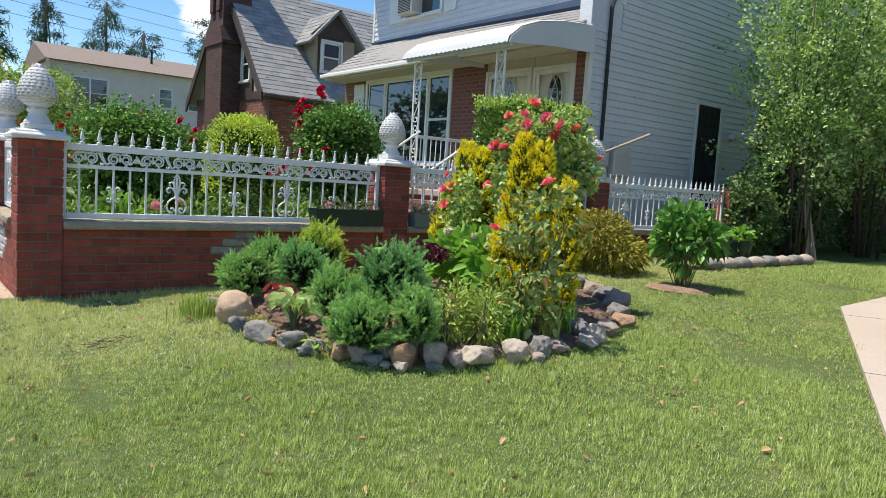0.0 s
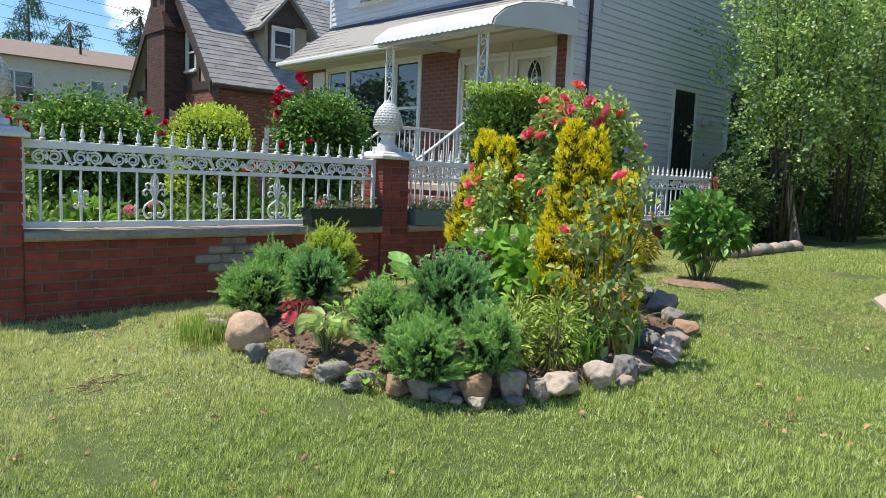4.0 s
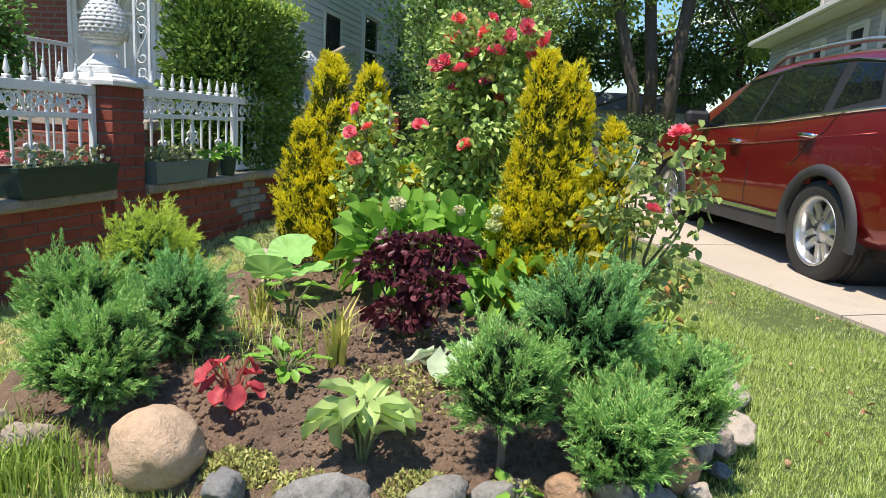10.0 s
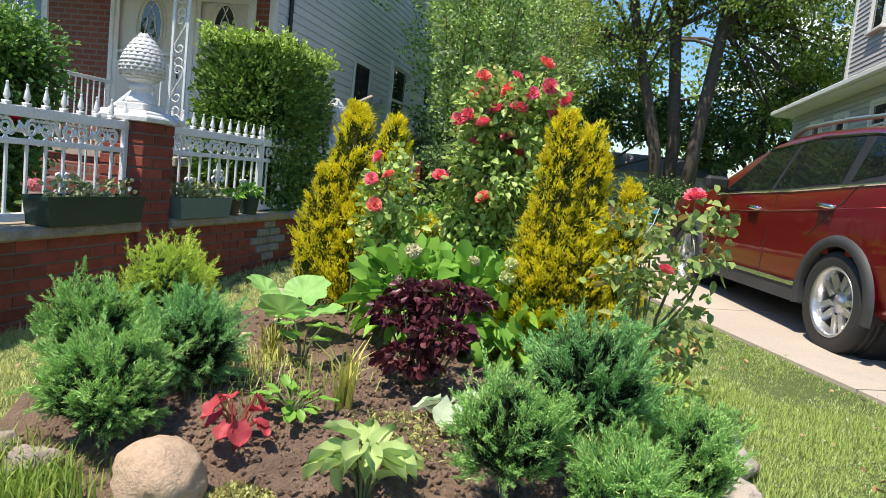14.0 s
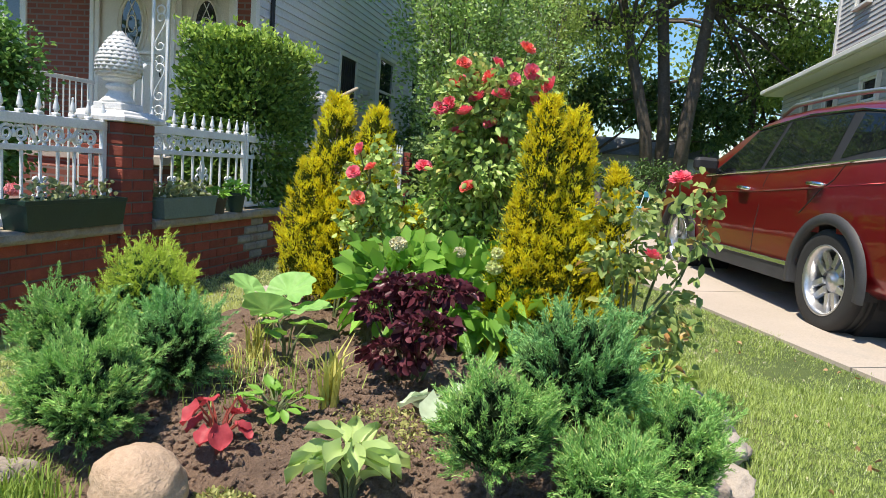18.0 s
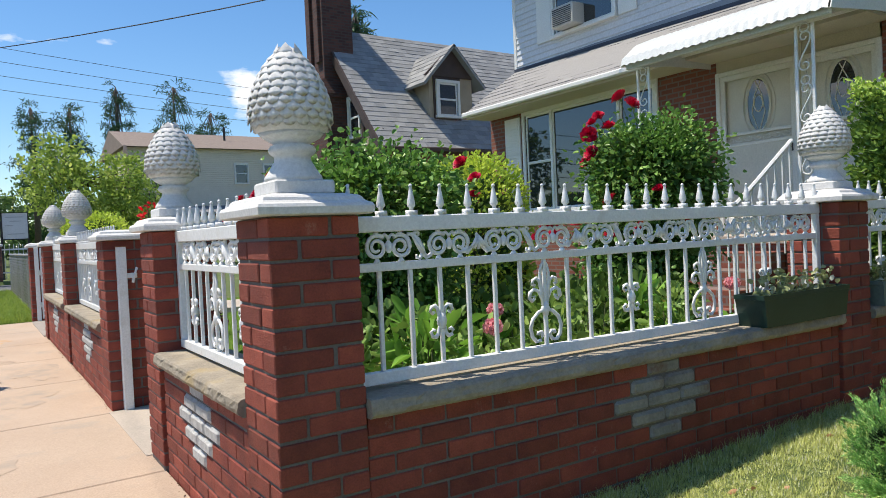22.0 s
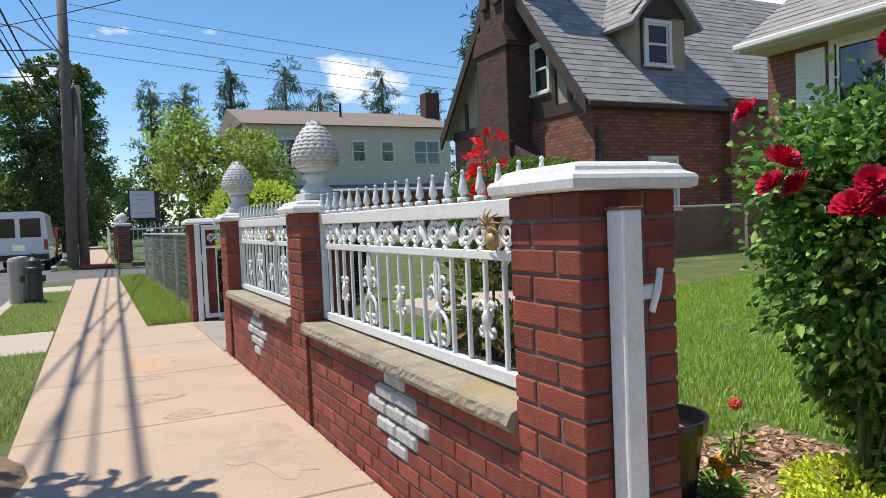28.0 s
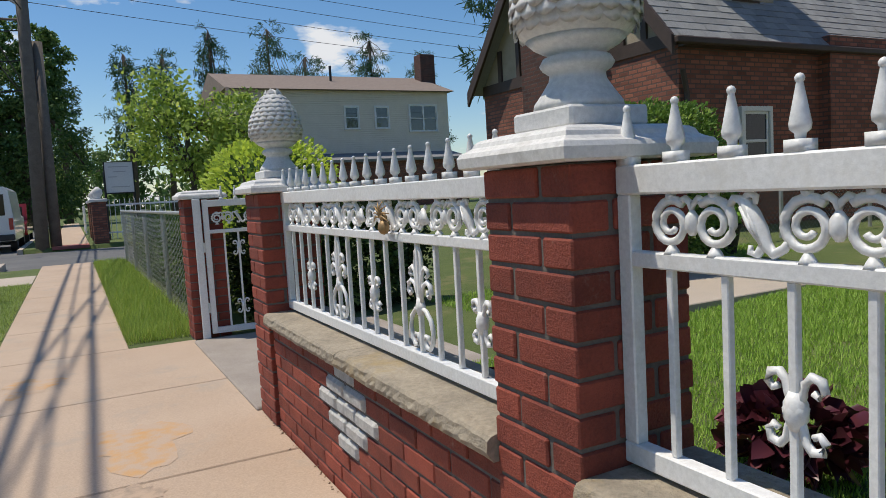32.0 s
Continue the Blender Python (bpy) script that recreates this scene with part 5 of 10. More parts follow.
def cluster_leaves(name, at, label, category, blobs, n, leaf, wid, mat, seed, stem_mat=M_STEM, droop=0.25, stems=8, group=""):
    th = thing(name, at, label, category, group)
    g = np.random.default_rng(seed)
    P, D = [], []
    tot = sum(b[3] * b[4] * b[5] for b in blobs)
    for b in blobs:
        k = int(n * b[3] * b[4] * b[5] / tot)
        p, d = ball_points(k, g, b[:3], b[3:6], 0.35)
        P.append(p)
        D.append(d + np.array([0, 0, 0.3]))
    rods = []
    for i in range(stems):
        b = blobs[i % len(blobs)]
        e = Vector(b[:3]) + Vector(g.normal(0, 0.4, 3) * np.array(b[3:6]))
        rods.append(tube([(e.x * 0.15, e.y * 0.15, -0.06), (e.x * 0.6, e.y * 0.6, e.z * 0.5), e], [0.006, 0.005, 0.003], 5))
    part("branchwork", join(*rods), stem_mat, th)
    part("foliage", leaf_mesh("foliage", np.concatenate(P), np.concatenate(D), leaf, wid, mat, g, 0.3, droop, 0.35), None, th)
    return th


hy = cluster_leaves("hydrangea", (2.62, -2.15, bed_z(2.62, -2.15)), "green hydrangea with cream flower heads", "shrub", [(-0.02, 0.2, 0.26, 0.26, 0.26, 0.2), (0.0, -0.15, 0.26, 0.26, 0.28, 0.2), (-0.12, -0.3, 0.16, 0.2, 0.2, 0.15)], 560, 0.14, 0.08, L_HYD, 51)


L_HEAD = leaf_mat("greenish_cream_florets", (0.50, 0.54, 0.22), (0.66, 0.66, 0.38), 0.5, 0.45, gain=1.3, warm=1.0)
P_LILAC = leaf_mat("pale_lilac_petals", (0.55, 0.34, 0.42), (0.66, 0.48, 0.54), 0.5, 0.3, gain=1.0, warm=1.0)


def flower_head(parent, x, y, z, r, mat, name="flower_head"):
    g = np.random.default_rng(int(abs(x * 1000) + abs(y * 100)))
    r *= 0.8
    p, d = ball_points(420, g, (0, 0, 0), (r, r, r * 0.8), 0.8)
    me = leaf_mesh(name, p, np.cross(d, g.normal(0, 1, d.shape)) + d * 0.35, r * 0.42, r * 0.5, mat, g, 0.1, 0.0, 0.3)
    put_mesh(name, me, parent, pose(x, y, z))


for fy, fz, r, m in ((-1.98, 0.72, 0.042, P_CREAM), (-2.26, 0.71, 0.03, P_CREAM), (-2.43, 0.72, 0.034, L_HEAD), (-2.42, 0.66, 0.04, L_HEAD), (-2.38, 0.57, 0.028, L_HEAD), (-2.35, 0.45, 0.034, L_HEAD), (-2.44, 0.42, 0.034, L_HEAD), (-1.95, 0.59, 0.045, P_LILAC)):
    flower_head(hy, 2.42 - 2.62, fy + 2.15, fz - bed_z(2.62, -2.15), r, m)
cluster_leaves("purple_smokebush", (1.96, -2.18, bed_z(1.96, -2.18)), "dark purple leafy shrub in the middle of the bed", "shrub", [(0.06, -0.03, 0.34, 0.13, 0.21, 0.045), (-0.13, -0.09, 0.235, 0.12, 0.12, 0.05), (0.02, 0.13, 0.26, 0.12, 0.10, 0.05), (-0.12, 0.03, 0.12, 0.10, 0.13, 0.05)], 900, 0.038, 0.038, L_PURP, 52, droop=0.45, stems=12)


def big_leaf_mesh(name, length, width, mat, cup=0.2, heart=True, seg=7):
    v, f = [], []
    for i in range(seg + 1):
        u = i / seg
        w = width / 2 * (math.sin(math.pi * min(1, 0.12 + u * 0.88)) ** 0.75 if heart else math.sin(math.pi * (0.06 + 0.94 * u)) ** 0.9)
        for q in (-1, -0.5, 0, 0.5, 1):
            v.append((w * q, length * u - (0.12 * length * abs(q) if heart and i == 0 else 0), cup * width * (abs(q) ** 1.5) * 0.8 - 0.5 * cup * length * u * u + 0.07 * width * q * q * math.sin(u * 11 + q * 2)))
    for i in range(seg):
        for q in range(4):
            f.append((i * 5 + q, i * 5 + q + 1, (i + 1) * 5 + q + 1, (i + 1) * 5 + q))
    me = to_mesh(name, v, f, True)
    me.materials.append(mat)
    return me


def leafy(name, x, y, label, category, mesh, count, stem, spread, seed, tilt=(20, 70), z=None, scale=(0.7, 1.15), mat=M_STEM):
    """A plant of separate large leaves, each on its own stalk."""
    th = thing(name, (x, y, bed_z(x, y) if z is None else z), label, category)
    q = random.Random(seed)
    for i in range(count):
        a = 360 * i / count + q.uniform(-25, 25)
        tl = q.uniform(*tilt)
        h = stem * q.uniform(0.55, 1.1)
        r = spread * q.uniform(0.35, 1)
        ca, sa = math.cos(radians(a + 90)), math.sin(radians(a + 90))
        end = (r * ca, r * sa, h)
        lf = new("leaf", mesh)
        lf.parent = th
        s = q.uniform(*scale)
        lf.matrix_basis = pose(*end, 0, 0, a) @ pose(0, 0, 0, 55 - tl) @ Matrix.Diagonal((s, s, s, 1))
        part("stalk", tube([(0, 0, -0.04), (r * 0.5 * ca, r * 0.5 * sa, h * 0.7), end], [0.005, 0.004, 0.003], 5), mat, th)
    return th


CAL = big_leaf_mesh("leaf", 0.09, 0.09, L_RED, 0.25)
M_REDST = surface("red_stalk", (0.25, 0.04, 0.03), (0.35, 0.08, 0.05), 9, 60, 0.6, 0.2)
leafy("caladium", 1.22, -1.80, "red-leaved caladium plant in dark soil", "plant", CAL, 11, 0.14, 0.075, 61, (60, 120), mat=M_REDST, scale=(0.55, 0.9))
HOS = big_leaf_mesh("leaf", 0.125, 0.072, L_HOSTA, 0.7, False)
leafy("hosta", 1.10, -2.24, "pale green hosta with drooping striped leaves", "plant", HOS, 26, 0.17, 0.07, 62, (-5, 125), scale=(0.5, 1.0))
def round_leaf(name, r, mat):
    """A broad scalloped leaf with folded veins, notched at the stalk."""
    v, f, n = [(0, 0, 0)], [], 40
    for k, t in enumerate((0.35, 0.7, 1.0)):
        for i in range(n + 1):
            a = math.pi * (-0.42 + 1.84 * i / n)
            e = r * t * (1 + (0.07 * math.cos(a * 9) if t == 1 else 0)) * (0.85 + 0.15 * math.sin(a))
            v.append((e * math.cos(a), e * math.sin(a) + r * 0.2, r * (0.05 * t * math.cos(a * 9 + 3.1) + 0.10 * t * t + 0.05 * t * math.sin(a * 3))))
    for i in range(n):
        f.append((0, 1 + i, 2 + i))
        for k in range(2):
            b = 1 + k * (n + 1) + i
            f.append((b, b + n + 1, b + n + 2, b + 1))
    me = to_mesh(name, v, f, True)
    me.materials.append(mat)
    return me


BIG = round_leaf("leaf", 0.125, L_BIG)
leafy("squash_plant", 2.3, -1.44, "broad-leaved squash seedling at the back of the bed", "plant", BIG, 4, 0.2, 0.13, 63, (5, 70), scale=(0.8, 1.1))
PAL = big_leaf_mesh("leaf", 0.15, 0.125, L_PALE, 0.3)
leafy("pale_hosta", 1.66, -2.38, "hosta with pale whitish leaves beside a juniper", "plant", PAL, 6, 0.10, 0.07, 64, (45, 95))
SML = big_leaf_mesh("leaf", 0.07, 0.035, L_HYD, 0.2, False)
leafy("seedling", 1.45, -1.87, "small dark green seedling in soil", "plant", SML, 22, 0.08, 0.08, 65, (10, 80))
leafy("seedling", 1.03, -2.66, "pale green seedling between rocks", "plant", SML, 7, 0.08, 0.04, 66, (20, 80))
MED = big_leaf_mesh("leaf", 0.10, 0.07, L_HYD, 0.2)
leafy("seedling", 2.0, -1.66, "leafy green seedling with oval leaves", "plant", MED, 7, 0.17, 0.10, 67, (20, 70))


def blade_tuft(name, x, y, z, label, mat, n, length, spread, seed, width=0.008, category="grass", group="", lean=0.5):
    """A tuft of arching blades in one mesh."""
    g = np.random.default_rng(seed)
    a = g.uniform(0, 2 * math.pi, n)
    L = length * g.uniform(0.5, 1.1, n)
    ln = lean * g.uniform(0.2, 1, n)
    b = np.stack([g.normal(0, spread * 0.3, n), g.normal(0, spread * 0.3, n), np.full(n, -0.01)], 1)
    e = np.stack([np.cos(a), np.sin(a), np.zeros(n)], 1)
    t = np.stack([-np.sin(a), np.cos(a), np.zeros(n)], 1) * width / 2
    up = np.array([[0, 0, 1.0]])
    m = b + e * (L * ln * 0.35)[:, None] + up * (L * 0.65)[:, None]
    tip = b + e * (L * ln * 1.0)[:, None] + up * (L * (1.0 - 0.45 * ln))[:, None]
    v = np.stack([b - t, b + t, m + t * 0.8, m - t * 0.8, tip + t * 0.1, tip - t * 0.1], 1).reshape(-1, 3)
    k = np.arange(n)[:, None] * 6
    q = np.concatenate([k + np.array([[0, 1, 2, 3]]), k + np.array([[3, 2, 4, 5]])], 0)
    ob = new(name, np_mesh(name, v, q, mat))
    ob.location = (x, y, z)
    return tagged(ob, label, category, group, "stuff")


L_RANK = leaf_mat("rank_green_blades", (0.09, 0.17, 0.03), (0.24, 0.36, 0.08), 0.5, 0.35, (0.4, 0.38, 0.16), 0.05)
blade_tuft("fine_grass", 1.75, -1.68, bed_z(1.75, -1.68), "thin wild grass and weeds over bare soil", L_RANK, 170, 0.10, 0.5, 87, 0.004, lean=1.0)
blade_tuft("striped_grass", 1.58, -2.0, bed_z(1.58, -2.0), "yellow-green striped grass tuft in the bed", L_YELL, 50, 0.26, 0.06, 71, 0.011)
blade_tuft("striped_grass", 2.05, -1.5, bed_z(2.05, -1.5), "yellowing grass tuft in the bed", L_YELL, 40, 0.20, 0.06, 72, 0.010)
blade_tuft("daylily", 2.0, -3.1, bed_z(2.0, -3.1), "green daylily leaves behind the rocks", L_HYD, 90, 0.28, 0.14, 73, 0.012, lean=0.8)
blade_tuft("daylily", 2.5, -3.0, bed_z(2.5, -3.0), "green daylily leaves behind the rocks", L_HYD, 70, 0.24, 0.14, 74, 0.012, lean=0.8)
for i, (x, y) in enumerate(((1.62, -2.98), (1.8, -3.08), (1.78, -2.86), (2.0, -2.95))):
    cluster_leaves("bed_perennial", (x, y, bed_z(x, y)), "narrow-leaved green perennial behind the edging rocks", "plant", [(0, 0, 0.13, 0.13, 0.12, 0.11), (0.02, 0, 0.22, 0.09, 0.09, 0.08)], 330, 0.055, 0.014, L_RANK, 140 + i, stems=9, group="bed perennials")
blade_tuft("daylily", 2.3, -3.12, bed_z(2.3, -3.12), "yellowish daylily leaves behind the rocks", L_YELL, 40, 0.24, 0.1, 75, 0.012, lean=0.8)
blade_tuft("fine_grass", 1.62, -1.65, bed_z(1.62, -1.65), "thin wild grass over bare soil", L_GRASS, 110, 0.11, 0.45, 76, 0.0035, lean=1.0)
blade_tuft("fine_grass", 1.85, -1.55, bed_z(1.85, -1.55), "thin reddish wild grass over bare soil", L_YELL, 70, 0.12, 0.25, 77, 0.004, lean=0.9)
blade_tuft("fine_grass", 0.86, -1.42, ground_z(0.86, -1.42), "rank grass clump beside the boulder", L_RANK, 600, 0.14, 0.24, 78, 0.005)
blade_tuft("fine_grass", 0.95, -1.2, ground_z(0.95, -1.2), "rank grass clump beside the juniper", L_RANK, 400, 0.13, 0.24, 79, 0.005)


def sedum(x, y, r, n, seed, label):
    g = np.random.default_rng(seed)
    a, q = g.uniform(0, 2 * math.pi, n), r * np.sqrt(g.uniform(0, 1, n))
    px, py = x + q * np.cos(a), y + q * np.sin(a) * 1.2
    pz = np.array([bed_z(u, w) for u, w in zip(px, py)]) + g.uniform(0.0, 0.045, n) * (1 - (q / r) ** 2)
    me = leaf_mesh("sedum", np.stack([px, py, pz], 1), np.tile([0, 0, 1.0], (n, 1)), 0.017, 0.008, L_SEDUM, g, 0.2, 0.1, 0.9)
    tagged(new("sedum", me), label, "ground cover", kind="stuff")


sedum(1.0, -1.93, 0.09, 1100, 81, "yellow-green sedum mat beside the boulder")
sedum(1.0, -2.43, 0.09, 900, 82, "yellow-green sedum mat in soil")
sedum(0.95, -2.13, 0.07, 350, 83, "yellow-green sedum mat behind a rock")
sedum(1.45, -2.35, 0.12, 350, 84, "trailing yellow-green ground cover")
sedum(1.06, -2.66, 0.06, 450, 85, "yellow-green sedum between rocks")
sedum(1.55, -2.2, 0.14, 350, 86, "trailing yellow-green ground cover")


def lawn_blades():
    g = np.random.default_rng(90)
    per, tufts = 10, 104000
    n = per * tufts
    # tufts, denser where the walk passes
    k = int(tufts * 0.72)
    tx = np.concatenate([g.uniform(-0.58, 3.2, k), g.uniform(2.5, 7.5, tufts - k)])
    ty = np.concatenate([g.uniform(-6.3, 0.0, k), g.uniform(-4.5, 0.0, tufts - k)])
    th_ = g.uniform(0.45, 1.5, tufts) * (1 + 0.5 * np.sin(tx * 5.1 + np.sin(ty * 3.3) * 2) * np.sin(ty * 4.3))
    x = np.repeat(tx, per) + g.normal(0, 0.013, n)
    y = np.repeat(ty, per) + g.normal(0, 0.013, n)
    hh = np.repeat(th_, per)
    keep = np.ones(n, bool)
    poly = np.array(RING)
    inside = np.zeros(n, bool)
    for i in range(len(poly)):
        (ax, ay), (bx, by) = poly[i], poly[(i + 1) % len(poly)]
        c = ((ay > y) != (by > y)) & (x < (bx - ax) * (y - ay) / (by - ay + 1e-9) + ax)
        inside ^= c
    drive = np.where(x < 5.5, (y + 5.006) * math.cos(DR_A) - (x - 2.203) * math.sin(DR_A) < -0.035 + 0.02 * np.sin(x * 17) + 0.012 * np.sin(x * 41), y < -3.30)
    cl7 = np.array([noise.noise((a * 15, b * 15, 9.0)) + 0.6 * noise.noise((a * 34, b * 34, 2.0)) for a, b in zip(x, y)])
    hh = hh * np.clip(1 + 0.8 * cl7, 0.45, 1.7)
    bare = np.array([noise.noise((a * 1.3, b * 1.3, 5.0)) for a, b in zip(x, y)])
    keep = ~inside & ~drive & (bare < g.uniform(0.12, 0.75, n)) & (np.hypot(x - 0.72, y + 1.62) > g.uniform(0.04, 0.22, n)) & (np.hypot(x - 0.82, y + 2.72) > g.uniform(0.03, 0.2, n)) & ~((x < -0.50 + 0.05 * np.sin(y * 9) + 0.05 * np.sin(y * 23)) & (y < -0.1))
    x, y, hh = x[keep], y[keep], hh[keep]
    m = len(x)
    z = 0.032 * np.clip(x - 0.4, 0, 7.0) + mound(x, y) - 0.004
    a = g.uniform(0, 2 * math.pi, m)
    L = g.uniform(0.010, 0.024, m) * hh * (1 + 0.9 * (y > -0.14))
    e = np.stack([np.cos(a), np.sin(a), np.zeros(m)], 1)
    t = np.stack([-np.sin(a), np.cos(a), np.zeros(m)], 1) * g.uniform(0.0010, 0.0021, m)[:, None]
    b = np.stack([x, y, z], 1)
    tip = b + e * (L * g.uniform(0.2, 0.8, m))[:, None] + np.array([[0, 0, 1.0]]) * L[:, None]
    v = np.stack([b - t, b + t, tip], 1)
    # the sunny strip along the garden wall and the walk is drier
    dry = y + g.normal(0, 0.3, m) > np.where(x < 0.9, -2.3, -1.75)
    for pick, mat, label in ((dry, L_GRASSD, "short sun-dried lawn grass along the wall"), (~dry, L_GRASS, "short green lawn grass with dry blades")):
        w = v[pick].reshape(-1, 3)
        tagged(new("lawn_grass", np_mesh("lawn_grass", w, np.arange(len(w)).reshape(-1, 3), mat)), label, "grass", kind="stuff")


lawn_blades()
g6 = np.random.default_rng(99)
cl = np.stack([g6.uniform(-0.3, 5.5, 420), g6.uniform(-4.4, -0.3, 420)], 1)
cl = cl[[ring_dist(a, b) < -0.1 and (b + 5.006) * math.cos(DR_A) - (a - 2.203) * math.sin(DR_A) > 0.1 for a, b in cl]]
cl = np.repeat(np.stack([cl[:, 0], cl[:, 1], 0.032 * np.clip(cl[:, 0] - 0.4, 0, 7) + mound(cl[:, 0], cl[:, 1]) + 0.035], 1), 8, 0)
tagged(new("clover_flower", leaf_mesh("clover_flower", cl + g6.normal(0, 0.003, cl.shape), g6.normal(0, 1, cl.shape), 0.009, 0.005, P_CREAM, g6)), "tiny white clover heads in the lawn", "clover", kind="stuff")


L_DRY = leaf_mat("dry_fallen_leaves", (0.28, 0.17, 0.08), (0.52, 0.38, 0.22), 0.7, 0.15, gain=1.0)
gl = np.random.default_rng(123)
lf = np.stack([gl.uniform(-0.4, 4.8, 260), gl.uniform(-4.6, -0.3, 260)], 1)
lf = lf[[ring_dist(a, b) < -0.12 and (b + 5.006) * math.cos(DR_A) - (a - 2.203) * math.sin(DR_A) > 0.1 for a, b in lf]]
lf = np.stack([lf[:, 0], lf[:, 1], 0.032 * np.clip(lf[:, 0] - 0.4, 0, 7) + mound(lf[:, 0], lf[:, 1]) + 0.018], 1)
tagged(new("fallen_leaves", leaf_mesh("fallen_leaves", lf, gl.normal(0, 1, lf.shape) * np.array([1, 1, 0.25]), 0.035, 0.02, L_DRY, gl, 0.4)), "small dry leaves fallen on the lawn", "leaf litter", kind="stuff")
twigs = []
for i in range(46):
    a, x, y = gl.uniform(0, 6.28), 0.22 + gl.normal(0, 0.05), -1.72 + gl.normal(0, 0.05)
    z = ground_z(x, y) + gl.uniform(0.012, 0.035)
    twigs.append(tube([(x, y, z), (x + 0.045 * math.cos(a), y + 0.045 * math.sin(a), z + gl.uniform(-0.01, 0.012))], [0.0028, 0.0014], 4))
tagged(part("twig_litter", join(*twigs), M_WOODY), "small heap of dark dry twigs on the lawn", "twigs", kind="stuff")


def grass_patch(name, x0, x1, y0, y1, n, label, seed, lo=0.02, hi=0.05, mat=None):
    g = np.random.default_rng(seed)
    x, y = g.uniform(x0, x1, n), g.uniform(y0, y1, n)
    z = 0.032 * np.clip(x - 0.4, 0, 7.0) - 0.006
    a = g.uniform(0, 2 * math.pi, n)
    L = g.uniform(lo, hi, n)
    e = np.stack([np.cos(a), np.sin(a), np.zeros(n)], 1)
    t = np.stack([-np.sin(a), np.cos(a), np.zeros(n)], 1) * g.uniform(0.002, 0.004, n)[:, None]
    b = np.stack([x, y, z], 1)
    tip = b + e * (L * g.uniform(0.2, 0.8, n))[:, None] + np.array([[0, 0, 1.0]]) * L[:, None]
    v = np.stack([b - t, b + t, tip], 1).reshape(-1, 3)
    tagged(new(name, np_mesh(name, v, np.arange(n * 3).reshape(-1, 3), mat or L_GRASS)), label, "grass", kind="stuff")


L_YARD = leaf_mat("fresh_lawn_blades", (0.09, 0.17, 0.024), (0.27, 0.39, 0.07), 0.5, 0.35, (0.44, 0.48, 0.15), 0.1, gain=1.6, patch=0.4, patch_scale=20, warm=1.0)
grass_patch("yard_grass", 1.92, 6.8, 3.25, 4.3, 45000, "short green lawn grass beside the mulch bed", 98, mat=L_YARD)
grass_patch("yard_grass", 0.4, 6.8, 4.3, 7.25, 110000, "short green lawn grass behind the fence", 91, mat=L_YARD)
grass_patch("yard_grass", 0.4, 6.8, 7.25, 8.45, 60000, "short green lawn grass behind the fence", 92, mat=L_YARD)
grass_patch("yard_grass", 2.2, 6.8, 9.9, 10.8, 16000, "short green lawn grass beyond the path", 93, mat=L_YARD)
grass_patch("far_lawn_grass", 7.4, 14.0, -3.2, -1.45, 60000, "short lawn grass towards the back of the yard", 89)
grass_patch("verge_grass", -2.24, -1.48, -1.0, 4.8, 24000, "green verge grass along the kerb", 94, 0.03, 0.07)
grass_patch("verge_grass", -2.24, -1.48, 6.4, 9.55, 9000, "green verge grass along the kerb", 95, 0.03, 0.07)
grass_patch("verge_grass", -2.24, -1.48, 11.25, 17.5, 16000, "green verge grass along the kerb", 96, 0.03, 0.07)
grass_patch("fence_grass", -0.5, 0.08, 11.0, 20.9, 24000, "long green grass under the chain-link fence", 97, 0.05, 0.15, L_RANK)

# ---- the white-sided house ----
HX, HY0, HY1, HXB, HX2 = 7.87, 1.55, 8.95, 21.0, 8.6
HG = 0.23                                   # ground at the house
house = thing("house", (0, 0, 0), "two-storey house with pale vinyl siding, brick front and white awning", "house")


def clap_side(y, x_of, z0, z1, holes, parent, step=0.112, facing=-1):
    """Clapboards on a wall of constant y; x_of(z) gives its ends; holes: (x0, x1, z0, z1)."""
    z = z0
    while z < z1 - 0.01:
        t = min(z + step, z1)
        a, b = x_of(z)
        cuts = sorted((h[0], h[1]) for h in holes if h[2] < z + step * 0.5 < h[3])
        runs, s = [], a
        for c0, c1 in cuts:
            runs.append((s, c0))
            s = c1
        runs.append((s, b))
        for r0, r1 in runs:
            if r1 - r0 > 0.02:
                poly = [(y, z), (y + facing * 0.024, z + 0.002), (y + facing * 0.006, t), (y, t)]
                part("clapboard", prism([(p[0], p[1]) for p in poly], r0, r1, "x"), M_SIDING, parent)
        z = t


def clap_front(x, y0, y1, z0, z1, holes, parent, step=0.112):
    z = z0
    while z < z1 - 0.01:
        t = min(z + step, z1)
        cuts = sorted((h[0], h[1]) for h in holes if h[2] < z + step * 0.5 < h[3])
        runs, s = [], y0
        for c0, c1 in cuts:
            runs.append((s, c0))
            s = c1
        runs.append((s, y1))
        for r0, r1 in runs:
            if r1 - r0 > 0.02:
                part("clapboard", prism([(x, z), (x - 0.024, z + 0.002), (x - 0.006, t), (x, t)], r0, r1, "y"), M_SIDING, parent)
        z = t


SDOOR, SWIN, SWIN2 = (10.95, 11.85, 0.62, 2.88), (13.05, 14.25, 1.75, 3.2), (15.6, 16.5, 1.9, 3.2)
ROOFZ = 6.9
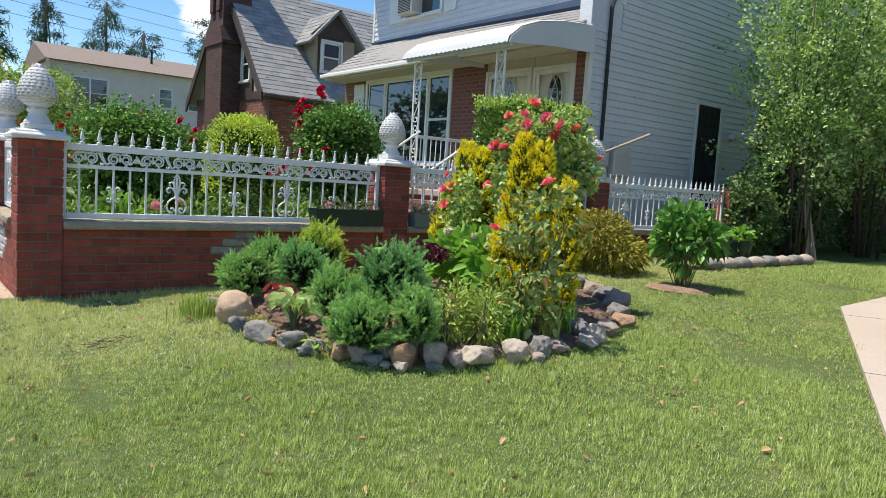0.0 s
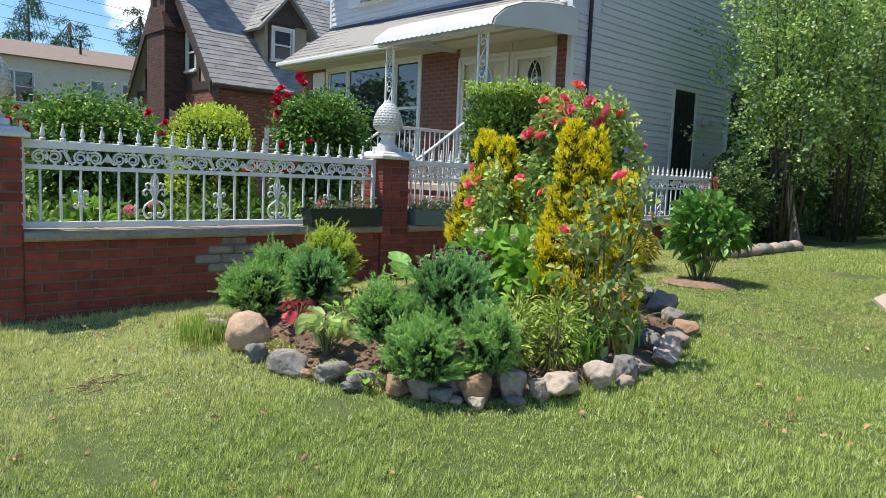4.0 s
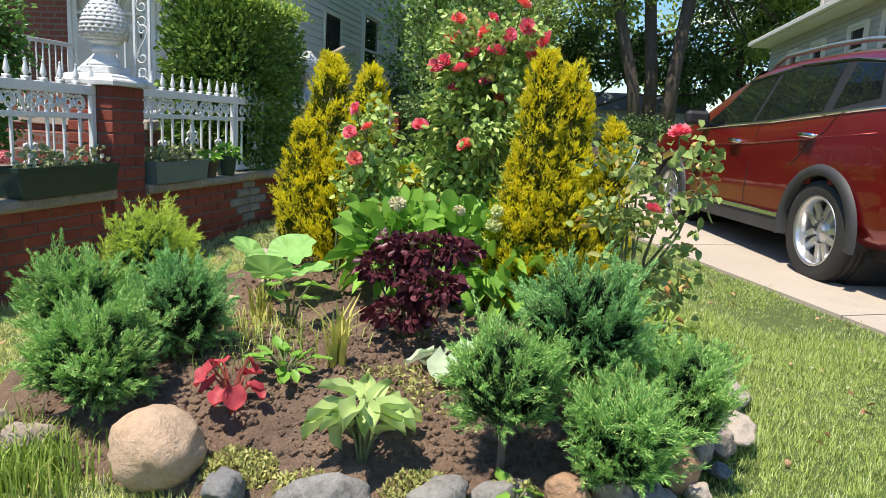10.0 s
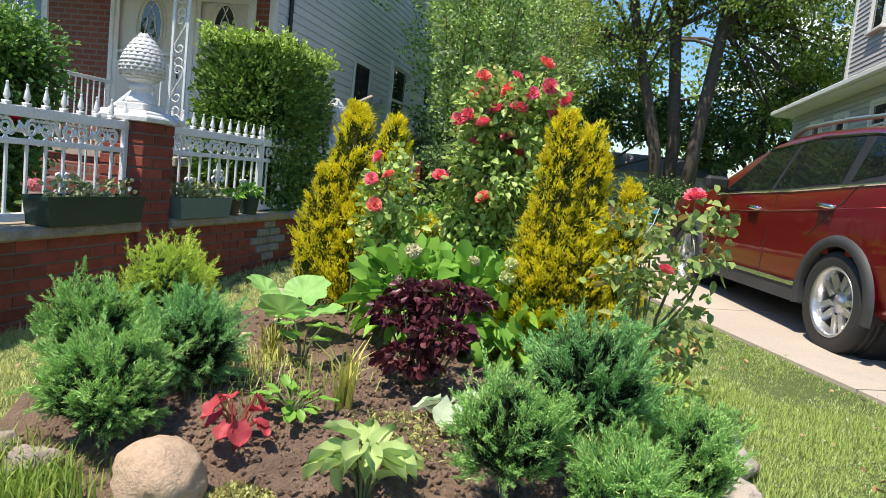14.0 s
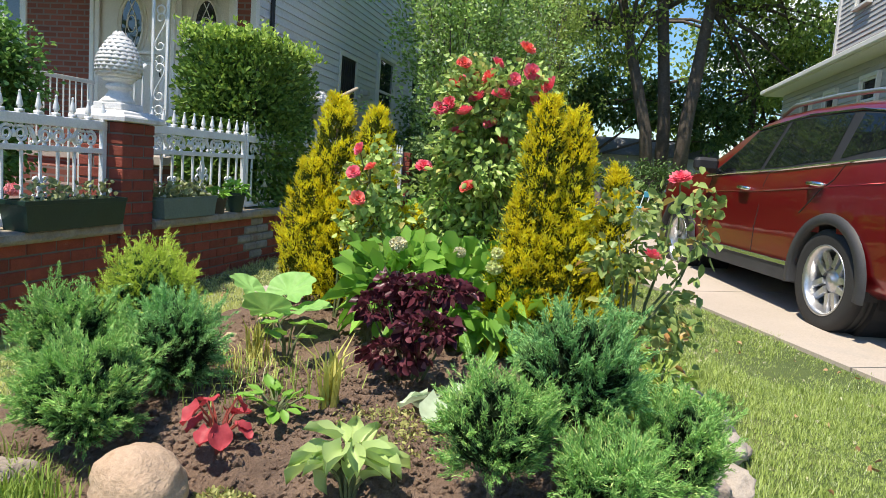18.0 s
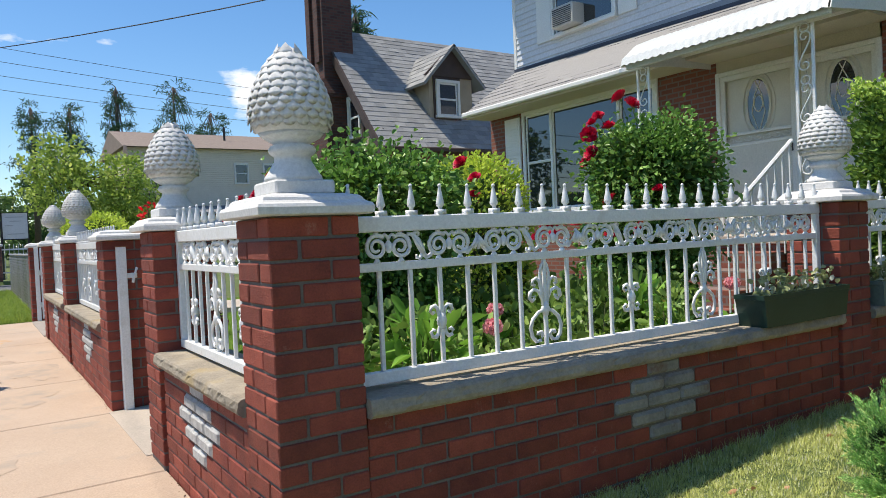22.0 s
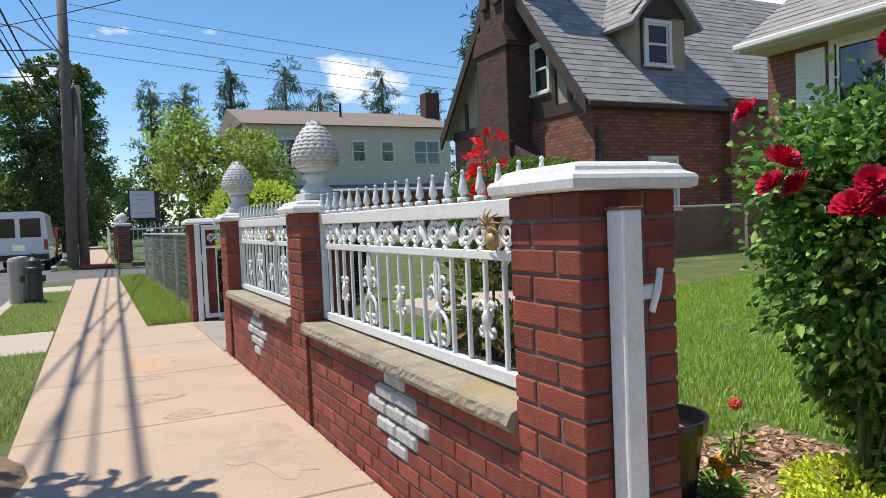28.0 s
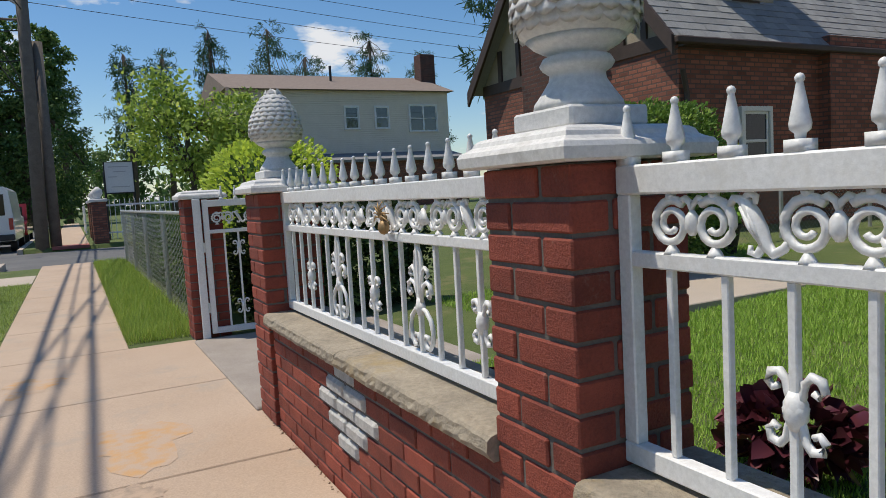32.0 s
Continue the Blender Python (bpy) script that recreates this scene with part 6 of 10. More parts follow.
# wall bodies
part("side_wall", box(HX + 0.01, HY0 + 0.002, HG - 0.2, HXB, HY0 + 0.25, 4.2), M_SIDING, house)
part("side_wall", box(HX2 + 0.01, HY0 + 0.002, 4.2, HXB, HY0 + 0.25, ROOFZ), M_SIDING, house)
part("far_wall", box(HX + 0.25, HY1 - 0.25, HG - 0.2, HXB, HY1, 3.6), M_SIDING, house)
part("far_wall", box(HX2 + 0.01, HY1 - 0.25, 3.6, HXB, HY1, ROOFZ), M_SIDING, house)
part("back_wall", box(HXB - 0.25, HY0 + 0.25, HG - 0.2, HXB, HY1 - 0.25, ROOFZ), M_SIDING, house)
part("upper_front_wall", box(HX2, HY0 + 0.25, 3.5, HX2 + 0.2, HY1 - 0.25, ROOFZ), M_SIDING, house)
clap_side(HY0, lambda z: (HX + 0.02 if z < 3.65 else HX2 + 0.02, HXB), HG, ROOFZ, [SDOOR, SWIN, SWIN2], house)
WIN_UP = (6.3, 7.75, 4.72, 6.1)
clap_front(HX2, HY0 + 0.02, HY1, 3.6, ROOFZ, [WIN_UP], house)
part("corner_board", box(HX - 0.005, HY0 - 0.03, HG, HX + 0.09, HY0 + 0.05, 3.65, 0.005), M_TRIMW, house)
part("corner_board", box(HX2 - 0.03, HY0 - 0.03, 4.1, HX2 + 0.07, HY0 + 0.05, ROOFZ, 0.005), M_TRIMW, house)
part("corner_board", box(HX2 - 0.03, HY1 - 0.05, 4.3, HX2 + 0.07, HY1 + 0.03, ROOFZ, 0.005), M_TRIMW, house)
# main roof, out of view; overhang widened so its shade covers the upper front
part("roof", prism([(HY0 - 0.4, ROOFZ - 0.05), (HY1 + 0.4, ROOFZ - 0.05), ((HY0 + HY1) / 2, ROOFZ + 2.3)], HX2 - 0.95, HXB + 0.35, "x"), M_SLATE, house)
# brick front: piers around window and doors
PICW = (4.95, 7.92, 1.45, 3.2)
DOOR_A, DOOR_B = (2.74, 3.90, 0.95, 3.12), (1.78, 2.70, 0.95, 3.10)
for y0, y1, z0, z1 in ((HY0 + 0.05, DOOR_B[0], HG - 0.2, 3.5), (DOOR_A[1], PICW[0], HG - 0.2, 3.5), (PICW[0], PICW[1], HG - 0.2, PICW[2]), (PICW[1], HY1, HG - 0.2, 3.5)):
    part("brick_front", box(HX, y0, z0, HX + 0.25, y1, z1), M_HBRICK, house)
for y0, y1, z0 in ((PICW[0], PICW[1], PICW[3]), (DOOR_A[0], DOOR_A[1], DOOR_A[3]), (DOOR_B[0], DOOR_B[1], DOOR_B[3])):
    part("lintel", box(HX + 0.01, y0, z0, HX + 0.25, y1, 3.5), M_CREAM, house)
part("door_mullion", box(HX - 0.004, DOOR_B[1], 0.9, HX + 0.25, DOOR_A[0], 3.5), M_CREAM, house)
part("front_frieze", box(HX - 0.02, HY0 + 0.06, 3.3, HX - 0.002, HY1, 3.5), M_CREAM, house)


def window_unit(parent, x, y0, y1, z0, z1, lights, axis="x", double=True, frame_mat=None, name="window", curtain=True, out=-1):
    """A window in a wall of constant x (or y), with frame, sill, sashes and panes."""
    fm = frame_mat or M_TRIMW

    def bx(a0, b0, c0, a1, b1, c1, bev=0.004):
        return box(a0, b0, c0, a1, b1, c1, bev) if axis == "x" else box(b0, a0, c0, b1, a1, c1, bev)
    d0, d1 = x + out * 0.03, x + 0.05 * -out
    lo, hi = min(d0, d1), max(d0, d1)
    w = part(name, bx(lo, y0 - 0.07, z1, hi, y1 + 0.07, z1 + 0.08), fm, parent, "")
    part("sill", bx(min(x + out * 0.07, d1), y0 - 0.09, z0 - 0.06, max(x + out * 0.07, d1), y1 + 0.09, z0), fm, w)
    for a in (y0 - 0.07, y1):
        part("jamb", bx(lo, a, z0, hi, a + 0.07, z1), fm, w)
    n = len(lights)
    tot = sum(lights)
    s = y0
    for i, q in enumerate(lights):
        e = s + (y1 - y0) * q / tot
        if i:
            part("mullion", bx(lo, s - 0.03, z0, hi, s + 0.03, z1), fm, w)
        g0 = x + 0.02 * -out
        part("pane", bx(min(g0, g0 - out * 0.012), s + 0.03, z0 + 0.02, max(g0, g0 - out * 0.012), e - 0.03, z1 - 0.02, 0), M_GLASS, w)
        for a0, a1, b0, b1 in ((s + 0.02, s + 0.055, z0, z1), (e - 0.055, e - 0.02, z0, z1), (s + 0.055, e - 0.055, z0, z0 + 0.045), (s + 0.055, e - 0.055, z1 - 0.045, z1)):
            part("sash", bx(min(x, g0), a0, b0, max(x, g0), a1, b1), fm, w)
        if double and q < max(lights) + 0.01 and not (len(lights) == 3 and i == 1):
            part("meeting_rail", bx(min(x, g0), s + 0.055, (z0 + z1) / 2 - 0.025, max(x, g0), e - 0.055, (z0 + z1) / 2 + 0.025), fm, w)
        s = e
    return w


window_unit(house, HX, PICW[0], PICW[1], PICW[2], PICW[3], (1, 2.2, 1))
window_unit(house, HX2 - 0.045, WIN_UP[0], WIN_UP[1], WIN_UP[2], WIN_UP[3], (1,))
for y0 in (WIN_UP[0] - 0.5, WIN_UP[1] + 0.1):
    sh = part("shutter", box(HX2 - 0.05, y0, WIN_UP[2] - 0.05, HX2 - 0.026, y0 + 0.4, WIN_UP[3] + 0.05, 0.004), M_TRIMW, house, "white louvred shutter")
sh = part("shutter", box(HX - 0.04, PICW[1] + 0.12, PICW[2], HX - 0.003, PICW[1] + 0.55, PICW[3], 0.004), M_TRIMW, house, "white louvred shutter")
for i in range(30):
    z = PICW[2] + 0.05 + i * 0.056
    part("louvre", box(HX - 0.052, PICW[1] + 0.16, z, HX - 0.04, PICW[1] + 0.51, z + 0.038, 0.004), M_TRIMW, sh)
for w3 in (SWIN, SWIN2):
    window_unit(house, HY0 - 0.045, w3[0] + 0.07, w3[1] - 0.07, w3[2] + 0.06, w3[3] - 0.08, (1,), "y")
M_AC = surface("beige_metal", (0.5, 0.49, 0.45), (0.6, 0.58, 0.54), 4, 60, 0.5, 0.2)
ac = part("air_conditioner", box(HX2 - 0.32, 7.0, 4.74, HX2 - 0.01, 7.55, 5.12, 0.02), M_AC, house, "beige window air conditioner")
for i in range(9):
    part("grille_slat", box(HX2 - 0.327, 7.04, 4.78 + i * 0.034, HX2 - 0.318, 7.51, 4.797 + i * 0.034), M_BLACK, ac)


M_FLASH = surface("slate_blue_flashing", (0.025, 0.03, 0.05), (0.04, 0.05, 0.08), 3, 40, 0.6, 0.1)


def shingle_roof(name, a0, a1, b0, b1, parent, mat, rows, width=0.3, seed=1, label="", thick=0.012):
    """A sloping roof between the eave line a0-a1 and the top line b0-b1, covered with separate shingles."""
    a0, a1, b0, b1 = map(Vector, (a0, a1, b0, b1))
    nrm = (a1 - a0).cross(b0 - a0).normalized()
    if nrm.z < 0:
        nrm = -nrm
    dk = part(name, ([a0 - nrm * 0.06, a1 - nrm * 0.06, b1 - nrm * 0.06, b0 - nrm * 0.06, a0, a1, b1, b0], [(0, 1, 2, 3), (4, 5, 6, 7), (0, 1, 5, 4), (1, 2, 6, 5), (2, 3, 7, 6), (3, 0, 4, 7)]), mat, parent, label)
    q = random.Random(seed)
    v, f = [], []
    for r in range(rows):
        t0, t1 = r / rows, min(1, (r + 1.15) / rows)
        L0, L1, U0, U1 = a0.lerp(b0, t0), a1.lerp(b1, t0), a0.lerp(b0, t1), a1.lerp(b1, t1)
        n = max(1, int((L1 - L0).length / width))
        off = 0.5 * (r % 2) / n
        for i in range(n + 1):
            s0, s1 = max(0, (i - 0.5) / n + off), min(1, (i + 0.5) / n + off - 0.006 / width / n)
            if s1 - s0 < 0.02 / n:
                continue
            e = q.uniform(0.7, 1.5) * thick
            c = [L0.lerp(L1, s0), L0.lerp(L1, s1), U0.lerp(U1, s1), U0.lerp(U1, s0)]
            k = len(v)
            v += [c[0] + nrm * 0.002, c[1] + nrm * 0.002, c[0] + nrm * e, c[1] + nrm * e, c[2] + nrm * 0.003, c[3] + nrm * 0.003]
            f += [(k, k + 1, k + 3, k + 2), (k + 2, k + 3, k + 4, k + 5)]
    part("shingle_coat", (v, f), mat, dk, "")
    return dk


def shingle_mat(name, a, b):
    m, nt, nd, lk, p = mat_base(name)
    geo = nd.new("ShaderNodeNewGeometry")
    c = ramp(nt, geo.outputs["Random Per Island"], [(0.0, a), (1.0, b)])
    c = mixc(nt, 0.4, c, ramp(nt, tex_noise(nt, 40, 4, 0.7, geo.outputs["Position"]), [(0.3, tuple(x * 0.6 for x in a)), (0.7, b)]))
    lk.new(c, p.inputs["Base Color"])
    p.inputs["Roughness"].default_value = 0.85
    return m


M_SHING = shingle_mat("grey_asphalt_shingles", (0.24, 0.23, 0.23), (0.34, 0.33, 0.32))
M_TSLATE = shingle_mat("blue_grey_slates", (0.19, 0.195, 0.20), (0.36, 0.36, 0.355))
part("flashing", prism([(HY0 + 0.1, 4.15), (HY1 + 0.02, 4.29), (HY1 + 0.02, 4.345), (HY0 + 0.1, 4.205)], HX2 - 0.045, HX2 - 0.026, "x"), M_FLASH, house, "dark slate-blue flashing strip")
shingle_roof("skirt_roof", (HX - 0.6, HY0 + 0.1, 3.38), (HX - 0.6, HY1 + 0.02, 3.38), (HX2 - 0.005, HY0 + 0.1, 4.16), (HX2 - 0.005, HY1 + 0.02, 4.30), house, M_SHING, 9, 0.3, 3, "grey shingled skirt roof")
part("soffit", box(HX - 0.58, HY0 + 0.12, 3.27, HX - 0.003, HY1 - 0.01, 3.31), M_CREAM, house, "cream soffit")
part("gutter", box(HX - 0.68, HY0 + 0.1, 3.3, HX - 0.6, HY1 + 0.04, 3.39, 0.02), M_TRIMW, house, "white gutter")
part("flashing", box(HX2 - 0.035, HY0 + 0.05, 4.19, HX2 - 0.012, HY1, 4.34, 0.003), surface("blue_grey_flashing", (0.16, 0.19, 0.24), (0.22, 0.25, 0.30), 3, 50, 0.5, 0.1), house)

# ---- porch with awning ----
porch = thing("porch", (0, 0, 0), "raised brick porch with white iron posts and a curved metal awning", "porch")
PFL = 0.95
part("porch_floor", box(HX - 1.75, HY0 + 0.1, PFL - 0.1, HX - 0.002, 3.95, PFL, 0.01), M_DRIVE, porch)
part("porch_base", box(HX - 1.7, HY0 + 0.15, HG - 0.2, HX - 0.003, 3.9, PFL - 0.1), M_HBRICK, porch)
for i in range(4):
    part("step", box(HX - 1.7 - 0.28 * (i + 1), 2.0, HG - 0.2, HX - 1.705 - 0.28 * i, 3.6, PFL - 0.17 * (i + 1), 0.008), M_HBRICK, porch, "red brick step")
M_AWN = surface("white_painted_metal", (0.56, 0.58, 0.58), (0.66, 0.68, 0.68), 2, 50, 0.4, 0.1, 0.002)
# awning: ribbed sheet that curves down at its front
prof = [(HX - 0.05, 3.62), (HX - 0.7, 3.56), (HX - 1.25, 3.46), (HX - 1.6, 3.33), (HX - 1.82, 3.16), (HX - 1.86, 3.06)]
v, f = [], []
ny = 46
for j in range(ny + 1):
    y = 1.42 + (3.95 - 1.42) * j / ny
    for k, (px, pz) in enumerate(prof):
        v.append((px, y, pz + (0.018 if j % 2 else 0.0)))
npf = len(prof)
for j in range(ny):
    for k in range(npf - 1):
        f.append((j * npf + k, j * npf + k + 1, (j + 1) * npf + k + 1, (j + 1) * npf + k))
part("awning_sheet", (v, f), M_AWN, porch, "white ribbed awning sheet")
for y in (1.40, 3.955):
    part("awning_side", prism([(HX - 1.84, 3.06), (HX - 1.8, 3.16), (HX - 1.58, 3.32), (HX - 1.23, 3.45), (HX - 0.7, 3.55), (HX - 0.03, 3.6), (HX - 0.03, 3.2), (HX - 0.9, 3.16)], y, y + 0.012, "y"), M_AWN, porch)
part("awning_beam", box(HX - 1.78, 1.45, 3.03, HX - 1.72, 3.93, 3.09, 0.004), M_AWN, porch)


def iron_post(x, y, z0, z1, parent):
    """Openwork post facing the street: two uprights with tall S scrolls and rings between."""
    p = part("post", box(x - 0.012, y - 0.10, z0, x + 0.012, y - 0.07, z1, 0.003), M_PAINT, parent, "white scrolled iron post")
    part("upright", box(x - 0.012, y + 0.07, z0, x + 0.012, y + 0.10, z1, 0.003), M_PAINT, p)
    half = []
    for i in range(15):
        a = -math.pi + 2 * math.pi * i / 14
        r = 0.016 + 0.046 * i / 14
        half.append((0, r * math.cos(a), 0.14 + r * math.sin(a)))
    half += [(0, -0.05, 0.09), (0, -0.024, 0.04)]
    s_curve = tube(half + [(0, 0, 0)] + [(0, -b, -c) for a, b, c in half[::-1]], 0.009, 6)
    ring = tube([(0, 0.045 * math.cos(a * 0.5236), 0.045 * math.sin(a * 0.5236)) for a in range(13)], 0.008, 6)
    me, mr = cast("scroll", s_curve), cast("ring", ring)
    n = int((z1 - z0) / 0.5)
    for i in range(n):
        zc = z0 + (i + 0.5) * (z1 - z0) / n
        put_mesh("scroll", me, p, pose(x, y, zc))
        put_mesh("ring", mr, p, pose(x, y, zc + 0.5 * (z1 - z0) / n - 0.03))


for y in (1.78, 3.8):
    iron_post(HX - 1.62, y, PFL, 3.03, porch)
# stair rails
for y in (1.95, 3.65):
    rail = part("handrail", tube([(HX - 1.62, y, PFL + 0.95), (HX - 2.3, y, PFL + 0.5), (HX - 2.75, y, PFL + 0.22)], 0.022, 6), M_PAINT, porch, "white sloping handrail")
    for i in range(9):
        t = i / 8
        x = HX - 1.66 - 1.08 * t
        part("baluster", box(x - 0.007, y - 0.007, max(HG, PFL - 0.75 * t - 0.1), x + 0.007, y + 0.007, PFL + 0.93 - 0.72 * t), M_PAINT, rail)
pr = part("porch_rail", box(HX - 1.66, 3.78, PFL + 0.85, HX - 0.05, 3.82, PFL + 0.9, 0.004), M_PAINT, porch)
for i in range(14):
    part("baluster", box(HX - 1.6 + 0.11 * i, 3.793, PFL, HX - 1.586 + 0.11 * i, 3.807, PFL + 0.85), M_PAINT, pr)

M_DOORW = surface("white_door_paint", (0.62, 0.59, 0.53), (0.70, 0.67, 0.60), 3, 60, 0.5, 0.15)


def front_door(d, label):
    y0, y1, z0, z1 = d
    th = thing("front_door", (0, 0, 0), label, "door")
    part("door_leaf", box(HX + 0.06, y0 + 0.06, z0, HX + 0.11, y1 - 0.06, z1 - 0.06, 0.004), M_DOORW, th)
    for a0, a1, b0, b1 in ((y0, y0 + 0.06, z0, z1), (y1 - 0.06, y1, z0, z1), (y0 + 0.06, y1 - 0.06, z1 - 0.06, z1)):
        part("frame", box(HX - 0.03, a0, b0, HX + 0.13, a1, b1, 0.006), M_TRIMW, th)
    yc, zo, n = (y0 + y1) / 2, z0 + 1.66, 26
    ov = [(yc + 0.165 * math.cos(2 * math.pi * i / n), zo + 0.35 * math.sin(2 * math.pi * i / n)) for i in range(n)]
    part("oval_glass", prism(ov, HX + 0.045, HX + 0.058, "x"), M_GLASS, th, "dark oval leaded glass")
    part("oval_rim", tube([(HX + 0.045, a, b) for a, b in ov + ov[:2]], 0.016, 6), M_DOORW, th)
    part("oval_moulding", tube([(HX + 0.055, yc + (a - yc) * 1.35, zo + (b - zo) * 1.2) for a, b in ov + ov[:2]], 0.010, 5), M_DOORW, th)
    for q in (-0.06, 0.06):
        part("leading", tube([(HX + 0.042, yc + q * 0.2, zo - 0.33), (HX + 0.042, yc + q * 1.5, zo - 0.1), (HX + 0.042, yc + q * 0.9, zo + 0.12), (HX + 0.042, yc - q * 0.6, zo + 0.31)], 0.007, 5), M_DOORW, th)
    part("leading", tube([(HX + 0.042, yc + 0.06 * math.cos(a / 8 * math.pi), zo + 0.02 + 0.11 * math.sin(a / 8 * math.pi)) for a in range(18)], 0.007, 5), M_DOORW, th)
    # storm door: slim frame, scrolled rail at mid height, sheet below
    for a0, a1, b0, b1 in ((y0 + 0.06, y0 + 0.12, z0, z1 - 0.06), (y1 - 0.12, y1 - 0.06, z0, z1 - 0.06), (y0 + 0.12, y1 - 0.12, z0, z0 + 0.2), (y0 + 0.12, y1 - 0.12, z0 + 1.15, z0 + 1.19), (y0 + 0.12, y1 - 0.12, z0 + 1.29, z0 + 1.33), (y0 + 0.12, y1 - 0.12, z1 - 0.13, z1 - 0.06)):
        part("storm_frame", box(HX + 0.0, a0, b0, HX + 0.025, a1, b1, 0.003), M_TRIMW, th)
    part("kick_sheet", box(HX + 0.008, y0 + 0.12, z0 + 0.2, HX + 0.016, y1 - 0.12, z0 + 1.15), M_DOORW, th)
    k = int((y1 - y0 - 0.24) / 0.13)
    for i in range(k):
        yy = y0 + 0.12 + (i + 0.5) * (y1 - y0 - 0.24) / k
        part("rail_scroll", tube([(HX + 0.012, yy + (0.012 + 0.006 * a) * math.cos(a * 0.7), z0 + 1.24 + (0.008 + 0.004 * a) * math.sin(a * 0.7)) for a in range(10)], 0.006, 5), M_TRIMW, th)
    part("handle", tube([(HX - 0.02, y0 + 0.1, z0 + 1.0), (HX - 0.03, y0 + 0.1, z0 + 1.05), (HX - 0.02, y0 + 0.1, z0 + 1.1)], 0.01, 6), M_BLACK, th)


front_door(DOOR_A, "cream front door with oval glass behind a storm door")
front_door(DOOR_B, "cream front door with oval glass beside the brick corner")
# side door with iron security door, wall boxes, pipe
sd = thing("side_door", (0, 0, 0), "black iron security door in a white frame", "door")
for a0, a1, b0, b1 in ((SDOOR[0], SDOOR[0] + 0.07, SDOOR[2], SDOOR[3]), (SDOOR[1] - 0.07, SDOOR[1], SDOOR[2], SDOOR[3]), (SDOOR[0] + 0.07, SDOOR[1] - 0.07, SDOOR[3] - 0.07, SDOOR[3])):
    part("frame", box(a0, HY0 - 0.035, b0, a1, HY0 + 0.0, b1, 0.003), M_TRIMW, sd)
part("door_leaf", box(SDOOR[0] + 0.07, HY0 - 0.014, SDOOR[2], SDOOR[1] - 0.07, HY0 - 0.002, SDOOR[3] - 0.07), M_BLACK, sd)
for i in range(7):
    part("iron_bar", box(SDOOR[0] + 0.13 + i * 0.105, HY0 - 0.032, SDOOR[2] + 0.05, SDOOR[0] + 0.145 + i * 0.105, HY0 - 0.018, SDOOR[3] - 0.12), M_BLACK, sd)
part("stoop", box(SDOOR[0] - 0.2, HY0 - 0.9, HG - 0.2, SDOOR[1] + 0.2, HY0 - 0.04, SDOOR[2] - 0.01, 0.01), M_DRIVE, sd)
dp = thing("service_cable", (0, 0, 0), "black service cable down the house corner", "cable")
part("cable", tube([(HX2 - 0.1, HY0 - 0.05, 5.3), (HX2 - 0.08, HY0 - 0.06, 4.6), (HX + 0.42, HY0 - 0.05, 4.0), (HX + 0.42, HY0 - 0.05, 1.9)], 0.03, 6), M_BLACK, dp)
part("meter_box", box(HX + 0.3, HY0 - 0.14, 1.5, HX + 0.55, HY0 - 0.03, 1.9, 0.02), M_AC, dp)
part("service_panel", box(HX + 0.65, HY0 - 0.16, 1.35, HX + 1.1, HY0 - 0.03, 1.85, 0.02), M_AC, dp)
part("overhead_wire", tube([(HX2 - 0.1, HY0 - 0.05, 5.3)] + [(HX2 - 0.1 - 12.0 * t, HY0 + 24 * t, 5.3 + 1.7 * t - 1.6 * t * (1 - t)) for t in [i / 12 for i in range(1, 13)]], 0.012, 5), M_BLACK, dp)
for x0, z0, nm in ((12.15, 2.3, "wall_lamp"), (14.6, 3.75, "flood_lamp")):
    wl_ = thing(nm, (x0, HY0 - 0.02, z0), "small grey wall light on the siding", "lamp")
    part("plate", box(-0.06, -0.02, -0.1, 0.06, 0.0, 0.1, 0.006), M_AC, wl_)
    part("head", box(-0.08, -0.16, -0.05, 0.08, -0.02, 0.06, 0.02), M_AC, wl_)

# ---- the brick tudor house ----
tudor = thing("tudor_house", (0, 0, 0), "dark brick tudor house with slate roof, dormer and tall chimney", "house")
TX, TY0, TY1, TXB = 7.62, 12.6, 18.3, 19.0
TE, TR = 3.45, 6.75                             # eave and ridge heights
TYM = (TY0 + TY1) / 2
part("south_wall", box(TX + 0.25, TY0, 0, TXB, TY0 + 0.25, TE), M_TBRICK, tudor)
part("south_bay", box(11.0, TY0 - 0.22, 0, 16.0, TY0, TE - 0.05), M_TBRICK, tudor)
part("gable_wall", box(TX, TY0, 0, TX + 0.25, TY1, TE - 0.2), M_TBRICK, tudor)
part("gable_stucco", prism([(TY0, TE - 0.2), (TY1, TE - 0.2), (TY1, TE), (TYM, TR - 0.1), (TY0, TE)], TX + 0.02, TX + 0.25, "x"), M_STUCCO, tudor)
part("north_wall", box(TX + 0.25, TY1 - 0.25, 0, TXB, TY1, TE), M_TBRICK, tudor)
part("back_wall", box(TXB - 0.25, TY0 + 0.25, 0, TXB, TY1 - 0.25, TR), M_TBRICK, tudor)
OV = 0.2
slope = (TR - TE) / (TYM - TY0)
shingle_roof("roof", (TX - 0.3, TY0 - OV, TE - OV * slope), (TXB, TY0 - OV, TE - OV * slope), (TX - 0.3, TYM, TR), (TXB, TYM, TR), tudor, M_TSLATE, 26, 0.28, 8, "slate roof slope")
shingle_roof("roof", (TX - 0.3, TY1 + OV, TE - OV * slope), (TXB, TY1 + OV, TE - OV * slope), (TX - 0.3, TYM, TR), (TXB, TYM, TR), tudor, M_TSLATE, 20, 0.4, 9, "slate roof slope")
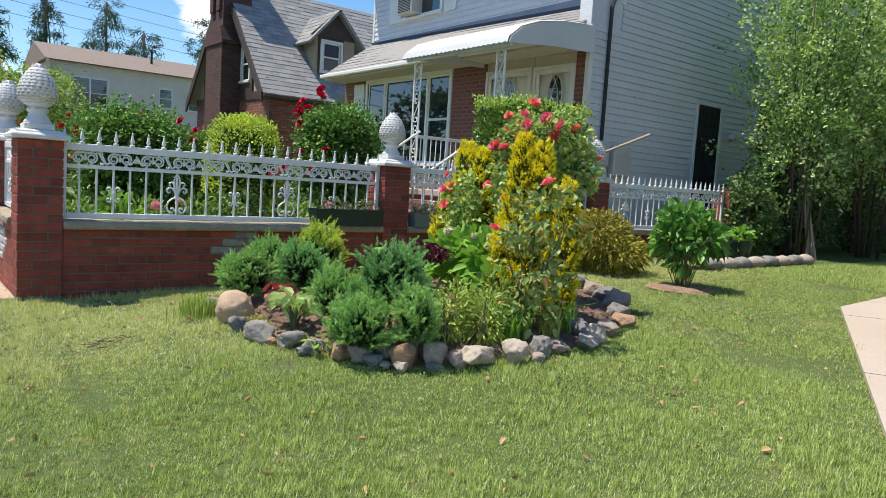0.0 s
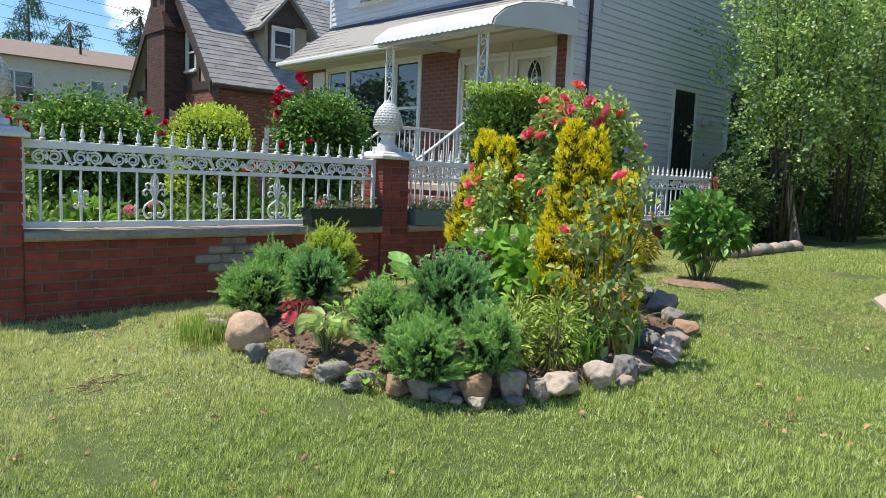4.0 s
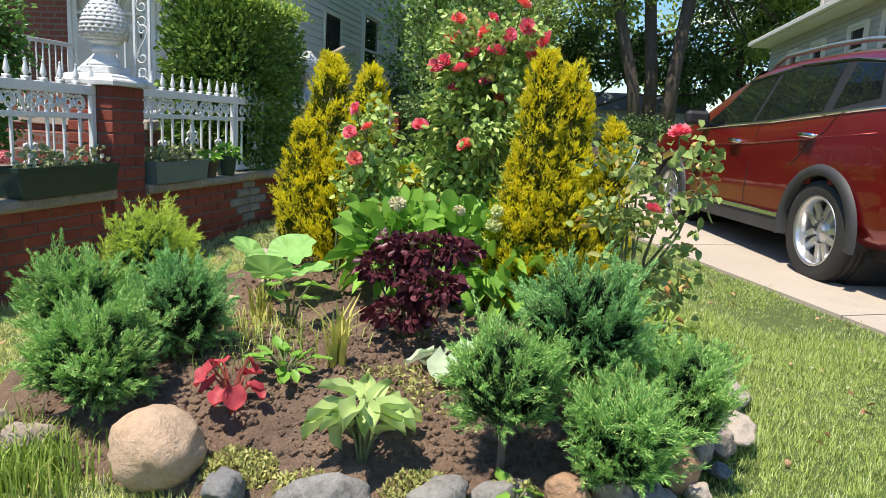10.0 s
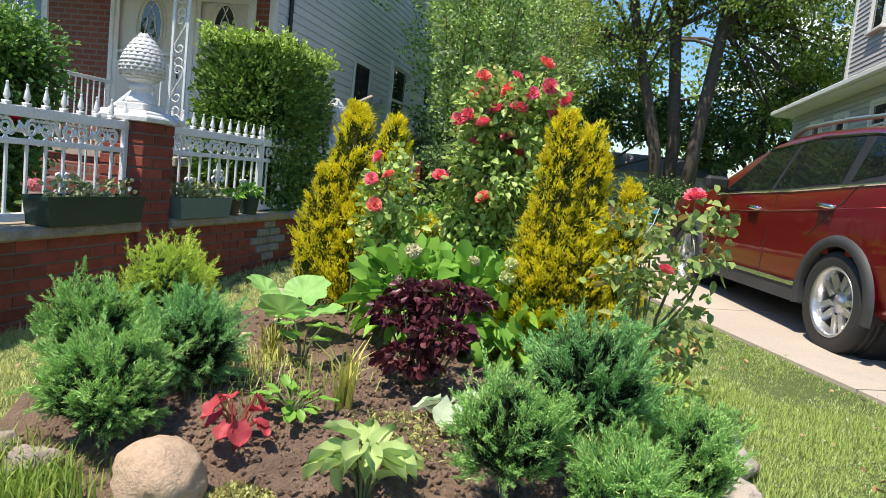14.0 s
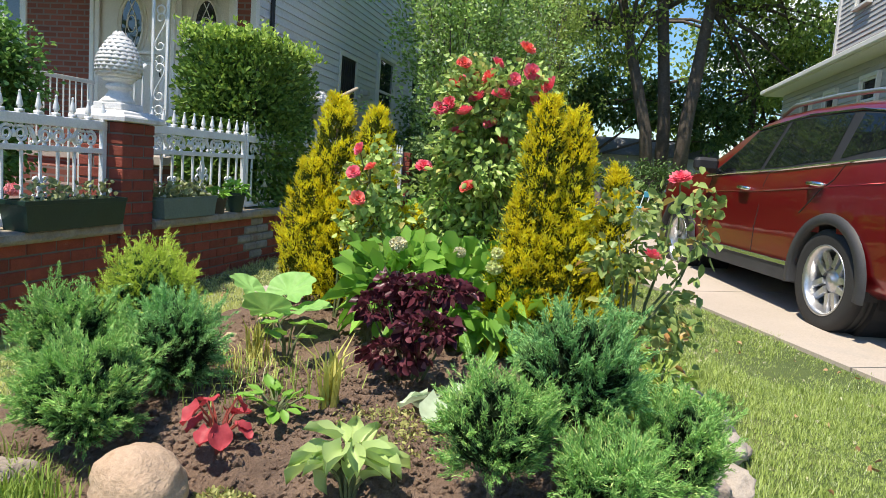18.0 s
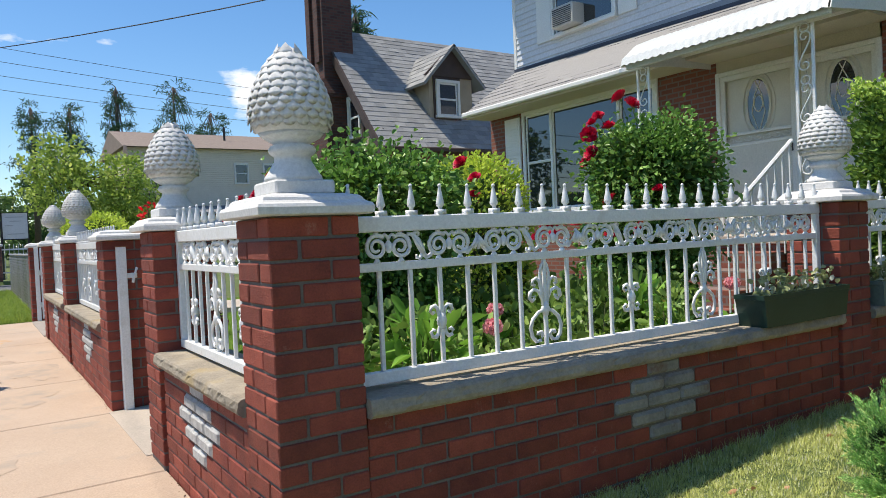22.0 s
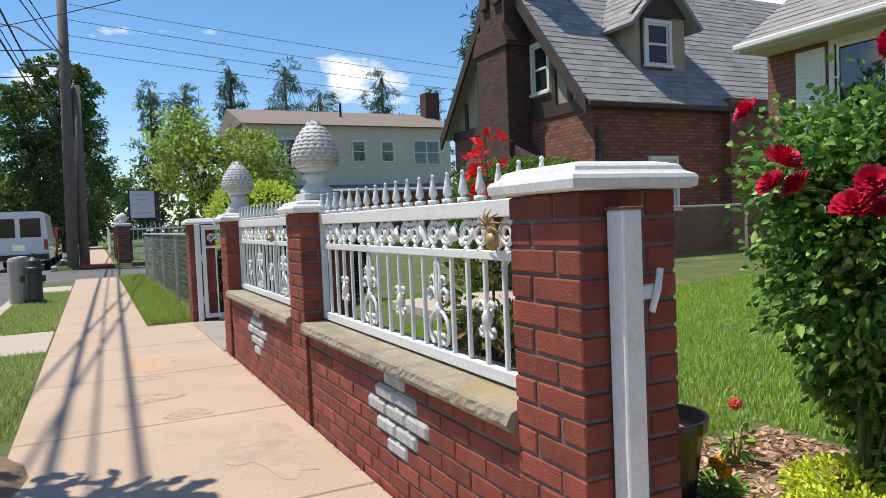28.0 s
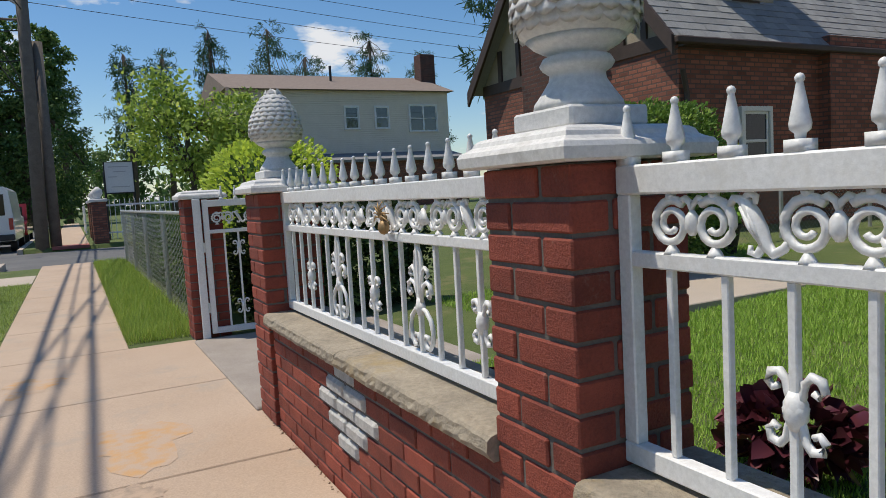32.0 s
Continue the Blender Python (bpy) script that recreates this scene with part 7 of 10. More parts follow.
for s, ye in ((1, TY0 - OV), (-1, TY1 + OV)):
    part("bargeboard", prism([(ye, TE - OV * slope - 0.28), (ye, TE - OV * slope + 0.02), (TYM, TR + 0.02), (TYM, TR - 0.3)] if s == 1 else [(ye, TE - OV * slope - 0.28), (TYM, TR - 0.3), (TYM, TR + 0.02), (ye, TE - OV * slope + 0.02)], TX - 0.34, TX - 0.28, "x"), M_DARKW, tudor)
part("eave_gutter", box(TX - 0.3, TY0 - OV - 0.1, TE - OV * slope - 0.12, TXB, TY0 - OV, TE - OV * slope - 0.01, 0.02), M_DARKW, tudor)
part("eave_soffit", box(TX + 0.0, TY0 - OV, TE - OV * slope - 0.12, TXB, TY0 - 0.002, TE - OV * slope - 0.08), M_DARKW, tudor)
# timbers on the gable
part("timber", box(TX - 0.03, TY0, TE - 0.32, TX - 0.002, TY1, TE - 0.1), M_DARKW, tudor)
for y, zt in ((12.85, 3.7), (13.3, 4.2), (13.82, 4.8), (16.3, 5.5), (16.9, 4.8), (17.6, 4.0)):
    part("timber", box(TX - 0.03, y - 0.06, TE - 0.1, TX + 0.018, y + 0.06, zt), M_DARKW, tudor)
window_unit(tudor, TX - 0.01, 14.02, 14.56, 3.70, 4.68, (1,), name="gable_window")
part("timber", box(TX - 0.026, 13.85, 3.3, TX + 0.016, 14.64, 3.6), M_DARKW, tudor)
part("timber", prism([(13.85, 4.76), (14.64, 4.76), (14.64, 5.6), (13.95, 5.0)], TX - 0.026, TX + 0.016, "x"), M_DARKW, tudor)
# chimney
ch = part("chimney", box(TX - 0.6, 14.68, -0.1, TX - 0.003, 15.95, 4.75, 0.01), M_CBRICK, tudor, "tall dark brick chimney")
part("chimney_shoulder", prism([(14.6, 4.75), (16.03, 4.75), (16.03, 4.85), (15.8, 5.25), (14.76, 5.25), (14.6, 4.85)], TX - 0.64, TX - 0.003, "x"), M_CBRICK, ch)
part("chimney_shaft", box(TX - 0.56, 14.76, 5.25, TX + 0.3, 15.8, 7.75, 0.01), M_CBRICK, ch)
for y in (14.88, 15.38):
    part("stack_rib", box(TX - 0.64, y, 5.7, TX - 0.56, y + 0.26, 7.75, 0.005), M_CBRICK, ch)
part("chimney_cap", box(TX - 0.68, 14.64, 7.75, TX + 0.38, 15.92, 7.9, 0.02), M_CBRICK, ch)
part("chimney_crown", box(TX - 0.74, 14.58, 7.9, TX + 0.44, 15.98, 8.02, 0.02), M_CBRICK, ch)
part("chimney_foot", prism([(14.26, 0), (14.68, 0), (14.68, 2.7), (14.26, 2.3)], TX - 0.5, TX - 0.003, "x"), M_CBRICK, ch)
# dormer
DY, DXA, DXB, DZ0, DZ1 = 13.14, 9.2, 10.56, 3.95, 5.14
d = part("dormer_front", prism([(DXA, DZ0), (DXB, DZ0), (DXB, DZ1), ((DXA + DXB) / 2, DZ1 + 0.75), (DXA, DZ1)], DY, DY + 0.12, "y"), M_STUCCO, tudor, "stucco dormer with dark gable")
part("dormer_cheek", prism([(DY + 0.12, DZ0 + 0.1), (DY + 0.12, DZ1), (TY0 + (DZ1 - TE) / slope, DZ1)], DXA, DXA + 0.1, "x"), M_STUCCO, d)
part("dormer_cheek", prism([(DY + 0.12, DZ0 + 0.1), (DY + 0.12, DZ1), (TY0 + (DZ1 - TE) / slope, DZ1)], DXB - 0.1, DXB, "x"), M_STUCCO, d)
part("dormer_gable", prism([(DXA - 0.16, DZ1 + 0.02), (DXB + 0.16, DZ1 + 0.02), ((DXA + DXB) / 2, DZ1 + 0.82)], DY - 0.06, DY - 0.003, "y"), M_DARKW, d)
xm, zr = (DXA + DXB) / 2, DZ1 + 0.85
yb = TY0 + (zr - TE) / slope
ye = TY0 + (DZ1 - 0.2 - TE) / slope
for s, xe in ((-1, DXA - 0.3), (1, DXB + 0.3)):
    shingle_roof("dormer_roof", (xe, DY - 0.25, DZ1 - 0.22), (xe, ye, DZ1 - 0.22), (xm, DY - 0.25, zr), (xm, yb, zr), d, M_TSLATE, 7, 0.28, 10 + s)
part("window_timber", box(9.32, DY - 0.035, 4.0, 10.16, DY - 0.004, 5.2), M_DARKW, d)
window_unit(tudor, DY - 0.06, 9.45, 10.05, 4.15, 5.0, (1,), "y", name="dormer_window")
window_unit(tudor, TY0 - 0.045, 9.0, 9.62, 1.15, 2.12, (1,), "y", name="side_window")
window_unit(tudor, TY0 - 0.265, 12.7, 13.4, 1.3, 2.1, (1,), "y", name="side_window")
part("downpipe", tube([(TX - 0.02, TY0 - 0.1, TE - 0.7), (TX + 0.1, TY0 - 0.06, 2.4), (TX + 0.1, TY0 - 0.06, 0)], 0.045, 6), M_DARKW, tudor)

# ---- cream house beyond the side street ----
far = thing("far_house", (0, 0, 0), "long cream-sided two-storey house with brown roof edge", "house")
FX0, FX1, FY, FH = 7.6, 21.5, 45.5, 7.4
M_FARS = surface("cream_siding", (0.64, 0.57, 0.47), (0.72, 0.645, 0.535), 2, 30, 0.6, 0.1)
M_BRROOF = surface("brown_shingles", (0.19, 0.145, 0.12), (0.27, 0.215, 0.18), 5, 40, 0.9, 0.4)
part("wall", box(FX0, FY, 0, FX1, FY + 9, FH), M_FARS, far)
for i in range(56):
    part("clapboard", prism([(FY, i * 0.13 + 0.1), (FY - 0.03, i * 0.13 + 0.105), (FY - 0.004, i * 0.13 + 0.228), (FY, i * 0.13 + 0.228)], FX0, FX1, "x"), M_FARS, far)
part("roof", prism([(FY - 0.5, FH - 0.02), (FY + 9.5, FH - 0.02), (FY + 4.5, FH + 1.6)], FX0 - 0.3, FX1 + 0.3, "x"), M_BRROOF, far)
part("gable_board", prism([(FY - 0.5, FH - 0.3), (FY - 0.5, FH + 0.02), (FY - 2.6, 3.4), (FY - 2.6, 3.0)], FX0 - 0.3, FX0 - 0.1, "x"), M_BRROOF, far)
part("gable_wall", prism([(FY, 0), (FY, FH - 0.1), (FY - 2.4, 3.2), (FY - 2.4, 0)], FX0 - 0.08, FX0 + 0.1, "x"), M_FARS, far)
part("lower_roof", prism([(FY - 2.5, 3.1), (FY - 0.04, 3.6), (FY - 0.04, 3.45), (FY - 2.5, 2.95)], FX0, FX1, "x"), M_SLATE, far)
part("lower_wall", box(FX0 + 0.1, FY - 2.2, 0, FX1, FY - 0.04, 2.96), M_TBRICK, far)
for x0, x1, z0, z1, lt in ((8.9, 11.0, 4.6, 6.5, (1, 1)), (14.35, 15.2, 5.1, 6.4, (1,)), (16.35, 17.2, 5.1, 6.4, (1,)), (18.7, 20.6, 4.9, 6.5, (1, 1))):
    window_unit(far, FY - 0.085, x0, x1, z0, z1, lt, "y")
part("chimney", box(21.2, FY + 3, FH, 22.3, FY + 4, FH + 3.0, 0.02), M_CBRICK, far)
part("vent_pipe", tube([(14.5, FY + 2.5, FH + 0.5), (14.5, FY + 2.5, FH + 1.9)], 0.08, 8), M_BLACK, far)

# ---- grey-sided house beyond the driveway ----
gh = thing("neighbour_house", pose(0, 0, 0), "grey-sided neighbour house with white windows and deep eaves", "house")
M_GREYS = surface("grey_siding", (0.42, 0.42, 0.42), (0.50, 0.50, 0.50), 2, 30, 0.55, 0.1)
NX0, NX1, NY = 6.0, 21.0, -7.9
part("lower_wall", box(NX0, NY - 7, -0.1, NX1, NY, 3.75), M_GREYS, gh)
part("upper_wall", box(NX0, NY - 7, 3.75, 18.2, NY - 0.35, 8.0), M_GREYS, gh)
for i in range(34):
    z = 0.1 + i * 0.112
    if z < 3.6:
        part("clapboard", prism([(NY, z), (NY + 0.022, z + 0.004), (NY + 0.004, z + 0.11), (NY, z + 0.11)], NX0, NX1, "x"), M_GREYS, gh)
for i in range(36):
    z = 4.05 + i * 0.112
    part("clapboard", prism([(NY - 0.35, z), (NY - 0.328, z + 0.004), (NY - 0.346, z + 0.11), (NY - 0.35, z + 0.11)], NX0, 18.2, "x"), M_GREYS, gh)
part("eave", box(NX0, NY - 0.3, 3.72, NX1 + 0.4, NY + 0.45, 3.8, 0.01), M_TRIMW, gh, "white boxed eave")
part("eave_gutter", box(NX0, NY + 0.45, 3.74, NX1 + 0.4, NY + 0.55, 3.86, 0.02), M_TRIMW, gh)
M_REDROOF = surface("dark_red_shingles", (0.10, 0.025, 0.02), (0.17, 0.05, 0.04), 4, 40, 0.9, 0.4)
part("porch_roof", prism([(NY + 0.5, 3.86), (NY - 0.36, 3.87), (NY - 0.36, 4.1)], NX0, 18.2, "x"), M_REDROOF, gh)
part("rear_roof", prism([(NY + 0.5, 3.86), (NY - 7.2, 3.87), (NY - 3.5, 5.8)], 18.2, NX1 + 0.4, "x"), M_REDROOF, gh)
part("corner_board", box(18.1, NY - 0.4, 4.0, 18.24, NY - 0.3, 8.0), M_TRIMW, gh)
part("roof", prism([(NY + 0.1, 7.95), (NY - 7.3, 7.95), (NY - 3.5, 10.0)], NX0, 18.5, "x"), M_REDROOF, gh)
for x0, x1, z0, z1, yy in ((13.6, 14.6, 4.62, 6.2, NY - 0.29), (16.2, 16.95, 5.2, 6.8, NY - 0.29), (14.1, 14.9, 2.5, 3.35, NY + 0.06), (12.3, 13.3, 2.4, 3.4, NY + 0.06), (16.4, 17.1, 2.6, 3.3, NY + 0.06), (18.2, 18.9, 2.6, 3.3, NY + 0.06), (10.0, 11.2, 2.3, 3.4, NY + 0.06)):
    window_unit(gh, yy, x0, x1, z0, z1, (1,), "y", out=1)

# ---- the red car on the drive ----
CAR_A = 14.2
ca, sa = math.cos(radians(CAR_A)), math.sin(radians(CAR_A))
car = thing("car", pose(4.551 + sa * 0.92 + ca * 0.12, -4.455 - ca * 0.92 + sa * 0.12, 0.127, 0, 0, CAR_A), "glossy dark red compact SUV parked on the driveway", "car")
M_RED, _nt, _nd, _lk, _p = mat_base("red_car_paint")
_p.inputs["Base Color"].default_value = (0.33, 0.008, 0.014, 1)
_p.inputs["Metallic"].default_value = 0.5
_p.inputs["Roughness"].default_value = 0.3
_p.inputs["Coat Weight"].default_value = 1.0
_p.inputs["Coat Roughness"].default_value = 0.03
_lk.new(ramp(_nt, tex_noise(_nt, 900, 2, 0.5, obj_coord(_nt)), [(0.3, (0.20, 0.004, 0.007)), (0.7, (0.30, 0.008, 0.013))]), _p.inputs["Base Color"])
M_CHROME = surface("chrome", (0.75, 0.75, 0.76), (0.82, 0.82, 0.83), 3, 40, 0.12, 0.0, metal=1.0)
M_ALLOY = surface("alloy_wheel", (0.55, 0.55, 0.56), (0.64, 0.64, 0.65), 3, 60, 0.3, 0.05, metal=0.85)
M_TYRE = surface("tyre_rubber", (0.018, 0.018, 0.019), (0.035, 0.034, 0.033), 6, 120, 0.75, 0.3)
M_CLAD = surface("dark_grey_plastic", (0.03, 0.03, 0.032), (0.05, 0.05, 0.053), 6, 120, 0.6, 0.2)
M_CGLASS = glass_mat("tinted_car_glass", (0.006, 0.008, 0.009), 0.03, 0.0)
M_CGLASS.node_tree.nodes["Principled BSDF"].inputs["Specular IOR Level"].default_value = 0.28
ST = [(-0.98, 0.62, 0.90, 0.92, 0.80), (-0.95, 0.50, 1.0, 1.04, 0.84), (-0.88, 0.42, 1.14, 1.22, 0.875), (-0.74, 0.38, 1.20, 1.44, 0.895), (-0.56, 0.34, 1.20, 1.565, 0.91), (-0.24, 0.32, 1.175, 1.625, 0.92), (0.3, 0.31, 1.14, 1.65, 0.92), (0.83, 0.30, 1.10, 1.65, 0.92), (1.28, 0.30, 1.08, 1.625, 0.92), (1.55, 0.30, 1.07, 1.575, 0.92), (1.78, 0.30, 1.06, 1.475, 0.92), (2.05, 0.305, 1.05, 1.32, 0.92), (2.27, 0.31, 1.04, 1.19, 0.92), (2.44, 0.32, 1.03, 1.10, 0.92), (3.0, 0.34, 0.97, 1.045, 0.915), (3.3, 0.36, 0.91, 0.985, 0.89), (3.52, 0.38, 0.84, 0.91, 0.84), (3.66, 0.42, 0.74, 0.79, 0.74), (3.72, 0.50, 0.62, 0.65, 0.62)]


def car_row(x):
    for a, b in zip(ST, ST[1:]):
        if a[0] <= x <= b[0]:
            t = (x - a[0]) / (b[0] - a[0])
            t = t * t * (3 - 2 * t) * 0.4 + t * 0.6
            return [a[k] + (b[k] - a[k]) * t for k in range(5)]
    return list(ST[-1])


def car_section(x):
    """Half section from the sill's underside up to the roof's middle: (y, z)."""
    _, zs, zb, zr, hw = car_row(x)
    up = max(0.0, min(1.0, (zr - zb - 0.09) / 0.45))
    yt = hw - 0.03 - 0.21 * up
    mid = (zs + zb) / 2
    return [(0.0, zs), (hw - 0.14, zs - 0.02), (hw - 0.035, zs + 0.04), (hw - 0.012, zs + 0.14), (hw - 0.005, mid - 0.05), (hw, mid + 0.08), (hw + 0.006, zb - 0.17), (hw - 0.004, zb - 0.1), (hw - 0.02, zb - 0.03), (hw - 0.03, zb),
            (hw - 0.03 - 0.21 * up * 0.33, zb + (zr - zb - 0.07) * 0.33), (hw - 0.03 - 0.21 * up * 0.66, zb + (zr - zb - 0.07) * 0.66), (yt, zr - 0.07 if zr - zb > 0.09 else zb + (zr - zb) * 0.4), (yt - 0.05, zr - 0.03 if zr - zb > 0.09 else zb + (zr - zb) * 0.6), (yt - 0.16, zr - 0.004), (yt * 0.5, zr + 0.012), (0.0, zr + 0.016)]


def build_body():
    xs = np.arange(-0.98, 3.7201, 0.05)
    secs = [car_section(min(float(x), 3.719)) for x in xs]
    n = len(secs[0])
    bm = bmesh.new()
    for side in (1, -1):
        g = [[bm.verts.new((float(x), side * y, z)) for y, z in s] for x, s in zip(xs, secs)]
        for i in range(len(g) - 1):
            for k in range(n - 1):
                q = (g[i][k], g[i + 1][k], g[i + 1][k + 1], g[i][k + 1])
                cx, cy, cz = sum(v.co.x for v in q) / 4, abs(sum(v.co.y for v in q) / 4), sum(v.co.z for v in q) / 4
                if cy > 0.55 and min(math.hypot(cx, cz - 0.36), math.hypot(cx - 2.706, cz - 0.36)) < 0.405:
                    continue
                bm.faces.new(q if side == 1 else q[::-1])
        bm.faces.new(g[0][::-1] if side == 1 else g[0])
        bm.faces.new(g[-1] if side == 1 else g[-1][::-1])
    bmesh.ops.remove_doubles(bm, verts=bm.verts[:], dist=0.0005)
    bmesh.ops.recalc_face_normals(bm, faces=bm.faces[:])
    return bm


body = part("body", build_body(), M_RED, car, "glossy dark red bodywork", smooth=True)


def on_side(x, t, side, out=0.006):
    s = car_section(x)
    a, b = s[9], s[12]
    return (x, side * (a[0] + (b[0] - a[0]) * t + out), a[1] + (b[1] - a[1]) * t + out * 0.35)


def side_panel(name, quad, mat, side, parent, out=0.006, nx=8, nt=4):
    """A panel on the glasshouse: corners (x, t) bottom rear, bottom front, top front, top rear."""
    v, f = [], []
    for i in range(nx + 1):
        for j in range(nt + 1):
            u, w = i / nx, j / nt
            x = (quad[0][0] * (1 - u) + quad[1][0] * u) * (1 - w) + (quad[3][0] * (1 - u) + quad[2][0] * u) * w
            t = (quad[0][1] * (1 - u) + quad[1][1] * u) * (1 - w) + (quad[3][1] * (1 - u) + quad[2][1] * u) * w
            v.append(on_side(x, t, side, out))
    for i in range(nx):
        for j in range(nt):
            a = i * (nt + 1) + j
            f.append((a, a + nt + 1, a + nt + 2, a + 1) if side == 1 else (a, a + 1, a + nt + 2, a + nt + 1))
    return part(name, (v, f), mat, parent, smooth=True)


for side in (1, -1):
    side_panel("pillar_trim", [(-0.50, 0.06), (2.20, 0.03), (1.58, 0.93), (-0.42, 0.93)], M_BLACK, side, car, 0.003, 24)
    side_panel("front_window", [(1.14, 0.08), (2.12, 0.08), (1.56, 0.88), (1.10, 0.90)], M_CGLASS, side, car)
    side_panel("rear_window", [(0.16, 0.10), (1.08, 0.08), (1.04, 0.90), (0.20, 0.90)], M_CGLASS, side, car)
    side_panel("quarter_window", [(-0.40, 0.24), (0.05, 0.11), (0.07, 0.90), (-0.26, 0.84)], M_CGLASS, side, car)
    part("chrome_trim", tube([on_side(x, 0.03, side, 0.008) for x in (2.17, 1.53, 0.83, 0.13, -0.2, -0.45, -0.6)] + [on_side(x, t, side, 0.008) for x, t in ((-0.57, 0.3), (-0.42, 0.92), (0.1, 0.96), (0.8, 0.96), (1.57, 0.95))], 0.010, 5), M_CHROME, car)
    for xh in (0.2, 1.27):
        y, z = car_section(xh)[7]
        part("door_handle", tube([(xh - 0.10, side * (y + 0.004), z - 0.03), (xh - 0.08, side * (y + 0.035), z - 0.026), (xh + 0.08, side * (y + 0.035), z - 0.02), (xh + 0.10, side * (y + 0.004), z - 0.02)], [0.012, 0.017, 0.017, 0.012], 8), M_CHROME, car, "chrome door handle", smooth=True)
    for seam in ([(0.96, 9), (0.98, 7), (1.02, 5), (1.06, 4), (1.08, 3)], [(-0.05, 9), (-0.03, 8), (0.02, 7), (0.16, 6), (0.4, 5)], [(2.03, 9), (2.02, 7), (2.0, 5), (1.98, 3)]):
        part("door_seam", tube([(x, side * (car_section(x)[k][0] + 0.0005), car_section(x)[k][1]) for x, k in seam], 0.0045, 4), M_BLACK, car)
    part("shoulder_crease", tube([(x, side * (car_section(x)[6][0] - 0.002), car_section(x)[6][1] + 0.02) for x in (-0.5, 0.3, 1.0, 1.8, 2.3)], 0.006, 4), M_RED, car, smooth=True)
    sill = prism([(0.40, 0.42), (2.30, 0.42), (2.30, 0.28), (0.40, 0.28)], side * 0.80, side * 0.935, "y")
    part("sill_cladding", sill, M_CLAD, car, "dark plastic sill")
    part("sill_strip", box(0.45, min(side * 0.925, side * 0.945), 0.395, 2.25, max(side * 0.925, side * 0.945), 0.43, 0.004), M_CHROME, car)
    for xw in (0.0, 2.706):
        v, f = [], []
        for i in range(25):
            a = math.pi * (-0.06 + 1.12 * i / 24)
            for r, y in ((0.39, 0.70), (0.39, 0.935), (0.40, 0.95), (0.455, 0.945), (0.47, 0.915)):
                v.append((xw + r * math.cos(a), side * y, 0.36 + r * math.sin(a)))
        for i in range(24):
            for k in range(4):
                f.append((i * 5 + k, i * 5 + k + 1, (i + 1) * 5 + k + 1, (i + 1) * 5 + k))
        part("arch_cladding", (v, f), M_CLAD, car, "dark plastic wheel arch", smooth=True)
        part("wheel_well", lathe([(0.40, 0.0), (0.40, 0.3)], 24), M_BLACK, car, at=pose(xw, side * 0.62, 0.36, -90 * 1 if side == 1 else 90) @ pose(0, 0, -0.15))
    part("roof_rail", tube([(x, side * (car_section(x)[13][0] - 0.02), car_section(x)[14][1] + h) for x, h in ((-0.5, 0.005), (-0.4, 0.05), (0.1, 0.055), (0.6, 0.055), (1.2, 0.05), (1.38, 0.0))], [0.02, 0.018, 0.018, 0.018, 0.018, 0.02], 8), M_ALLOY, car, "silver roof rail", smooth=True)
    part("mirror", box(-0.05, -0.11, -0.065, 0.07, 0.11, 0.065, 0.03), M_BLACK, car, "black door mirror housing", pose(1.92, side * 1.02, 1.15))
    part("mirror_foot", box(-0.03, -0.06, -0.02, 0.03, 0.06, 0.02, 0.01), M_BLACK, car, at=pose(1.95, side * 0.92, 1.09))
    part("tail_light", tube([(-0.80, side * 0.885, 1.05), (-0.90, side * 0.82, 1.04), (-0.955, side * 0.68, 1.02)], [0.05, 0.07, 0.05], 8), surface("red_lens", (0.4, 0.01, 0.01), (0.5, 0.02, 0.02), 3, 40, 0.1, 0.0, coat=1.0) if side == 1 else bpy.data.materials["red_lens"], car, "red tail light", smooth=True)
    part("headlight", tube([(3.30, side * 0.86, 0.84), (3.48, side * 0.80, 0.82), (3.60, side * 0.68, 0.80)], [0.03, 0.06, 0.05], 8), M_CHROME, car, smooth=True)
part("rear_bumper", box(-1.02, -0.84, 0.40, -0.70, 0.84, 0.64, 0.06), M_CLAD, car, "dark plastic bumper")
part("front_bumper", box(3.5, -0.72, 0.30, 3.74, 0.72, 0.52, 0.06), M_CLAD, car, "dark plastic bumper")
part("windscreen", ([(2.28, -0.72, 1.21), (2.28, 0.72, 1.21), (1.60, 0.60, 1.585), (1.60, -0.60, 1.585)], [(0, 1, 2, 3)]), M_CGLASS, car)
part("tailgate_glass", ([(-0.90, -0.66, 1.22), (-0.90, 0.66, 1.22), (-0.62, 0.60, 1.53), (-0.62, -0.60, 1.53)], [(0, 3, 2, 1)]), M_CGLASS, car)
part("underbody", box(-0.9, -0.75, 0.24, 3.6, 0.75, 0.33), M_BLACK, car)

def lathe_open(profile, seg):
    v, f = lathe(profile, seg)
    return v, f[:-2]


SPOKE = join(*[(lambda o: ([(x, y, z) for x, y, z in [(o - 0.022, 0.05, 0.085), (o + 0.022, 0.05, 0.085), (o * 1.6 + 0.016, 0.05, 0.235), (o * 1.6 - 0.016, 0.05, 0.235), (o - 0.03, 0.02, 0.085), (o + 0.03, 0.02, 0.085), (o * 1.6 + 0.024, 0.03, 0.235), (o * 1.6 - 0.024, 0.03, 0.235)]], [(0, 1, 2, 3), (0, 4, 5, 1), (1, 5, 6, 2), (3, 2, 6, 7), (0, 3, 7, 4)]))(o) for o in (-0.032, 0.032)])
SPOKE_ME = to_mesh("spoke", *SPOKE)
SPOKE_ME.materials.append(M_ALLOY)
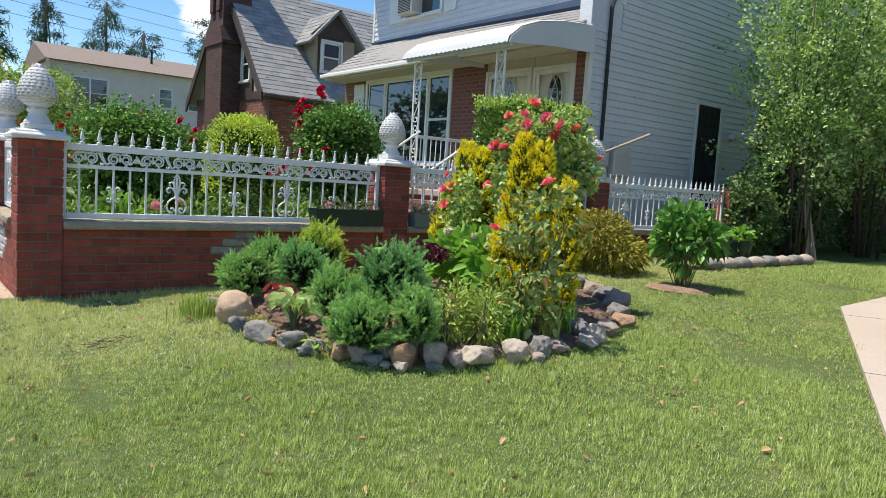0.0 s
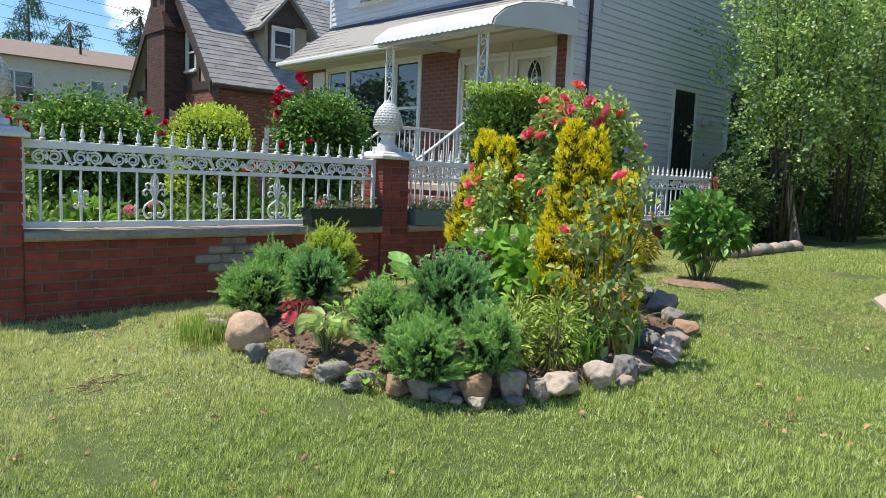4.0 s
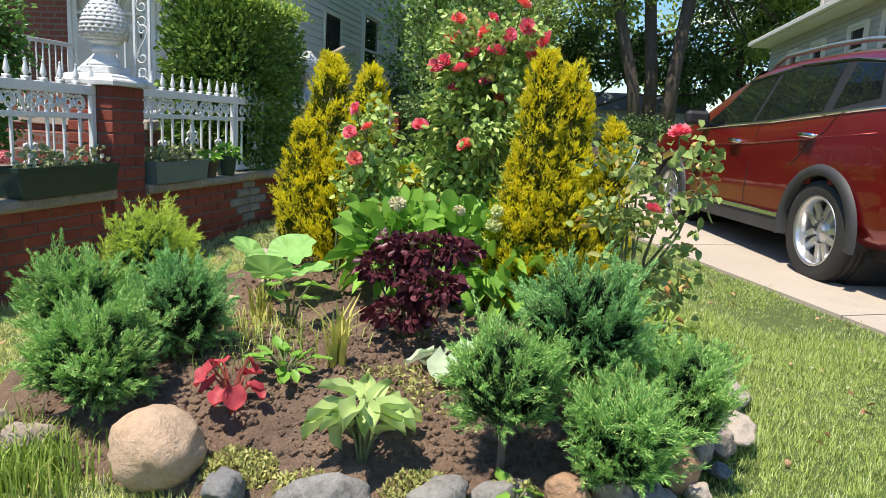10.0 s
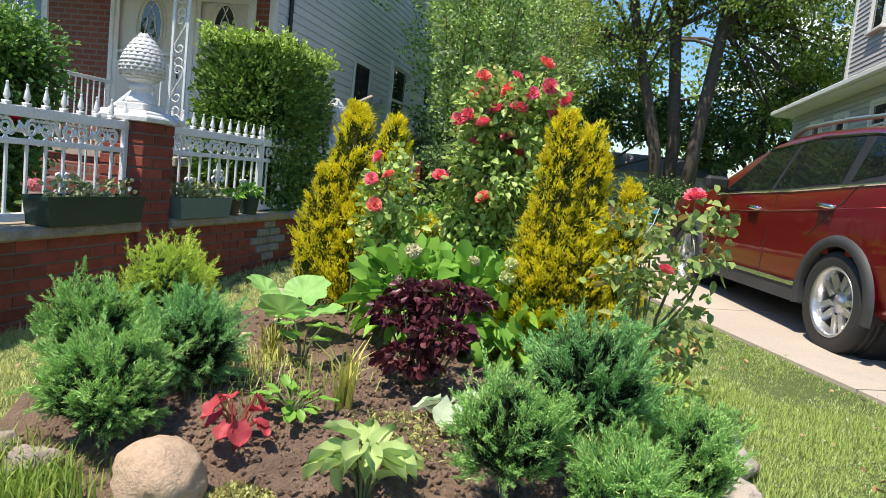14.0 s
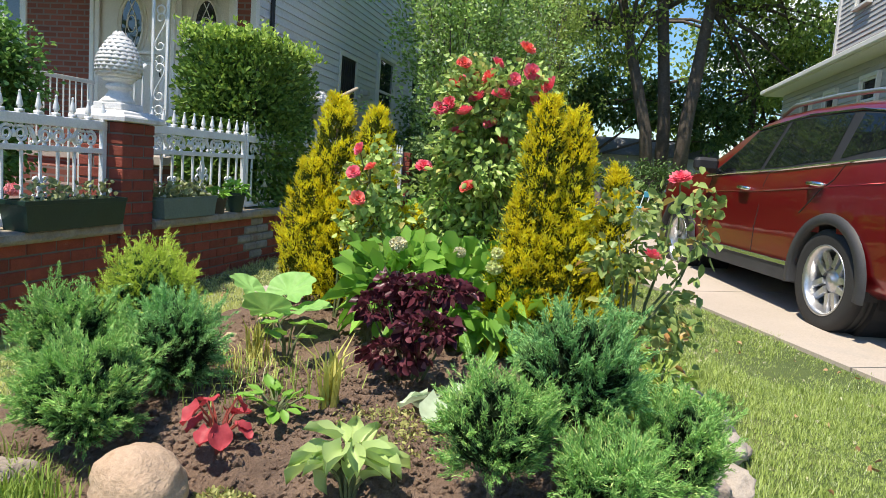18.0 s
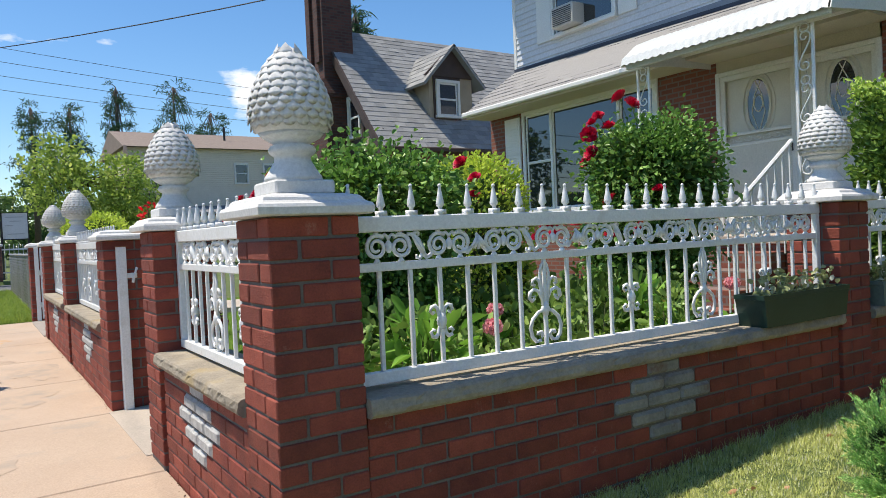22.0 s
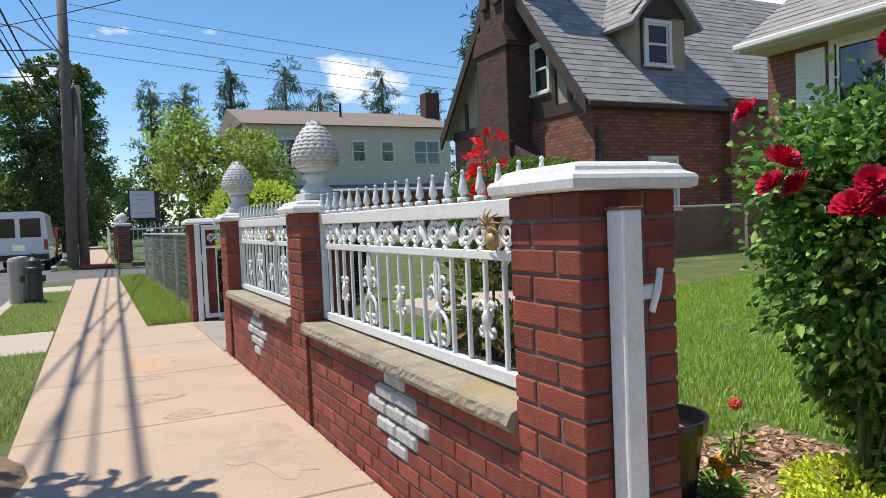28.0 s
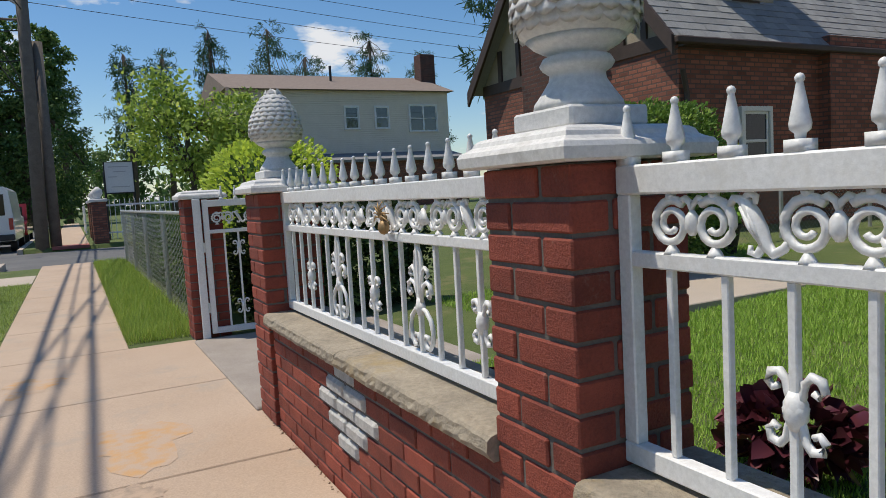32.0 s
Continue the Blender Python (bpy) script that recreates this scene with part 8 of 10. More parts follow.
for xw in (0.0, 2.706):
    for side in (1, -1):
        tyre = part("wheel", lathe_open([(0.24, -0.10), (0.30, -0.112), (0.345, -0.105), (0.358, -0.085), (0.36, -0.03), (0.354, -0.028), (0.354, -0.018), (0.36, -0.016), (0.36, 0.016), (0.354, 0.018), (0.354, 0.028), (0.36, 0.03), (0.358, 0.085), (0.345, 0.105), (0.30, 0.112), (0.245, 0.10)], 40), M_TYRE, car, "black tyre on a silver alloy wheel", pose(xw, side * 0.81, 0.36, -90 if side == 1 else 90), True)
        part("rim", lathe_open([(0.20, -0.09), (0.235, 0.0), (0.24, 0.085), (0.25, 0.10), (0.247, 0.107), (0.228, 0.095), (0.222, 0.06), (0.195, -0.05)], 40), M_ALLOY, tyre, smooth=True)
        part("brake_disc", lathe([(0.17, 0.0), (0.17, 0.015)], 24), M_CLAD, tyre)
        part("hub_cap", lathe([(0.092, 0.0), (0.085, 0.03), (0.06, 0.042), (0.035, 0.05), (0.033, 0.056), (0.01, 0.057)], 20), M_ALLOY, tyre, smooth=True)
        for i in range(5):
            o = new("spoke", SPOKE_ME)
            o.parent = tyre
            o.matrix_basis = pose(0, 0, 0, 0, 0, 72 * i + 9) @ pose(0, 0, 0, 90) @ Matrix.Diagonal((1, 1, -1, 1))

# ---- trees, hedges, yard plants ----
L_TREE = leaf_mat("tree_leaves", (0.045, 0.10, 0.02), (0.20, 0.31, 0.07), 0.45, 0.6, (0.36, 0.48, 0.15), 0.2)
L_TREED = leaf_mat("dark_tree_leaves", (0.025, 0.06, 0.022), (0.085, 0.165, 0.05), 0.5, 0.4, (0.18, 0.28, 0.09), 0.12)
L_TREEL = leaf_mat("light_tree_leaves", (0.07, 0.14, 0.03), (0.25, 0.37, 0.08), 0.5, 0.6, (0.42, 0.52, 0.15), 0.15)
L_PINE = leaf_mat("pine_needles", (0.02, 0.055, 0.03), (0.05, 0.11, 0.055), 0.6, 0.2)
# palest tone stands for glossy highlights, darkest for shaded gaps between leaves
L_SHRUB = leaf_mat("tall_shrub_leaves", (0.022, 0.06, 0.018), (0.26, 0.40, 0.12), 0.4, 0.45, (0.60, 0.70, 0.38), 0.2, gain=2.0, warm=1.12)
L_HEDGE = leaf_mat("hedge_leaves", (0.035, 0.09, 0.02), (0.13, 0.24, 0.05), 0.4, 0.35, (0.28, 0.42, 0.10), 0.14)


def tree(name, x, y, z, label, trunk, blobs, n, leaf, mat, seed, limbs=10, category="tree", cluster=0.5, per=26, group="trees", droop=0.3, bark=None, wid=0.6):
    """trunk: list of (dx, dy, dz, radius); blobs: crown masses (cx, cy, cz, rx, ry, rz), all from the foot."""
    th = thing(name, (x, y, z), label, category, group)
    g = np.random.default_rng(seed)
    pts = [Vector(t[:3]) for t in trunk]
    tk = part("trunk", tube(pts, [t[3] for t in trunk], 9), bark or M_BARK, th, smooth=True)
    P, D, rods = [], [], []
    vol = [b[3] * b[4] + b[4] * b[5] for b in blobs]
    for bi, b in enumerate(blobs):
        k = int(n * vol[bi] / sum(vol))
        nc = max(6, k // per)
        d = unit(g.normal(0, 1, (nc, 3)))
        c = d * (g.uniform(0.3, 1.0, (nc, 1)) ** 0.45) * np.array(b[3:6]) * g.uniform(0.82, 1.12, (nc, 1)) + np.array(b[:3])
        pick = g.integers(0, nc, k)
        spread = cluster * min(b[3:6])
        P.append(c[pick] + g.normal(0, 1, (k, 3)) * np.array([spread, spread, spread * 0.7]) * 0.33)
        D.append(d[pick] * 0.5 + np.array([0, 0, -droop]) + g.normal(0, 0.6, (k, 3)))
        m = max(1, int(limbs * vol[bi] / sum(vol)))
        for i in range(m):
            e = Vector(c[i % nc])
            s = pts[g.integers(max(1, len(pts) // 2), len(pts))]
            r = trunk[-1][3] * 0.8 + 0.004
            rods.append(tube([s, s.lerp(e, 0.45) + Vector((0, 0, 0.08 * (e - s).length)), e], [r, r * 0.6, r * 0.2], 5))
    if rods:
        part("branchwork", join(*rods), bark or M_BARK, th, smooth=True)
    part("crown", leaf_mesh("crown", np.concatenate(P), np.concatenate(D), leaf, leaf * wid, mat, g, 0.2, 0.1, 0.5), None, th)
    return th


# tall many-stemmed shrubs beside the house
def stem_shrub(x, y, z, h, w, label, n, seed, mat):
    q = random.Random(seed)
    g = np.random.default_rng(seed)
    th = thing("tall_shrub", (x, y, z), label, "shrub", "tall shrubs by the house")
    rods, P, D = [], [], []
    for i in range(13):
        a, r = q.uniform(0, 6.28), w * q.uniform(0.2, 1.0)
        e = Vector((r * math.cos(a), r * math.sin(a), h * q.uniform(0.65, 1.05)))
        s = Vector((0.18 * math.cos(a), 0.18 * math.sin(a), -0.1))
        m = s.lerp(e, 0.5) * 0.92 + Vector((0, 0, 0.05 * h))
        rods.append(tube([s, m, e], [0.02, 0.013, 0.005], 6))
        k = n // 13
        t = g.uniform(0.22, 1.03, k)[:, None]
        s_, m_, e_ = map(np.array, (s, m, e))
        c = s_ * (1 - t) ** 2 + 2 * m_ * t * (1 - t) + e_ * t * t
        sp = 0.16 + 0.34 * np.sin(np.pi * np.clip(t, 0, 1)) ** 0.6
        nc = k // 34
        cl = g.integers(0, nc, k)
        tc_ = g.uniform(0.36, 1.03, nc)[cl][:, None]
        c = s_ * (1 - tc_) ** 2 + 2 * m_ * tc_ * (1 - tc_) + e_ * tc_ * tc_
        off = g.normal(0, 1, (nc, 3))[cl] * sp * 0.75 + g.normal(0, 0.085, (k, 3))
        P.append(c + off)
        D.append(off + np.array([0, 0, 0.5]))
    part("branchwork", join(*rods), M_BARK, th, smooth=True)
    part("foliage", leaf_mesh("foliage", np.concatenate(P), np.concatenate(D), 0.075, 0.045, mat, g, 0.25, 0.15, 0.4), None, th)


stem_shrub(11.0, -0.55, 0.22, 5.2, 0.95, "tall many-stemmed leafy shrub against the siding", 18000, 201, L_SHRUB)
stem_shrub(12.8, -0.9, 0.22, 5.6, 1.1, "tall many-stemmed leafy shrub against the siding", 20000, 202, L_SHRUB)
stem_shrub(15.0, -1.2, 0.22, 6.0, 1.3, "tall leafy shrub at the back of the side yard", 9000, 203, L_TREE)
stem_shrub(17.5, -1.6, 0.22, 6.5, 1.4, "tall leafy shrub at the back of the side yard", 8000, 204, L_TREE)
tree("dark_bush", 9.35, -0.5, 0.22, "dark leafy bush over the end of the garden wall", [(0, 0, -0.1, 0.03), (0, 0, 0.4, 0.025), (0, 0, 0.8, 0.015)], [(0, 0, 0.75, 0.45, 0.35, 0.62), (0.5, 0.1, 0.6, 0.4, 0.3, 0.5)], 3600, 0.07, L_TREED, 207, category="bush", group="")
tree("dark_bush", 13.9, -0.2, 0.2, "dark shady bush under the tall shrubs", [(0, 0, -0.1, 0.04), (0, 0, 0.6, 0.03), (0, 0, 1.0, 0.02)], [(-2.9, 0.35, 0.85, 0.75, 0.6, 0.95), (-2.2, 0.0, 0.8, 0.9, 0.6, 0.9), (0, 0, 0.9, 1.2, 0.7, 0.9), (2.0, -0.5, 0.8, 1.2, 0.8, 0.9)], 13000, 0.08, L_TREED, 205, category="bush", group="")

# backyard trees with dark trunks
tree("backyard_tree", 26.0, -4.95, 0.2, "tall backyard tree with leaning dark trunk", [(0, 0, -0.2, 0.27), (-0.1, 0.35, 2.6, 0.22), (-0.1, 1.3, 6.0, 0.18), (0, 2.4, 10, 0.12)], [(0, 3.0, 8.0, 2.6, 3.2, 2.8), (0, 5.5, 7.0, 2.6, 3.0, 3.2), (0, 1.5, 10.5, 3, 3.5, 2.5), (0, 8.5, 5.5, 2.5, 3.0, 3.5)], 18000, 0.16, L_TREE, 211, 30, cluster=0.42, per=40)
tree("backyard_tree", 26.5, -5.35, 0.2, "tall backyard tree with straight dark trunks", [(0, 0, -0.2, 0.27), (0, 0.1, 3.0, 0.23), (0, 0.55, 7.0, 0.2), (0, 0.8, 11, 0.13)], [(0, 0, 10.5, 3, 3.2, 2.5), (0, -1.5, 8.2, 2.5, 1.8, 1.8), (0, 1.8, 6.0, 1.5, 1.4, 1.2)], 13000, 0.16, L_TREE, 212, 28, cluster=0.42, per=40)
tree("backyard_tree", 26.0, -5.85, 0.2, "tall backyard tree with straight dark trunks", [(0, 0, -0.2, 0.28), (0, -0.12, 3.0, 0.24), (0, -0.5, 7.0, 0.2), (0, -0.7, 11, 0.13)], [(0, -2.2, 9.5, 3, 2.6, 2.6), (0, -3.9, 7.2, 2.2, 2.2, 1.8), (1, -3.9, 4.6, 1.8, 1.8, 1.3)], 13000, 0.16, L_TREE, 213, 28, cluster=0.42, per=40)
tree("backyard_tree", 29.0, -9.0, 0.2, "smaller backyard tree with open dark crown", [(0, 0, -0.2, 0.22), (0.1, 0.3, 2.0, 0.18), (0, 0.2, 4.6, 0.11)], [(0, 0.6, 5.2, 2.2, 2.2, 1.8), (0, -2.0, 6.0, 2.2, 2.4, 2.0), (0, 1.5, 3.2, 1.8, 1.8, 1.2)], 9000, 0.18, L_TREED, 214, 16, cluster=0.55, per=40)
tree("backyard_tree", 34.0, -1.0, 0.2, "broad leafy tree at the end of the yard", [(0, 0, -0.2, 0.3), (0, 0, 4.0, 0.25), (0, 0, 8.0, 0.15)], [(0, 0, 7.0, 3.5, 4.5, 4.0), (0, -6, 5.5, 3, 3.5, 3.0), (0, -12, 5.0, 3, 3.5, 2.6)], 7000, 0.26, L_TREE, 215, 16, cluster=0.5, per=40)
tree("backyard_tree", 28.4, -2.8, 0.2, "low spreading tree with dark shaded crown at the yard end", [(0, 0, -0.2, 0.16), (0.1, 0.2, 1.6, 0.13), (0, 0.3, 3.6, 0.08)], [(0, 1.5, 4.0, 1.6, 2.0, 1.5), (0.3, -0.6, 4.2, 1.5, 1.6, 1.3), (0, 3.4, 3.4, 1.5, 1.6, 1.8), (0.5, -2.6, 3.9, 1.4, 1.5, 1.0), (0.5, -4.4, 3.2, 1.4, 1.3, 0.9)], 9000, 0.2, L_TREED, 217, 18, cluster=0.5, per=34)
tree("dark_bush", 20.6, -0.4, 0.2, "dark leafy undergrowth below the tall shrubs", [(0, 0, -0.1, 0.05), (0, 0, 0.8, 0.04), (0, 0, 1.5, 0.03)], [(0.0, 1.0, 1.3, 1.2, 1.2, 1.5), (0.4, -0.8, 1.1, 1.2, 1.1, 1.2), (-1.5, 0.9, 1.0, 1.2, 0.8, 1.1), (-3.6, 0.8, 1.0, 1.4, 0.8, 1.1)], 7000, 0.16, L_TREED, 206, category="bush", group="")
tree("yard_bush", 22.0, -4.6, 0.2, "low dark hedge at the end of the drive", [(0, 0, -0.1, 0.05), (0, 0, 0.5, 0.04), (0, 0, 0.8, 0.03)], [(0, 2.2, 0.8, 0.8, 1.6, 0.8), (0, -0.2, 0.75, 0.8, 1.5, 0.75), (0, -2.4, 0.7, 0.8, 1.5, 0.7)], 8000, 0.10, L_TREED, 216, category="hedge", group="")
# garden walls at the end of the yard
M_YWALL = surface("pale_shed_boards", (0.46, 0.45, 0.44), (0.58, 0.57, 0.55), 3, 30, 0.8, 0.3)
shed = thing("garden_shed", (30.5, -3.0, 0.2), "low pale grey shed behind the trees", "shed")
part("shed_wall", box(-1.0, -4.5, -0.1, 1.0, 4.5, 1.9), M_YWALL, shed)
part("shed_roof", prism([(-1.3, 1.85), (1.3, 1.85), (0, 2.6)], -4.8, 4.8, "y"), M_SLATE, shed)


L_YOUNG = leaf_mat("fresh_hedge_shoots", (0.16, 0.28, 0.05), (0.30, 0.46, 0.10), 0.4, 0.45)


def boxy_hedge(name, x0, y0, z0, x1, y1, z1, n, label, seed, mat=None, leaf=0.05, category="hedge", ex=4, sprigs=0):
    th = thing(name, ((x0 + x1) / 2, (y0 + y1) / 2, z0), label, category)
    g = np.random.default_rng(seed)
    hx, hy, h = (x1 - x0) / 2, (y1 - y0) / 2, z1 - z0
    d = g.normal(0, 1, (n, 3))
    d /= (np.abs(d) ** ex).sum(1, keepdims=True) ** (1 / ex)
    lump = np.array([0.10 * noise.noise((a * 4.2, b * 4.2, c * 4.2 + seed)) + 0.06 * noise.noise((a * 11, b * 11, c * 11 - seed)) for a, b, c in d])
    p = d * (g.uniform(0.70, 1.0, (n, 1)) ** 0.5 + lump[:, None]) * np.array([hx, hy, h / 2]) + np.array([0, 0, h / 2])
    part("foliage", leaf_mesh("foliage", p, d + np.array([0, 0, 0.3]), leaf, leaf * 0.65, mat or L_HEDGE, g, 0.3, 0.1, 0.6), None, th)
    if sprigs:
        m = g.integers(0, sprigs, sprigs * 9)
        c = np.stack([g.uniform(-hx, hx, sprigs), g.uniform(-hy, hy, sprigs), np.full(sprigs, h * 0.97)], 1)
        tall = g.uniform(0.03, 0.16, sprigs)
        sp = c[m] + np.stack([g.normal(0, 0.02, len(m)), g.normal(0, 0.02, len(m)), g.uniform(-0.3, 1, len(m)) * tall[m]], 1)
        part("young_foliage", leaf_mesh("young_foliage", sp, np.tile([0, 0, 0.8], (len(m), 1)), leaf * 0.9, leaf * 0.55, L_YOUNG, g, 0.3, 0.0, 0.6), None, th, "pale fresh shoots along the top")
    # larger inner leaves in a darker colour, partly standing for shade inside
    k = n // 5
    d2 = d[:k] * g.uniform(0.45, 0.8, (k, 1)) * np.array([hx, hy, h / 2]) + np.array([0, 0, h / 2])
    part("inner_foliage", leaf_mesh("inner_foliage", d2, d[:k] + np.array([0, 0, 0.3]), leaf * 2.4, leaf * 1.7, L_TREED, g, 0.3, 0.1, 0.8), None, th)
    rods = [tube([(hx * q * 0.3, hy * w * 0.3, -0.05), (hx * q * 0.6, hy * w * 0.6, h * 0.5), (hx * q * 0.7, hy * w * 0.7, h * 0.85)], [0.02, 0.015, 0.006], 5) for q in (-1, 0.1, 1) for w in (-1, 0.2, 1)]
    part("branchwork", join(*rods), M_BARK, th)
    return th


boxy_hedge("clipped_hedge", 4.85, -0.06, 0.15, 6.2, 0.76, 2.06, 26000, "tall clipped green hedge bush behind the fence", 221, ex=8, sprigs=260)
boxy_hedge("yard_hedge", 3.45, 9.7, 0.1, 5.6, 11.0, 1.9, 20000, "dense green hedge across the front yard", 222)
boxy_hedge("globe_shrub", 2.45, 2.5, 0.1, 3.35, 3.3, 1.75, 7000, "bright green rounded shrub in the front yard", 223, L_FEATH, 0.045, "shrub")
# shade on the gate hedge is put into this dark leaf colour
L_DARKHEDGE = leaf_mat("shade_dark_hedge_leaves", (0.012, 0.028, 0.01), (0.035, 0.07, 0.02), 0.5, 0.1, gain=1.0)
boxy_hedge("yew_hedge", 0.4, 10.78, 0.02, 2.3, 11.15, 1.12, 7000, "hedge behind the open gate, leaf colour darkened for shade", 226, L_DARKHEDGE, 0.05, "hedge")
boxy_hedge("yew_hedge", 0.22, 11.3, 0.02, 0.5, 20.6, 0.98, 8000, "dark green shrubs grown against the chain-link fence", 227, L_INNER, 0.06, "hedge")
boxy_hedge("low_hedge", 0.5, 11.2, 0.05, 1.7, 13.5, 1.75, 7000, "bright green shrub behind the chain-link fence", 225, L_FEATH, 0.06, "shrub")

L_YROSE = leaf_mat("yard_rose_leaves", (0.03, 0.08, 0.017), (0.15, 0.275, 0.06), 0.35, 0.35, (0.34, 0.48, 0.15), 0.14, warm=1.03)
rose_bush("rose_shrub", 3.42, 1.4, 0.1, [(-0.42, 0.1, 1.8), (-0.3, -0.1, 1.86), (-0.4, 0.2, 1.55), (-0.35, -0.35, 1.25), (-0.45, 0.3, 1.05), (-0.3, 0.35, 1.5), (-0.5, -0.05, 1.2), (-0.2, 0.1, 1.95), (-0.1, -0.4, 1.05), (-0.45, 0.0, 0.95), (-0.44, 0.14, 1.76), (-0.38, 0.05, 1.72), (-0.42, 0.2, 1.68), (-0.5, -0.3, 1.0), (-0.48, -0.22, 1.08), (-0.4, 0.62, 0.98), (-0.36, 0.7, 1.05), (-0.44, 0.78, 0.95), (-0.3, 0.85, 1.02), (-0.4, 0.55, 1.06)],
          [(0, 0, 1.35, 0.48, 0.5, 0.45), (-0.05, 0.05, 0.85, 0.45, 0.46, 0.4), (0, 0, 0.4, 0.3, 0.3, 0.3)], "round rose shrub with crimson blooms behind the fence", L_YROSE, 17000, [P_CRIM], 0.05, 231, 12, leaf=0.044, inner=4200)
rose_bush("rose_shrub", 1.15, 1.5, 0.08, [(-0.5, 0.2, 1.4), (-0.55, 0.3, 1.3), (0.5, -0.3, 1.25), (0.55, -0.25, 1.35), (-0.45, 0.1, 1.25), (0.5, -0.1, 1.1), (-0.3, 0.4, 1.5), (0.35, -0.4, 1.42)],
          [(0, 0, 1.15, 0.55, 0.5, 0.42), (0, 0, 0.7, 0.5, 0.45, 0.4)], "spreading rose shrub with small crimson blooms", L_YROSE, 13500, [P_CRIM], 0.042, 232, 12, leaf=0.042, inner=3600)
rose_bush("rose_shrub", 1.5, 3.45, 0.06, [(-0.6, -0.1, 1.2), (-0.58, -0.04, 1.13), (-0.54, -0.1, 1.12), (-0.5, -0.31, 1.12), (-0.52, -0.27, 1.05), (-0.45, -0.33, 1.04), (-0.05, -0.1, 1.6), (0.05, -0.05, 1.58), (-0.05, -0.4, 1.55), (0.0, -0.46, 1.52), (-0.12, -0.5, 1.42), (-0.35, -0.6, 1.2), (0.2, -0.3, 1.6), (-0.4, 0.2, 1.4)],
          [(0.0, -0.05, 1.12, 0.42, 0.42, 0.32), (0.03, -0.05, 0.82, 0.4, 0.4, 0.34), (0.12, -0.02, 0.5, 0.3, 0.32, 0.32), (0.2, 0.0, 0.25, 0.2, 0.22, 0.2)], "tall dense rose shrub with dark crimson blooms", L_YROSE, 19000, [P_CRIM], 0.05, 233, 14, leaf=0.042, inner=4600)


P_BLUSH = leaf_mat("blush_pink_petals", (0.70, 0.30, 0.34), (0.80, 0.45, 0.48), 0.5, 0.3, gain=1.0)


def perennials(x, y, label, seed, n=160, h=0.5, r=0.22, leaf=0.14, wid=0.05, mat=None):
    th = cluster_leaves("perennial", (x, y, ground_z(x, y)), label, "plant", [(0, 0, h * 0.5, r, r, h * 0.5), (0.03, 0, h * 0.8, r * 0.8, r * 0.8, h * 0.25)], n, leaf, wid, mat or L_HYD, seed, stems=9, group="garden perennials")
    return th


q = random.Random(77)
for i in range(20):
    x, y = 0.55 + (i % 10) * 0.27 + q.uniform(-0.06, 0.06), 0.40 + (i // 10) * 0.36 + q.uniform(-0.06, 0.06)
    big = i % 4 == 1
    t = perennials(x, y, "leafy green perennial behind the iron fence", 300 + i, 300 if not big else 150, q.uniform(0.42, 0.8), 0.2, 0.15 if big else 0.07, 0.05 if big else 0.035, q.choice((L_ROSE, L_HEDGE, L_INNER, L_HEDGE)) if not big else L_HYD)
    if i in (2, 8, 13):
        flower_head(t, 0.0, -0.1, 0.7, 0.045, P_BLUSH)
# back row takes the darkened leaf colour in place of shade behind the fence
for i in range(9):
    perennials(0.55 + i * 0.3, 1.0, "leafy perennial behind the fence, shade put into its leaf colour", 350 + i, 260, 0.75, 0.26, 0.09, 0.05, L_INNER)
for i in range(7):
    perennials(0.5 + q.uniform(0, 0.25), 0.45 + i * 0.2, "leafy green perennial behind the front fence", 330 + i, 200, q.uniform(0.5, 0.75), 0.2, 0.08, 0.04, q.choice((L_ROSE, L_HEDGE)))
# plants behind the long street panel
cluster_leaves("heuchera", (1.46, 6.27, 0.05), "dark burgundy leafy plant on the lawn", "plant", [(0, 0, 0.15, 0.2, 0.22, 0.13)], 280, 0.10, 0.08, L_PURP, 351)
cluster_leaves("heuchera", (0.75, 7.4, 0.05), "dark burgundy leafy plant on the lawn", "plant", [(0, 0, 0.12, 0.14, 0.14, 0.1)], 160, 0.1, 0.08, L_PURP, 352)
L_MAPLE = leaf_mat("red_maple_leaves", (0.42, 0.015, 0.02), (0.62, 0.04, 0.04), 0.4, 0.45)
L_MAPLEG = leaf_mat("bronze_maple_leaves", (0.04, 0.07, 0.02), (0.12, 0.15, 0.045), 0.4, 0.3, (0.30, 0.09, 0.05), 0.25, warm=1.05)
jm = cluster_leaves("japanese_maple", (0.58, 4.6, 0.03), "young japanese maple, bronze below and bright red on top", "tree", [(0, 0, 0.75, 0.26, 0.28, 0.25), (0.05, 0.05, 0.45, 0.26, 0.26, 0.2)], 950, 0.052, 0.024, L_MAPLEG, 353, M_BARK)
g5 = np.random.default_rng(354)
pp, dd = ball_points(60, g5, (0, 0, 1.26), (0.09, 0.1, 0.24), 0.2)
part("young_foliage", leaf_mesh("young_foliage", pp, dd, 0.065, 0.035, L_MAPLE, g5, 0.3, 0.3, 0.5), None, jm, "bright red young leaves")
part("top_stem", tube([(0, 0, 0.4), (0.01, 0, 1.0), (0, 0.02, 1.5)], [0.008, 0.006, 0.003], 5), M_BARK, jm)
# shrubs on the lawn by the garden wall
cluster_leaves("yellow_shrub", (5.6, -0.75, 0.17), "yellow-green feathery shrub near the wall", "shrub", [(0, 0, 0.38, 0.40, 0.36, 0.34), (0.1, -0.15, 0.25, 0.42, 0.4, 0.22)], 5200, 0.085, 0.016, leaf_mat("gold_tipped_threads", (0.05, 0.08, 0.015), (0.30, 0.31, 0.06), 0.55, 0.3, (0.55, 0.52, 0.12), 0.2), 361, droop=0.5)
